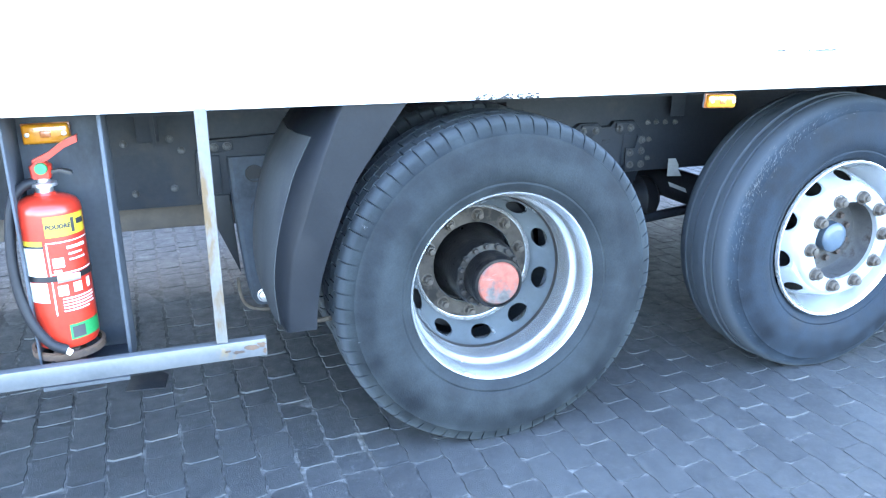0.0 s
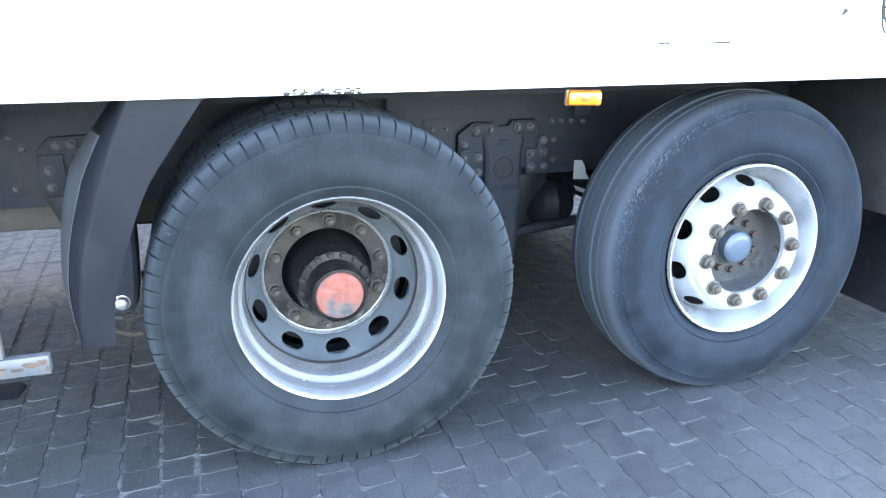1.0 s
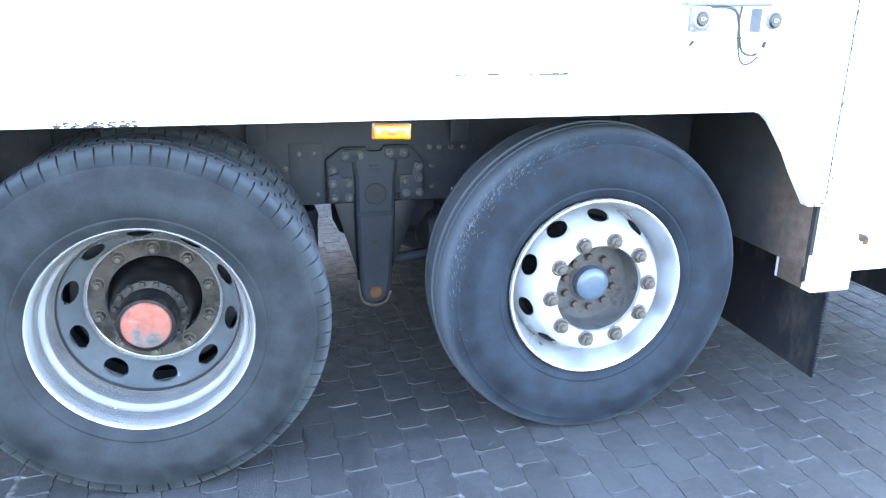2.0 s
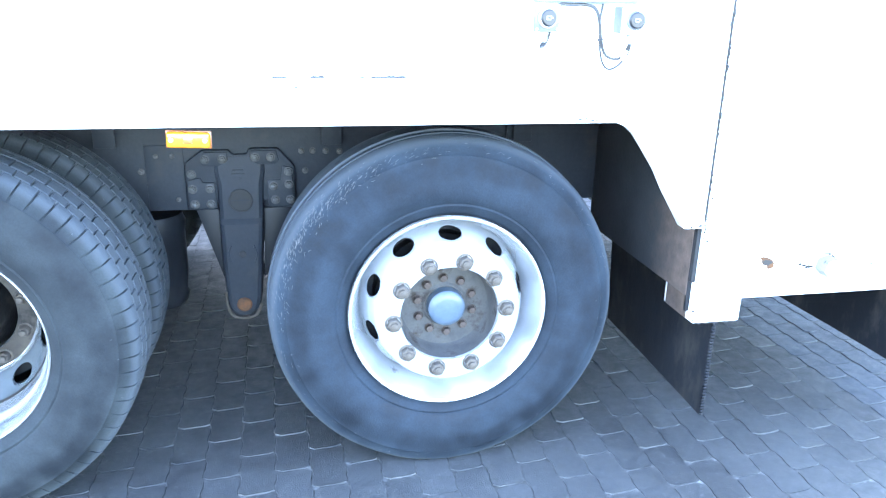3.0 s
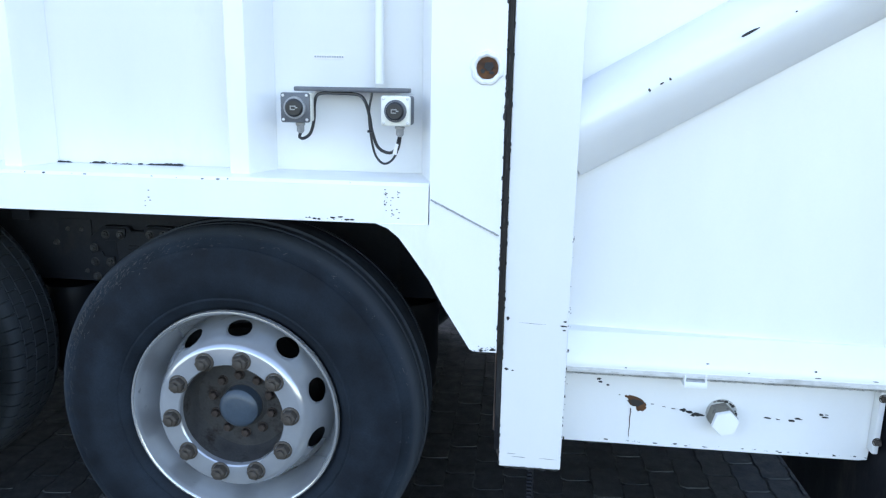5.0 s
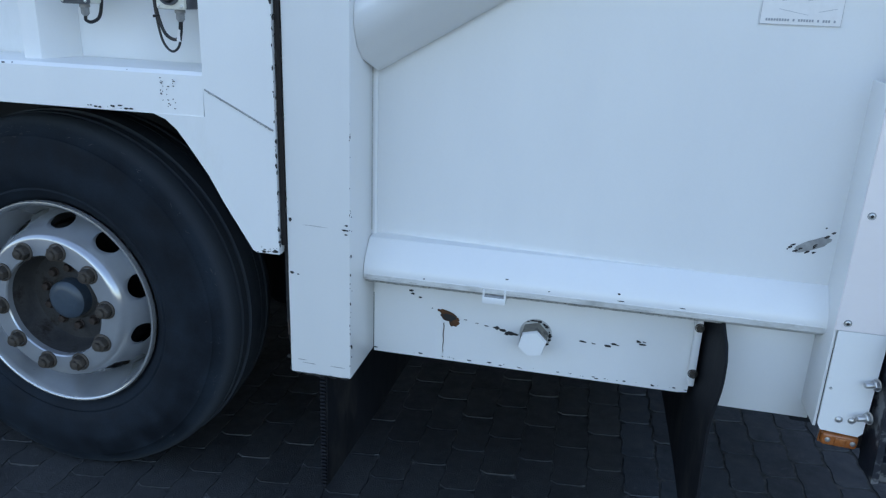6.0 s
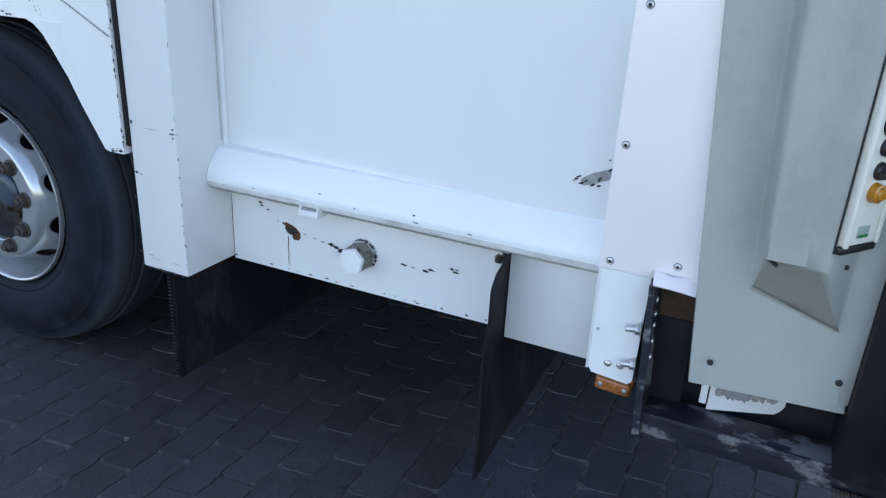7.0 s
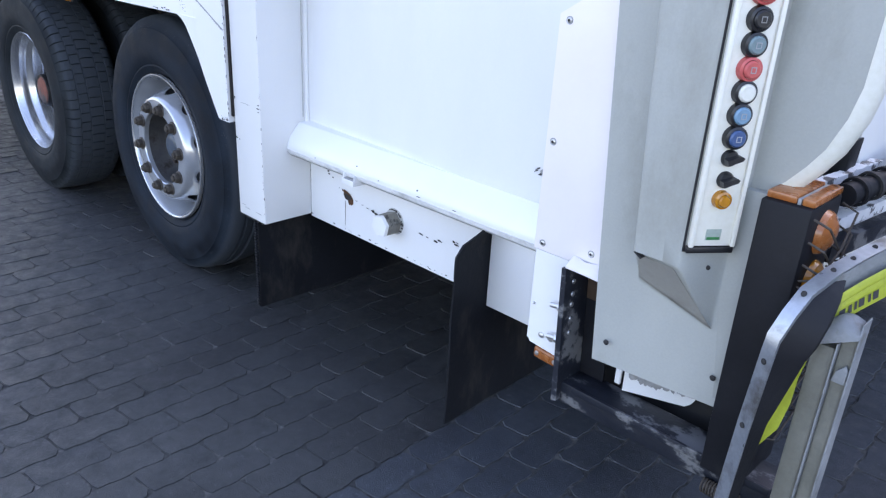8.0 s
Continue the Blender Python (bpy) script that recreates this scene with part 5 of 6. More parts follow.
part("keeper_strap", tube(spline([(0.652, 0.738, 0.365), (0.656, 0.730, 0.312), (0.674, 0.726, 0.276), (0.716, 0.726, 0.263), (0.757, 0.728, 0.275), (0.777, 0.733, 0.315)]), 0.0055, 8), NUT, truck)
for x, z in ((0.614, 0.854), (0.672, 0.854), (0.784, 0.859), (0.837, 0.859), (0.896, 0.806), (0.896, 0.760), (0.842, 0.755), (0.846, 0.704), (0.899, 0.704), (0.566, 0.803), (0.566, 0.750), (0.624, 0.750), (0.570, 0.695), (0.624, 0.695)):
    cap_screw(x, z, 0.7515, 0.0125)
for x, z in ((0.449, 0.862), (0.503, 0.862), (0.396, 0.808), (0.512, 0.706), (0.944, 0.872), (0.984, 0.872), (1.03, 0.87), (1.08, 0.868), (0.955, 0.80), (0.955, 0.72)):
    cap_screw(x, z, 0.7895, 0.009)
part("rail_patch", boxed(0.412, 0.540, 0.784, 0.7895, 0.668, 0.900, bevel=0.002), CHASSIS, truck)

# front spring hanger
part("spring_hanger", prism(((-0.880, 0.70), (-0.880, 0.850), (-0.840, 0.895), (-0.585, 0.905), (-0.560, 0.88), (-0.560, 0.70)), 0.762, 0.789, 0.006), CHASSIS, truck, "dark grey spring hanger")
for outline in (((-0.836, 0.850), (-0.836, 0.888), (-0.752, 0.890), (-0.752, 0.856)), ((-0.872, 0.708), (-0.872, 0.842), (-0.800, 0.842), (-0.800, 0.708))):
    part("bolt_pad", prism(outline, 0.752, 0.7615, 0.003), CHASSIS, truck)
column("hanger_column", -0.690, ((0.835, 0.088, 0.740, 0.0), (0.770, 0.085, 0.734, 0.0), (0.640, 0.080, 0.726, 0.002), (0.500, 0.072, 0.720, 0.006), (0.380, 0.062, 0.722, 0.008), (0.315, 0.050, 0.728, 0.008), (0.285, 0.030, 0.736, 0.006)), "cast column of the hanger", CAST)
part("bracket_web", prism(((-0.875, 0.699), (-0.776, 0.699), (-0.758, 0.40)), 0.770, 0.789, 0.003), GUARD, truck)
hole_disc(-0.690, 0.734, 0.775, 0.027)
hole_disc(-0.682, 0.7295, 0.650, 0.027)
part("pivot_bolt", hex_nut(0.022, 0.020, stud=0.006), STEEL, truck, "bright steel bolt", place=pose(-0.684, 0.728, 0.326))
part("keeper_strap", tube(spline([(-0.775, 0.735, 0.40), (-0.768, 0.728, 0.330), (-0.745, 0.724, 0.290), (-0.690, 0.722, 0.272), (-0.620, 0.726, 0.272)]), 0.006, 8), NUT, truck)
for x, z in ((-0.815, 0.870), (-0.772, 0.872), (-0.846, 0.790), (-0.846, 0.735)):
    cap_screw(x, z, 0.7515, 0.012)
for x, z in ((-0.955, 0.90), (-1.02, 0.90), (-0.955, 0.73), (-1.10, 0.89), (-1.08, 0.72), (-0.92, 0.86)):
    cap_screw(x, z, 0.7895, 0.010)
part("torque_beam", boxed(-3.5, -0.25, 0.95, 1.05, 0.545, 0.640, bevel=0.01), BROWN_BEAM, truck, "brown dusty beam under the frame")
part("drive_shaft", tube([(-4.5, 1.22, 0.62), (-0.25, 1.22, 0.52)], 0.06, 20), CHASSIS, truck)
part("guard_stay", tube(spline([(-0.62, 0.40, 0.62), (-0.67, 0.30, 0.52), (-0.66, 0.22, 0.455), (-0.60, 0.16, 0.445), (-0.56, 0.12, 0.46)]), 0.008, 8), NUT, truck)
part("guard_bolt", hex_nut(0.015, 0.012, stud=0.006), NUT, truck, "dull steel nut", place=pose(-0.600, 0.20, 0.478))

# axles, springs and air bellows
for ax in (0.0, 1.35):
    part("axle_beam", tube([(ax, 0.40, 0.51), (ax, 2.05, 0.51)], 0.075, 24), CHASSIS, truck, "dark axle beam")
    part("brake_drum", lathe(((0.10, -0.10), (0.205, -0.10), (0.215, -0.08), (0.215, 0.10), (0.10, 0.10)), 40), HUB_BLACK, truck, place=pose(ax, 0.46 if ax == 0 else 0.34, 0.51))
part("differential", lathe(((0.0, -0.20), (0.12, -0.18), (0.20, -0.06), (0.20, 0.06), (0.12, 0.18), (0.0, 0.20)), 32), CHASSIS, truck, place=pose(0.0, 1.22, 0.51))
for bx in (0.405, 1.72):
    # rear copy blacker: the wheel arch's shade put into its colour
    part("air_bellows", lathe(((0.0, -0.18), (0.085, -0.18), (0.098, -0.165), (0.102, -0.14), (0.096, -0.125), (0.106, -0.05), (0.106, 0.10), (0.112, 0.14), (0.10, 0.17), (0.0, 0.17)), 32), GUARD if bx < 1 else BLACK, truck, "dusty dark air bellows", place=pose(bx, 0.86, 0.470, 90))
part("stay_rod", tube([(0.74, 0.86, 0.40), (1.34, 0.86, 0.46)], 0.022, 16), CHASSIS, truck)
part("brake_chamber", lathe(((0.0, -0.10), (0.07, -0.09), (0.10, -0.06), (0.106, -0.01), (0.112, 0.0), (0.106, 0.01), (0.10, 0.06), (0.06, 0.09), (0.0, 0.10)), 28), BLACK, truck, "black brake chamber", place=pose(1.02, 0.95, 0.50, 0, 0, 90))
part("stay_rod", tube([(-0.62, 0.86, 0.36), (-0.05, 0.86, 0.42)], 0.030, 16), CHASSIS, truck)
part("paper_tag", loft([[(1.015, 0.72, z), (1.045 + 0.01 * k, 0.712 - 0.01 * (k % 2), z), (1.047 + 0.01 * k, 0.716, z), (1.017, 0.724, z)] for k, z in enumerate((0.725, 0.70, 0.675, 0.65))]), PAPER, truck, "white paper tag")
part("paper_tag", loft([[(1.01 + 0.03 * k, 0.70, 0.630 - 0.012 * k), (1.02 + 0.03 * k, 0.70, 0.610 - 0.012 * k), (1.02 + 0.03 * k, 0.703, 0.610 - 0.012 * k), (1.01 + 0.03 * k, 0.703, 0.630 - 0.012 * k)] for k in range(4)]), PAPER, truck, "white paper tag")

# mudguard in front of the drive wheel
inner_line = spline([(-0.620, 0, 0.482), (-0.614, 0, 0.55), (-0.592, 0, 0.653), (-0.514, 0, 0.856), (-0.439, 0, 0.97), (-0.356, 0, 1.086)], 4)
outer_line = spline([(-0.686, 0, 0.482), (-0.682, 0, 0.56), (-0.660, 0, 0.700), (-0.608, 0, 0.86), (-0.568, 0, 0.97), (-0.520, 0, 1.086)], 4)
secs = []
for p, q in zip(inner_line, outer_line):
    bulge = float(np.interp(q.z, (0.44, 0.50, 0.60, 0.70, 0.80, 0.90, 1.0, 1.09), (0.010, 0.026, 0.058, 0.070, 0.086, 0.090, 0.060, 0.030)))
    fx = q.x - 0.014
    secs.append([(p.x, 0.004, p.z), (q.x - 0.004, 0.004, q.z), (fx, 0.012, q.z), (fx - bulge * 0.45, 0.07, q.z), (fx - bulge * 0.85, 0.15, q.z), (fx - bulge, 0.24, q.z), (fx - bulge * 0.9, 0.34, q.z), (fx - bulge * 0.7, 0.46, q.z), (fx - bulge * 0.7 + 0.008, 0.46, q.z), (fx - bulge * 0.9 + 0.008, 0.34, q.z), (fx - bulge + 0.008, 0.24, q.z), (fx - bulge * 0.85 + 0.009, 0.15, q.z), (fx - bulge * 0.45 + 0.010, 0.07, q.z), (q.x - 0.006, 0.018, q.z), (p.x, 0.010, p.z)])
guard_sheet = part("mudguard", loft(secs), GUARD, truck, "dark grey plastic mudguard", smooth=40)
part("front_sheet", loft([[Vector(p) + Vector((-0.003, 0, 0)) for p in ring[3:8]] + [Vector(p) + Vector((-0.001, 0, 0)) for p in reversed(ring[3:8])] for ring in secs if ring[0][2] < 1.0]), GUARD_DUST, guard_sheet, "dusty worn front sheet", smooth=40)

# side guard: bar, upright and extinguisher channel
rusty = bmesh.new()
for x, z, w, h in ((-0.800, 0.480, 0.05, 0.018), (-0.775, 0.486, 0.03, 0.02), (-0.835, 0.472, 0.04, 0.012), (-0.768, 0.466, 0.012, 0.02), (-0.86, 0.478, 0.02, 0.008)):
    blot(rusty, (x, -0.0512, z), (1, 0, 0), (0, 0, 1), w, h, 13, 0.5)
tagged(part("rust_wear", rusty, RUSTY_PLATE, truck), kind="stuff")
bar = part("side_guard_bar", boxed(-3.2, -0.762, -0.050, -0.022, 0.452, 0.500, bevel=0.003), ZINC, truck, "grey steel side guard bar with rusty end")
part("side_guard_post", boxed(-0.886, -0.858, -0.048, -0.024, 0.501, 1.095, bevel=0.003), POST_PAINT, truck, "worn painted upright of the side guard")
channel = part("channel_bracket", boxed(-1.305, -1.093, 0.205, 0.211, 0.42, 1.09, bevel=0.001), CHANNEL, truck, "dark grey steel channel")
part("channel_flange", boxed(-1.099, -1.093, 0.035, 0.2045, 0.42, 1.09, bevel=0.001), CHANNEL, channel)
part("channel_edge", boxed(-1.100, -1.091, 0.026, 0.0345, 0.42, 1.09, bevel=0.002), CHANNEL, channel)
part("channel_flange", boxed(-1.305, -1.299, 0.035, 0.2045, 0.42, 1.09, bevel=0.001), CHANNEL, channel)
part("channel_floor", boxed(-1.298, -1.101, -0.010, 0.204, 0.420, 0.430, bevel=0.001), CHANNEL, channel)
marker_lamp(-1.232, 0.204, 1.022, 0.110, 0.052, AMBER, 0, -1)


# ---- wheels ----
def tyre_mesh(half, width, lugs, cz):
    """half: (radius, depth) from the bead to the crown's middle; mirrored; pressed flat on the ground."""
    prof = half + [(r, width - y) for r, y in reversed(half)]
    n = 280 if lugs else 192
    bm = bmesh.new()
    rings = []
    pitch = 2 * math.pi / (n // 4)
    for i in range(n):
        ring = []
        for j, (r, y) in enumerate(prof):
            a = pitch * (i // 4 + (0.0, 0.880, 0.902, 0.980)[i % 4]) if lugs else 2 * math.pi * i / n
            if lugs and r > 0.500:
                row = max(0.05, (min(y, width - y) - 0.026) / 0.046)
                a += pitch * (0.5 * (int(row) % 2) + 0.05 * row)
                if i % 4 >= 2 and 0.04 < row % 1 < 0.90:
                    r -= 0.010
            x, z = r * math.cos(a), r * math.sin(a)
            low = -cz + 0.001
            if z < low + 0.03:
                squeeze = (low + 0.03 - z)
                z = max(z, low)
                y += (-0.006 if y < width / 2 else 0.006) * min(1, squeeze / 0.03)
            ring.append(bm.verts.new((x, y, z)))
        rings.append(ring)
    for i in range(n):
        p, q = rings[i], rings[(i + 1) % n]
        for j in range(len(prof) - 1):
            bm.faces.new((p[j], p[j + 1], q[j + 1], q[j]))
    return bm


def grooves(half_width, count, top, depth):
    out = []
    for k in range(count):
        y = half_width[0] + (half_width[1] - half_width[0]) * (k + 0.5) / count
        out += [(top, y - 0.004), (top - depth, y - 0.003), (top - depth, y + 0.003), (top, y + 0.004)]
    return out


def vented_disc(before, band, after, n, count, half_angle, fill, depth):
    """A turned disc with oval vents: plain rings before and after a band in which each sector is meshed round its vent."""
    bm = lathe(before, n)
    lathe(after, n, bm)
    lens = [0.0]
    for p, q in zip(band, band[1:]):
        lens.append(lens[-1] + math.hypot(q[0] - p[0], q[1] - p[1]))
    spots, rings = 64, 5

    def place(a, w):
        s = w * lens[-1]
        r, y = float(np.interp(s, lens, [p[0] for p in band])), float(np.interp(s, lens, [p[1] for p in band]))
        return (r * math.cos(a), y, r * math.sin(a))

    wide = math.pi / count
    for k in range(count):
        mid = 2 * math.pi * k / count
        loops = []
        for j in range(-1, rings + 1):
            loop = []
            for i in range(spots):
                t = 2 * math.pi * i / spots
                c, s = math.cos(t), math.sin(t)
                side, f = divmod(i + 8, 16)
                f = 2 * f / 16 - 1
                edge = ((1, f), (-f, 1), (-1, -f), (f, -1))[side % 4]
                inner, outer = (half_angle * c, fill / 2 * s), (wide * edge[0], 0.5 * edge[1])
                f = max(0, j) / rings
                u, w = inner[0] + (outer[0] - inner[0]) * f, inner[1] + (outer[1] - inner[1]) * f
                x, y, z = place(mid + u, 0.5 + w)
                loop.append(bm.verts.new((x, y + (depth if j < 0 else 0.0), z)))
            loops.append(loop)
        for p, q in zip(loops, loops[1:]):
            for i in range(spots):
                bm.faces.new((p[i], p[(i + 1) % spots], q[(i + 1) % spots], q[i]))
    bmesh.ops.remove_doubles(bm, verts=bm.verts[:], dist=1e-5)
    return bm


SIDEWALL = [(0.292, 0.046), (0.300, 0.034), (0.312, 0.022), (0.330, 0.012), (0.336, 0.013), (0.340, 0.009), (0.372, 0.002), (0.410, 0.000), (0.440, 0.003), (0.468, 0.010), (0.474, 0.011), (0.477, 0.015), (0.495, 0.022), (0.508, 0.031), (0.517, 0.042), (0.521, 0.056)]
DRIVE_Z, TAG_Z = 0.510, 0.512


def drive_wheel(m):
    rimp = [(0.2595, 0.178), (0.2605, 0.170), (0.2635, 0.150), (0.2655, 0.132), (0.268, 0.122), (0.273, 0.113), (0.279, 0.104), (0.2815, 0.097), (0.2825, 0.085), (0.2835, 0.066), (0.2855, 0.058), (0.290, 0.048), (0.2945, 0.037), (0.2965, 0.030), (0.299, 0.027), (0.3013, 0.030), (0.3015, 0.036)]
    wheel = part("wheel", lathe([(0.257, 0.26), (0.2585, 0.180), *rimp], 128), RIM, truck, "silver deep-dished steel wheel with dual tyres", place=m)
    before = [(0.140, 0.312), (0.140, 0.298), (0.190, 0.297), (0.196, 0.294), (0.200, 0.289), (0.204, 0.281), (0.208, 0.273)]
    band = [(0.208, 0.273), (0.216, 0.262), (0.226, 0.249), (0.237, 0.233), (0.247, 0.215), (0.252, 0.203)]
    after = [(0.252, 0.203), (0.2565, 0.190), (0.2585, 0.180)]
    part("wheel_disc", vented_disc(before, band, after, 160, 10, 0.162, 0.80, 0.014), RIM_DISC, wheel, "silver wheel disc with round vents", place=pose(0, 0, 0, 0, 15))
    half = SIDEWALL[:-4] + [(0.503, 0.0265), (0.507, 0.0295), (0.513, 0.036), (0.517, 0.043), (0.5205, 0.054), (0.522, 0.0655), (0.5222, 0.068), (0.5205, 0.070), (0.5205, 0.0735), (0.5226, 0.0755), (0.523, 0.085), (0.524, 0.098), (0.5248, 0.111), (0.525, 0.114), (0.523, 0.116), (0.523, 0.1195), (0.5252, 0.1215), (0.5255, 0.130), (0.526, 0.150)]
    part("tyre", tyre_mesh(half, 0.300, True, DRIVE_Z), RUBBER_DRIVE, wheel, "black drive tyre with block tread")
    part("inner_tyre", tyre_mesh(half, 0.300, True, DRIVE_Z), RUBBER_DRIVE, wheel, place=pose(0, 0.345, 0))
    # lighter rings paint the gleam on lip, hump and disc edge
    part("rim_edge", lathe(((0.2925, 0.0405), (0.2942, 0.0368), (0.2962, 0.0298), (0.2990, 0.0262), (0.3020, 0.0295), (0.3022, 0.0355)), 128), RIM_POLISH_HIGHLIGHT, wheel, "polished rim edge")
    part("rim_hump", lathe(((0.2686, 0.1195), (0.2728, 0.1120), (0.2785, 0.1035), (0.2808, 0.0975)), 128), RIM_POLISH_HIGHLIGHT, wheel, "rim hump with its highlight in the colour", place=pose(0, -0.0012, 0))
    part("disc_seam", lathe(((0.2545, 0.1935), (0.2570, 0.1862), (0.2583, 0.1825)), 96), HUB_DIRT, wheel, "dark seam ring between disc and rim", place=pose(0, -0.0015, 0))
    part("disc_edge", lathe(((0.1935, 0.2936), (0.1965, 0.2922), (0.2005, 0.2868), (0.2030, 0.2822)), 96), RIM_POLISH_HIGHLIGHT, wheel, "disc edge with its highlight in the colour", place=pose(0, -0.0012, 0))
    part("bolt_ring", lathe(((0.141, 0.2945), (0.143, 0.2925), (0.191, 0.2925), (0.193, 0.2945)), 64), BOLT_RING, wheel, "rusty brown bolt ring")
    for k in range(10):
        a = radians(36 * k + 14)
        part("lug_nut", hex_nut(0.0165, 0.022, stud=0.010), NUT, wheel, place=pose(0.1675 * math.cos(a), 0.2925, 0.1675 * math.sin(a), 0, rng.uniform(0, 60)))
    part("hub", lathe(((0.139, 0.33), (0.128, 0.300), (0.116, 0.262), (0.112, 0.180), (0.104, 0.166), (0.084, 0.163), (0.0855, 0.118), (0.0845, 0.098)), 56), HUB_BLACK, wheel, "oily black planetary hub")
    for k in range(16):
        a = radians(22.5 * k + 6)
        part("hub_bolt", hex_nut(0.0085, 0.011), HUB_DIRT, wheel, place=pose(0.0975 * math.cos(a), 0.1645, 0.0975 * math.sin(a)))
    cap = part("hub_cap", lathe(((0.0, 0.074), (0.040, 0.074), (0.065, 0.077), (0.071, 0.084)), 48), CAP_WORN, wheel, "faded red hub cap with worn paint")
    part("cap_rim", lathe(((0.0705, 0.079), (0.079, 0.080), (0.084, 0.092), (0.085, 0.130)), 48), HUB_BLACK, wheel)
    # dark disc stands in for the shade behind the vents
    part("dish_shade", lathe(((0.0, 0.335), (0.25, 0.335)), 48), DARK, wheel)
    part("valve_stem", tube([(0.05, 0.262, -0.222), (0.055, 0.225, -0.236)], 0.004, 8), STEEL, wheel)
    return wheel


def tag_wheel(m):
    rimp = [(0.255, 0.260), (0.258, 0.215), (0.268, 0.175), (0.274, 0.150), (0.281, 0.128), (0.286, 0.112), (0.288, 0.100), (0.292, 0.095), (0.296, 0.095), (0.299, 0.100), (0.299, 0.108)]
    wheel = part("wheel", lathe(rimp, 128), RIM_TAG, truck, "chalky silver steel wheel with single tyre", place=m)
    before = [(0.1475, 0.100), (0.148, 0.083), (0.151, 0.079), (0.196, 0.079), (0.203, 0.081), (0.209, 0.087), (0.214, 0.095)]
    band = [(0.214, 0.095), (0.221, 0.109), (0.229, 0.131), (0.237, 0.150), (0.244, 0.172), (0.250, 0.195)]
    after = [(0.250, 0.195), (0.255, 0.215), (0.2575, 0.222)]
    part("wheel_disc", vented_disc(before, band, after, 160, 10, 0.150, 0.76, 0.014), RIM_TAG, wheel, "silver wheel disc with round vents", place=pose(0, 0, 0, 0, 20))
    part("rim_edge", lathe(((0.2895, 0.0965), (0.2915, 0.0942), (0.2940, 0.0932), (0.2968, 0.0938), (0.2990, 0.0985), (0.2995, 0.107)), 128), RIM_POLISH_HIGHLIGHT, wheel, "polished rim edge")
    half = [(r, y) for r, y in SIDEWALL] + [(0.524, 0.067), (0.525, 0.080), (0.516, 0.083), (0.516, 0.089), (0.5255, 0.092), (0.526, 0.117), (0.519, 0.120), (0.519, 0.126), (0.530, 0.129), (0.531, 0.159)]
    part("tyre", tyre_mesh(half, 0.318, False, TAG_Z), RUBBER_TAG, wheel, "worn black tyre with straight grooves", place=pose(0, 0.081, 0))
    scuff = bmesh.new()
    sr = random.Random(5)
    for _ in range(420):
        deg = 142 + sr.gauss(0, 20)
        if sr.random() < 0.25:
            deg = sr.uniform(0, 360)
        r = min(0.516, max(0.43, 0.492 + sr.gauss(0, 0.013)))
        y = float(np.interp(r, [p[0] for p in SIDEWALL], [p[1] for p in SIDEWALL])) + 0.081 - 0.0012
        a = radians(deg)
        along, out = Vector((-math.sin(a), 0, math.cos(a))), Vector((math.cos(a), 0.35, math.sin(a))).normalized()
        lean = sr.gauss(-0.35, 0.35)
        blot(scuff, (r * math.cos(a), y, r * math.sin(a)), (along + out * lean).normalized(), (out - along * lean).normalized(), sr.uniform(0.003, 0.016) * (1 + sr.random()), sr.uniform(0.0005, 0.0013), 7, 0.5)
    tagged(part("shoulder_scuff", scuff, PALE_SCRATCH, wheel, "pale scratches on the tyre shoulder"), kind="stuff")
    for k in range(10):
        a = radians(36 * k + 5)
        part("lug_nut", hex_nut(0.0205, 0.024, stud=0.007), NUT, wheel, place=pose(0.1695 * math.cos(a), 0.079, 0.1695 * math.sin(a), 0, rng.uniform(0, 60)))
    part("hub", lathe(((0.1474, 0.100), (0.146, 0.106), (0.143, 0.160), (0.134, 0.172), (0.070, 0.170), (0.062, 0.164), (0.057, 0.165)), 56), HUB_PLATE, wheel, "dusty recessed hub")
    for k in range(10):
        a = radians(36 * k + 22)
        part("hub_bolt", hex_nut(0.0118, 0.014), HUB_NUT, wheel, place=pose(0.088 * math.cos(a), 0.167, 0.088 * math.sin(a)))
    part("hub_cap", lathe(((0.0, 0.122), (0.032, 0.123), (0.049, 0.127), (0.056, 0.134), (0.058, 0.166)), 40), CAP_BLUE, wheel, "grey-blue hub cap")
    # added dark disc: shade behind hub and vents put into its colour
    part("dish_shade", lathe(((0.0, 0.26), (0.255, 0.26)), 48), DARK, wheel)
    return wheel


drive = drive_wheel(pose(-0.035, 0.020, DRIVE_Z))
tagw = tag_wheel(pose(1.35, 0.0, TAG_Z))
copy_thing(drive, pose(-0.037, FAR, DRIVE_Z, 0, 0, 180))
copy_thing(tagw, pose(1.35, FAR, TAG_Z, 0, 0, 180))

# ---- paint damage on the body ----
rust_bm = bmesh.new()
for dx, dz, w, h in ((0, 0, 0.058, 0.036), (0.014, -0.014, 0.034, 0.026), (-0.014, 0.013, 0.026, 0.018), (0.024, -0.004, 0.014, 0.012), (-0.024, 0.016, 0.010, 0.008)):
    blot(rust_bm, (2.445 + dx, 0.1825, 0.587 + dz), (1, 0, -0.3), (0.3, 0, 1), w, h, 15, 0.4)
part("rust_patch", rust_bm, RUST, truck, "brown rust patch")
core = bmesh.new()
blot(core, (2.447, 0.1815, 0.586), (1, 0, -0.3), (0.3, 0, 1), 0.046, 0.024, 17, 0.5)
part("rust_core", core, CHIP, truck)
run = bmesh.new()
for k in range(14):
    blot(run, (2.434 + 0.0008 * math.sin(k), 0.1826, 0.566 - k * 0.006), (1, 0, 0), (0, 0, 1), 0.0035 - 0.00012 * k, 0.010, 8)
part("rust_run", run, RUST, truck)
mk = bmesh.new()
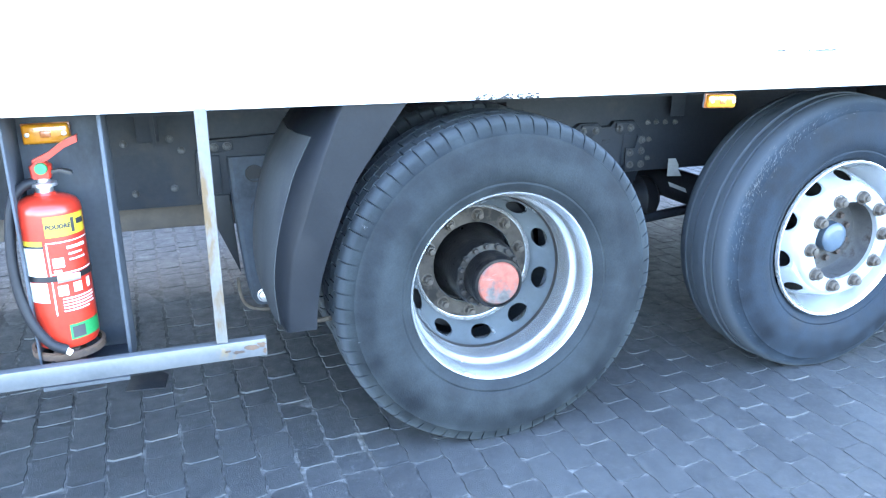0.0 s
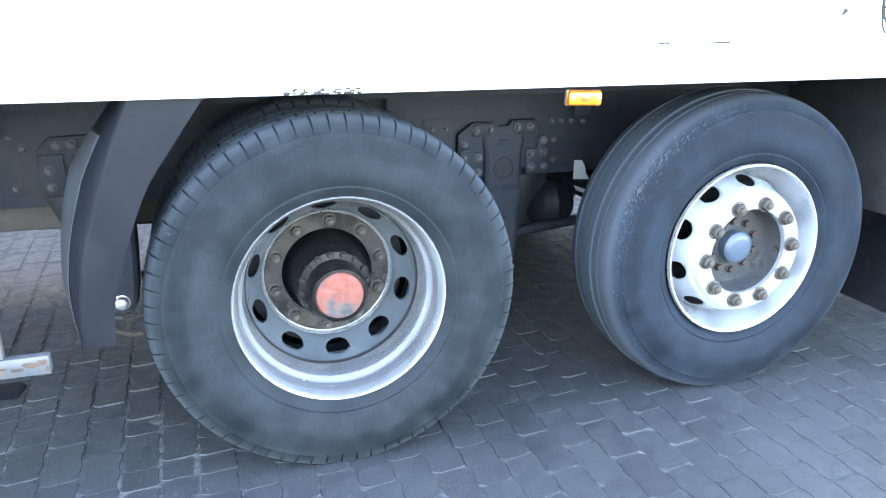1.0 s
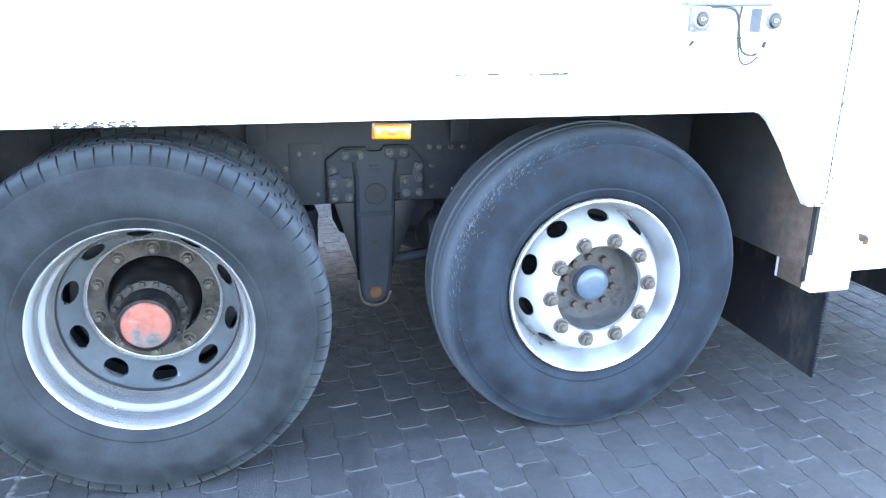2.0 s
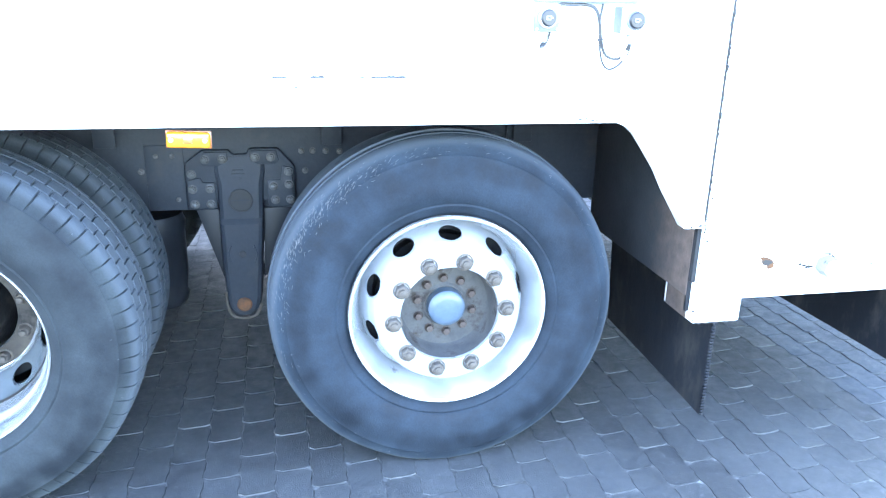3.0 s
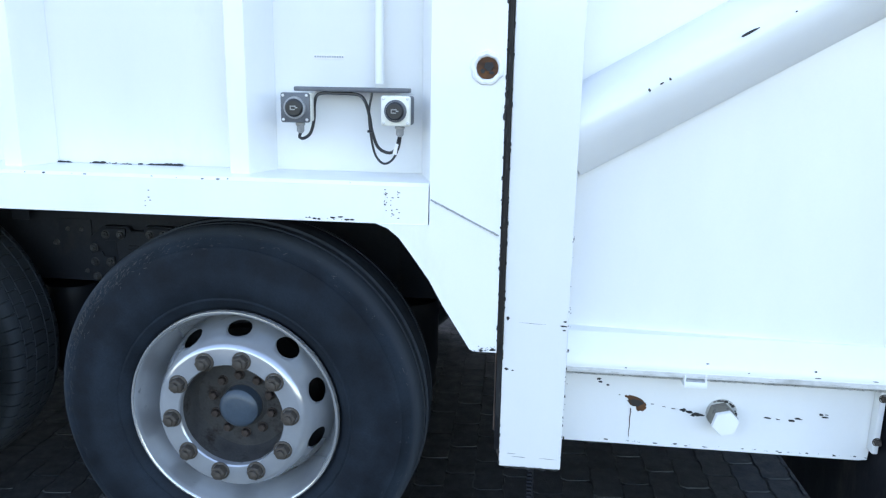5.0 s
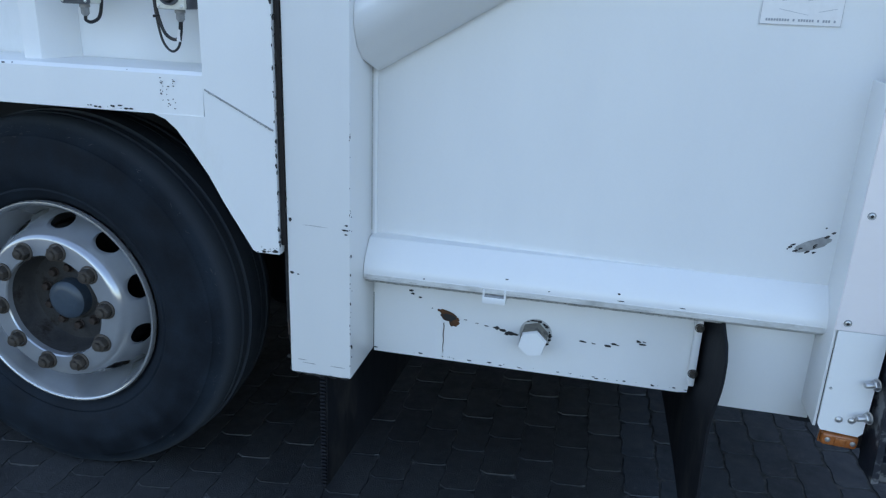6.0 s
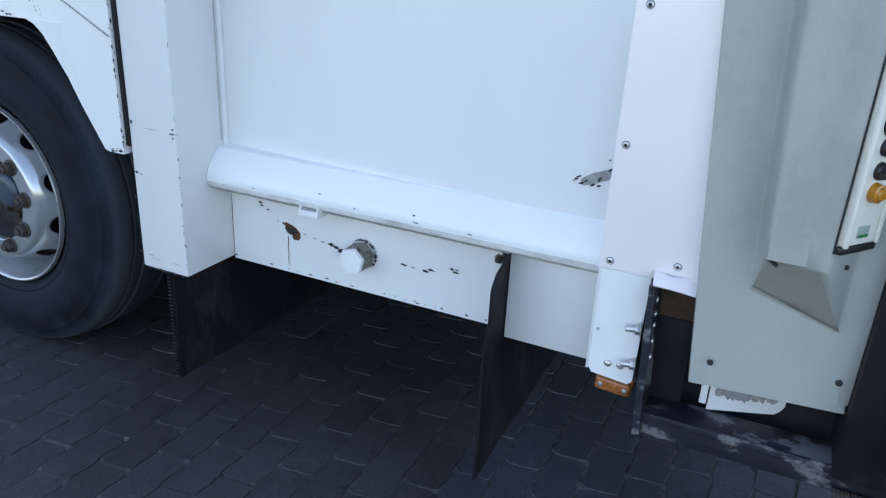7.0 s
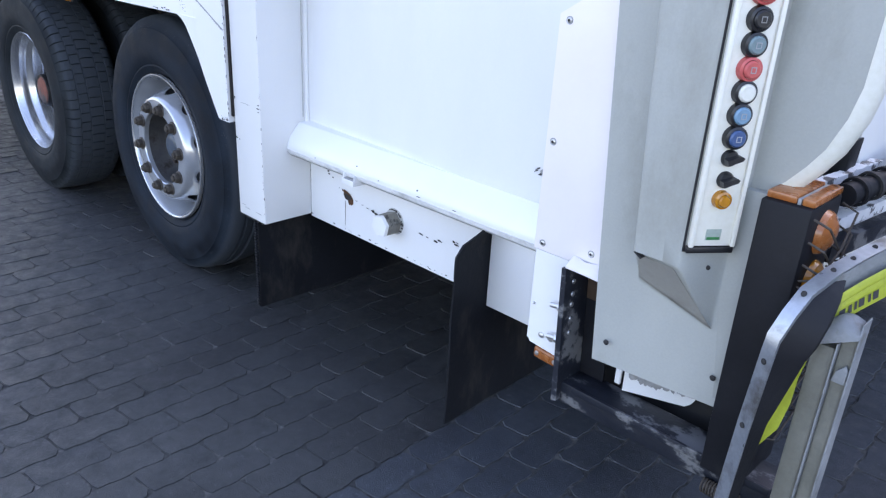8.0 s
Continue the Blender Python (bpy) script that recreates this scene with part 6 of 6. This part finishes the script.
for x, z, w, h in ((2.345, 0.648, 0.018, 0.009), (2.350, 0.640, 0.014, 0.007), (2.370, 0.632, 0.013, 0.006), (2.402, 0.606, 0.006, 0.004), (2.49, 0.585, 0.014, 0.003), (2.52, 0.580, 0.012, 0.003), (2.545, 0.576, 0.014, 0.004), (2.572, 0.574, 0.024, 0.013), (2.588, 0.570, 0.022, 0.010), (2.610, 0.564, 0.040, 0.013), (2.598, 0.560, 0.020, 0.007), (2.79, 0.567, 0.03, 0.005), (2.815, 0.565, 0.014, 0.004), (2.850, 0.563, 0.022, 0.008), (2.866, 0.570, 0.026, 0.007), (2.922, 0.586, 0.014, 0.008), (2.932, 0.579, 0.022, 0.007), (2.935, 0.586, 0.012, 0.004)):
    blot(mk, (x, 0.1824, z), (1, 0, -0.1), (0.2, 0, 1), w, h, 12, 0.5)
tagged(part("paint_wear", mk, CHIP, truck), kind="stuff")
mk = bmesh.new()
for x, y, z, w, h in ((2.60, 0.094, 0.742, 0.010, 0.004), (2.858, 0.093, 0.738, 0.008, 0.006), (2.865, 0.091, 0.722, 0.020, 0.003), (3.00, 0.091, 0.722, 0.016, 0.003), (2.40, 0.091, 0.72, 0.006, 0.004), (2.70, 0.091, 0.725, 0.006, 0.003)):
    blot(mk, (x, y, z), (1, 0, 0), (0, 0.35, 0.9), w, h, 9, 0.4)
tagged(part("paint_wear", mk, CHIP, truck), kind="stuff")
mk = bmesh.new()
blot(mk, (3.256, HULL - 0.0012, 0.885), (0.90, 0, 0.42), (-0.42, 0, 0.9), 0.088, 0.027, 18, 0.22)
part("gash", mk, SCUFF, truck, "grey scraped gash")
mk = bmesh.new()
for x, z, w, h in ((3.21, 0.875, 0.012, 0.006), (3.222, 0.868, 0.016, 0.006), (3.28, 0.905, 0.02, 0.007), (3.292, 0.915, 0.012, 0.006), (3.275, 0.925, 0.006, 0.005), (3.205, 0.87, 0.005, 0.004)):
    blot(mk, (x, HULL - 0.0012, z), (0.9, 0, 0.42), (-0.42, 0, 0.9), w, h, 10, 0.4)
tagged(part("paint_wear", mk, CHIP, truck), kind="stuff")
tagged(part("edge_wear", chips((2.0735, FACE - 0.002, 0.79), (2.0735, FACE - 0.002, 1.75), (0, -1, 0), 90, 0.011, -0.010), CHIP, truck), kind="stuff")
tagged(part("edge_wear", chips((2.0895, 0.0, 0.48), (2.0895, 0.0, 1.75), (0, -1, 0), 150, 0.009, 0.009), CHIP, truck), kind="stuff")
tagged(part("edge_wear", chips((2.2435, 0.0, 0.48), (2.2435, 0.0, 1.1), (0, -1, 0), 30, 0.007, -0.006), CHIP, truck), kind="stuff")
tagged(part("edge_wear", chips((2.10, 0.0, 0.472), (2.24, 0.0, 0.472), (0, -1, 0), 60, 0.008, -0.004), CHIP, truck), kind="stuff")
tagged(part("edge_wear", chips((2.25, 0.184, 0.474), (3.05, 0.184, 0.474), (0, -1, 0), 38, 0.007, -0.004), CHIP, truck), kind="stuff")
for x0, x1, n in ((0.855, 0.905, 12), (0.965, 1.045, 20), (1.058, 1.085, 5), (1.105, 1.150, 8), (1.150, 1.215, 22)):
    tagged(part("edge_wear", chips((x0, BACK - 0.004, 1.1915), (x1, BACK - 0.004, 1.1925), (0, -0.8, 0.6), n, 0.016, -0.007), CHIP, truck), kind="stuff")
tagged(part("edge_wear", chips((-0.17, FACE, 1.0895), (0.02, FACE, 1.0895), (0, -1, 0), 120, 0.010, 0.012), CHIP, truck), kind="stuff")
tagged(part("edge_wear", chips((1.60, FACE, 1.0935), (1.72, FACE, 1.0935), (0, -1, 0), 18, 0.009, 0.007), CHIP, truck), kind="stuff")
tagged(part("edge_wear", chips((2.02, FACE - 0.002, 0.781), (2.07, FACE - 0.002, 0.785), (0, -1, 0), 14, 0.010, 0.012), CHIP, truck), kind="stuff")
tagged(part("seam_wear", chips((1.915, FACE - 0.004, 1.146), (2.066, FACE - 0.004, 1.071), (0, -1, 0), 50, 0.006, 0.003), SCUFF, truck), kind="stuff")
tagged(part("edge_wear", chips((-0.5, FACE + 0.006, 1.182), (1.86, FACE + 0.006, 1.182), (0, -1, 0.3), 16, 0.007, -0.004), CHIP, truck), kind="stuff")
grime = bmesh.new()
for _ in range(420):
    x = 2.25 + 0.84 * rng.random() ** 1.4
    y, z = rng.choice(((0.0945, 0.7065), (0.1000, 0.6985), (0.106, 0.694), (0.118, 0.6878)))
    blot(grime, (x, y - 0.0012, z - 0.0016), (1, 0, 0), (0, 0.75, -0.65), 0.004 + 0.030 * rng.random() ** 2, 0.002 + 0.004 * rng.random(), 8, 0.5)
tagged(part("ridge_grime", grime, GRIME_AND_SHADE, truck, "grey grime under the pressed ridge"), kind="stuff")
speck = bmesh.new()
for _ in range(70):
    blot(speck, (2.25 + 0.8 * rng.random(), 0.1000 - 0.0015, 0.6985 - 0.002), (1, 0, 0), (0, 0.75, -0.65), 0.002 + 0.007 * rng.random() ** 2, 0.002 + 0.002 * rng.random(), 7, 0.5)
for _ in range(26):
    a = rng.uniform(-0.6, 2.2)
    blot(speck, (2.668 + 0.039 * math.cos(a), 0.1822, 0.568 + 0.039 * math.sin(a)), (1, 0, 0), (0, 0, 1), 0.004 + 0.012 * rng.random(), 0.004 + 0.006 * rng.random(), 8, 0.5)
for _ in range(8):
    blot(speck, (3.238 + rng.uniform(-0.025, 0.03), HULL - 0.0016, 0.874 + rng.uniform(-0.008, 0.012)), (0.9, 0, 0.42), (-0.42, 0, 0.9), 0.004 + 0.014 * rng.random(), 0.003 + 0.006 * rng.random(), 8, 0.5)
tagged(part("paint_wear", speck, CHIP, truck), kind="stuff")
mk = bmesh.new()
for _ in range(34):
    blot(mk, (rng.choice((1.20, 1.21, 1.80, 1.815, 1.83)) + rng.uniform(-0.004, 0.004), FACE - 0.0012 + 0.002, rng.uniform(1.10, 1.17)), (1, 0, 0), (0, 0, 1), 0.006 * rng.random() + 0.002, 0.003, 7)
tagged(part("speckle_wear", mk, CHIP, truck), kind="stuff")
mk = bmesh.new()
for x, z, w, h in ((2.232, 0.852, 0.020, 0.006), (2.236, 0.864, 0.012, 0.006), (2.235, 0.842, 0.012, 0.004), (2.099, 0.865, 0.010, 0.012), (2.10, 0.735, 0.012, 0.010), (2.115, 0.732, 0.008, 0.004), (2.16, 0.855, 0.08, 0.0012), (2.14, 0.50, 0.045, 0.0015), (2.21, 0.50, 0.05, 0.0015), (2.12, 0.508, 0.03, 0.0014)):
    blot(mk, (x, -0.0012, z), (1, 0, -0.03), (0, 0, 1), w, h, 11, 0.5)
tagged(part("scratch_wear", mk, CHIP, truck), kind="stuff")
mk = bmesh.new()
for d, w, h in ((0.37, 0.055, 0.007), (0.13, 0.006, 0.012), (0.16, 0.012, 0.005), (0.18, 0.006, 0.010), (0.47, 0.006, 0.004)):
    c = Vector((2.2875, HULL - 0.1232, 1.335)) + arm_dir * d + arm_up * (0.012 if d != 0.37 else 0.02)
    blot(mk, c, arm_dir, arm_up, w, h, 11, 0.4)
tagged(part("scratch_wear", mk, CHIP, truck), kind="stuff")

# ---- fire extinguisher ----
EX, EY, EZ = -1.243, 0.105, 0.503
ext = part("fire_extinguisher", lathe(((0.0, 0.0), (0.060, 0.0), (0.070, 0.006), (0.074, 0.016), (0.0745, 0.025), (0.0745, 0.347), (0.0725, 0.360), (0.066, 0.371), (0.048, 0.380), (0.026, 0.385), (0.022, 0.392), (0.0, 0.392)), 56), RED, None, "", place=pose(EX, EY, EZ, 90))
tagged(ext, "red powder fire extinguisher strapped in a steel channel", "fire extinguisher")
up = Matrix.Rotation(radians(-90), 4, "X")


def wrap(name, a0, a1, z0, z1, material, label="", lift=0.0009):
    """A printed patch round the bottle, angles from the front."""
    bm = bmesh.new()
    z0, z1 = (z + (0.016 if z1 < 0.0555 else 0.046) for z in (z0, z1))
    n = max(4, int((a1 - a0) / 5))
    cols = []
    for i in range(n + 1):
        a = radians(a0 + (a1 - a0) * i / n)
        r = 0.0745 + lift
        cols.append([bm.verts.new((r * math.sin(a), -r * math.cos(a), z)) for z in (z0, z1)])
    for p, q in zip(cols, cols[1:]):
        bm.faces.new((p[0], q[0], q[1], p[1]))
    return part(name, bm, material, ext, label, place=up)


wrap("label", -2, 82, 0.248, 0.298, YELLOW, "yellow printed label")
wrap("label", -62, -10, 0.228, 0.240, YELLOW, "yellow strip")
wrap("label", -60, -10, 0.150, 0.222, PRINT_WHITE, "white label")
wrap("label", -64, -8, 0.222, 0.228, INK)
wrap("label", -60, -12, 0.085, 0.135, PRINT_WHITE, "white label")
wrap("label", -4, 86, 0.155, 0.158, PRINT_WHITE)
wrap("label", -4, 86, 0.233, 0.2355, PRINT_WHITE)
wrap("label", -4, -2, 0.05, 0.2355, PRINT_WHITE)
wrap("label", 14, 86, 0.012, 0.052, GREEN, "green printed label")
wrap("label", 18, 42, 0.016, 0.046, INK, lift=0.0014)
for k, (a0, a1, z0, z1) in enumerate(((3, 22, 0.172, 0.196), (30, 70, 0.215, 0.222), (32, 60, 0.200, 0.2045), (32, 66, 0.186, 0.190), (3, 16, 0.160, 0.166), (5, 22, 0.100, 0.126), (32, 48, 0.104, 0.128), (60, 70, 0.106, 0.130), (10, 76, 0.090, 0.093), (10, 76, 0.082, 0.085), (10, 72, 0.074, 0.077), (10, 76, 0.066, 0.069), (10, 60, 0.058, 0.061))):
    wrap("print_bar", a0, a1, z0, z1, PRINT_WHITE, lift=0.0013)
for a0, a1, z0, z1 in ((44, 51, 0.254, 0.290), (56, 78, 0.270, 0.284)):
    wrap("print_bar", a0, a1, z0, z1, INK, lift=0.0014)
lettering("POUDRE", 0.0148, INK, ext, up @ Matrix.Translation((0, 0, 0.319)) @ pose(0, 0, 0, 0, 0, 21), 0.0772, bold=0.0007)
part("strap", lathe(((0.0755, 0.184), (0.077, 0.184), (0.077, 0.198), (0.0755, 0.198)), 56), BLACK_PLASTIC, ext, "black strap")
part("strap_buckle", boxed(-0.022, 0.030, -0.084, -0.077, 0.182, 0.200, bevel=0.002), STEEL, ext, "steel strap buckle", place=up @ pose(0, 0, 0, 0, 0, 22))
part("foot_ring", lathe(((0.078, -0.022), (0.086, -0.020), (0.086, -0.004), (0.078, -0.002)), 48), RUSTY_PLATE, ext, "rusty foot ring")
part("foot_block", boxed(-0.03, 0.03, -0.06, 0.06, -0.0725, -0.003, bevel=0.003), RUSTY_PLATE, ext, place=up)
part("valve", lathe(((0.0, 0.392), (0.020, 0.392), (0.020, 0.404), (0.030, 0.406), (0.030, 0.414), (0.016, 0.418), (0.014, 0.440), (0.0, 0.446)), 24), STEEL, ext, "brass-coloured valve body")
part("valve_head", loft([[(x, y, z) for x, z in ((-0.022 * k, 0.425), (0.020 * k, 0.425), (0.024 * k, 0.455), (0.0, 0.475), (-0.024 * k, 0.455))] for k, y in ((0.8, -0.016), (1.0, -0.010), (1.0, 0.012), (0.8, 0.016))]), RED, ext, "red valve head", place=up)
part("lever", loft([[(x, y, z - 0.0085), (x, y, z + 0.0085), (x, y + 0.022, z + 0.0085), (x, y + 0.022, z - 0.0085)] for x, y, z in ((-0.015, -0.012, 0.462), (0.020, -0.012, 0.478), (0.058, -0.012, 0.505), (0.088, -0.012, 0.518))]), RED, ext, "red squeeze lever", place=up)
part("carry_grip", loft([[(x, y, z - 0.004), (x, y, z + 0.004), (x, y + 0.020, z + 0.004), (x, y + 0.020, z - 0.004)] for x, y, z in ((0.005, -0.01, 0.436), (0.040, -0.01, 0.442), (0.066, -0.01, 0.434))]), BLACK_PLASTIC, ext, place=up)
part("pressure_gauge", lathe(((0.0, -0.030), (0.013, -0.030), (0.014, -0.018), (0.0, -0.016)), 20), GREEN, ext, "round green gauge", place=up @ pose(0.004, -0.004, 0.452))
part("hose", tube(spline([Vector((x, y, z)) for x, y, z in ((-0.012, -0.006, 0.418), (-0.045, -0.016, 0.408), (-0.070, -0.03, 0.37), (-0.084, -0.045, 0.27), (-0.082, -0.060, 0.17), (-0.062, -0.078, 0.09), (-0.028, -0.092, 0.035), (0.008, -0.096, 0.012))]), 0.0122, 12), BLACK, ext, "black rubber hose", place=up)
part("nozzle_tip", tube([(0.004, -0.094, 0.013), (0.016, -0.094, 0.002)], 0.008, 10), PRINT_WHITE, ext, place=up)

# ---- unseen plain wall, added beyond the truck to block sun and sky ----
tagged(part("light_block_wall", boxed(-18, 16, 5.4, 5.7, -0.02, 5.2, bevel=0.01), BLOCK_WALL, None), "unseen plain grey wall added to block sun and sky", "wall", kind="structure")

# ---- ground ----
bed = bmesh.new()
bmesh.ops.create_grid(bed, x_segments=2, y_segments=2, size=400)
bmesh.ops.translate(bed, verts=bed.verts[:], vec=(0, 0, -0.0032))
ground = tagged(part("ground", bed, SAND, None, smooth=0), "grey interlocking concrete paving with sandy joints", "ground", kind="structure")

# thin slab added for a flat dark patch on the paving
tagged(part("dark_slab", loft([[(-1.122 + k * x, 0.825 + k * y, z) for x, y in ((-0.075, -0.06), (0.06, -0.075), (0.072, 0.03), (0.045, 0.062), (-0.06, 0.055))] for k, z in ((1.0, -0.001), (1.0, 0.004), (0.94, 0.006))]), FLAP, None), "thin dark brown slab lying on grey paving", "rubber pad")

LENGTH, WIDTH = 0.2025, 0.107


def paver_outline(length, gap_l, gap_w, bend, sway):
    """Long edges step in and out, short ends run in an S."""
    half_l, half_w = length / 2 - gap_l, WIDTH / 2 - gap_w
    out = []
    steps = [(-0.45, -1), (-0.30, -1), (-0.20, 1), (-0.05, 1), (0.05, -1), (0.20, -1), (0.30, 1), (0.45, 1)]
    wave = [(0.33, 0.85), (0.14, 0.25), (-0.14, -0.25), (-0.33, -0.85)]
    for v, k in steps:
        out.append((half_w + k * bend, v * 2 * half_l))
    for u, k in wave:
        out.append((u * 2 * half_w, half_l + k * sway))
    for v, k in reversed(steps):
        out.append((-half_w + k * bend, v * 2 * half_l))
    for u, k in reversed(wave):
        out.append((u * 2 * half_w, -half_l + k * sway))
    return out


def paver_rings(outline, length, worn):
    """The flat top set in by the worn arris, and the lower edge of the arris."""
    top = [(x * (1 - 2 * worn / WIDTH), y * (1 - 2 * worn / length), 0.0) for x, y in outline]
    low = [(x, y, -0.0065) for x, y in outline]
    return top + low


KINDS = {}
for key, length, gap_l, gap_w, bend, sway, worn in (("paler", LENGTH, 0.0020, 0.0022, 0.0026, 0.0042, 0.0026), ("long", LENGTH, 0.0018, 0.0004, 0.0026, 0.0042, 0.0018), ("loose", 0.203, 0.0020, 0.0020, 0.0024, 0.0040, 0.0028), ("half", 0.1015, 0.0018, 0.0020, 0.0012, 0.0034, 0.0026)):
    rings = paver_rings(paver_outline(length, gap_l, gap_w, bend, sway), length, worn)
    n = len(rings) // 2
    sides = [tuple(range(n))] + [(k, n + k, n + (k + 1) % n, (k + 1) % n) for k in range(n)]
    me = bpy.data.meshes.new("paver")
    me.from_pydata(rings, [], sides)
    me.materials.append(PAVER_PALER if key == "paler" else PAVER)
    KINDS[key] = (rings, sides, me)

pr = random.Random(11)
fields = {True: ([], []), False: ([], [])}
near = 0


def lay(key, x, y, turn, uneven):
    """Puts one paver down: the nearest stretch as pieces of their own, the rest joined."""
    global near
    rings, sides, me = KINDS[key]
    m = pose(x, y, pr.uniform(-0.0018, 0.0012) * uneven, pr.gauss(0, 0.4) * uneven, pr.gauss(0, 0.5) * uneven, turn + pr.gauss(0, 0.4) * uneven)
    if near < 300 and -0.62 < y < 0.10 and -0.9 < x < 4.1:
        ob = new("paver", me)
        ob.parent, ob.matrix_basis = ground, m
        near += 1
        return
    verts, faces = fields[key == "paler"]
    base = len(verts)
    verts.extend([tuple(m @ Vector(p)) for p in rings])
    faces.extend([tuple(base + k for k in f) for f in sides])


# a regular half bond rearwards; ahead of the drive wheel an older, settled stretch with patched-in half stones
for i in range(-58, 62):
    settled = i <= -4
    turn = 1.5 + (min(3.0, 0.2 * (-4 - i)) if settled else 0.0)
    axis = Matrix.Rotation(radians(turn), 4, "Z")
    foot = Matrix.Rotation(radians(1.5), 4, "Z") @ Vector((0.0214 + i * (0.1085 if settled else WIDTH) - (-0.006 if settled else 0.0), 0.3, 0))
    v = -3.0 + (pr.uniform(0, 0.2) if settled else 0.0)
    if not settled:
        v = -0.097 - 0.3 + LENGTH / 2 - 13 * LENGTH + (LENGTH / 2 if i % 2 else 0.0)
    while v < 5.2:
        key = ("paler" if i >= 28 else "long") if not settled else ("half" if pr.random() < 0.42 else "loose")
        size = {"long": LENGTH, "paler": LENGTH, "loose": 0.203, "half": 0.1015}[key]
        at = foot + axis @ Vector((0, v if not settled else v + size / 2, 0))
        if -6.4 < at.x < 6.4 and -2.4 < at.y < 5.2:
            lay(key, at.x, at.y, turn, 1.5 if settled else 0.8)
        v += size
for paler, (verts, faces) in fields.items():
    field = bpy.data.meshes.new("paver_field")
    field.from_pydata(verts, [], faces)
    field.materials.append(PAVER_PALER_JOINED if paler else PAVER_JOINED)
    fo = new("paver_field", field)
    fo.parent = ground
    tagged(fo, kind="stuff")
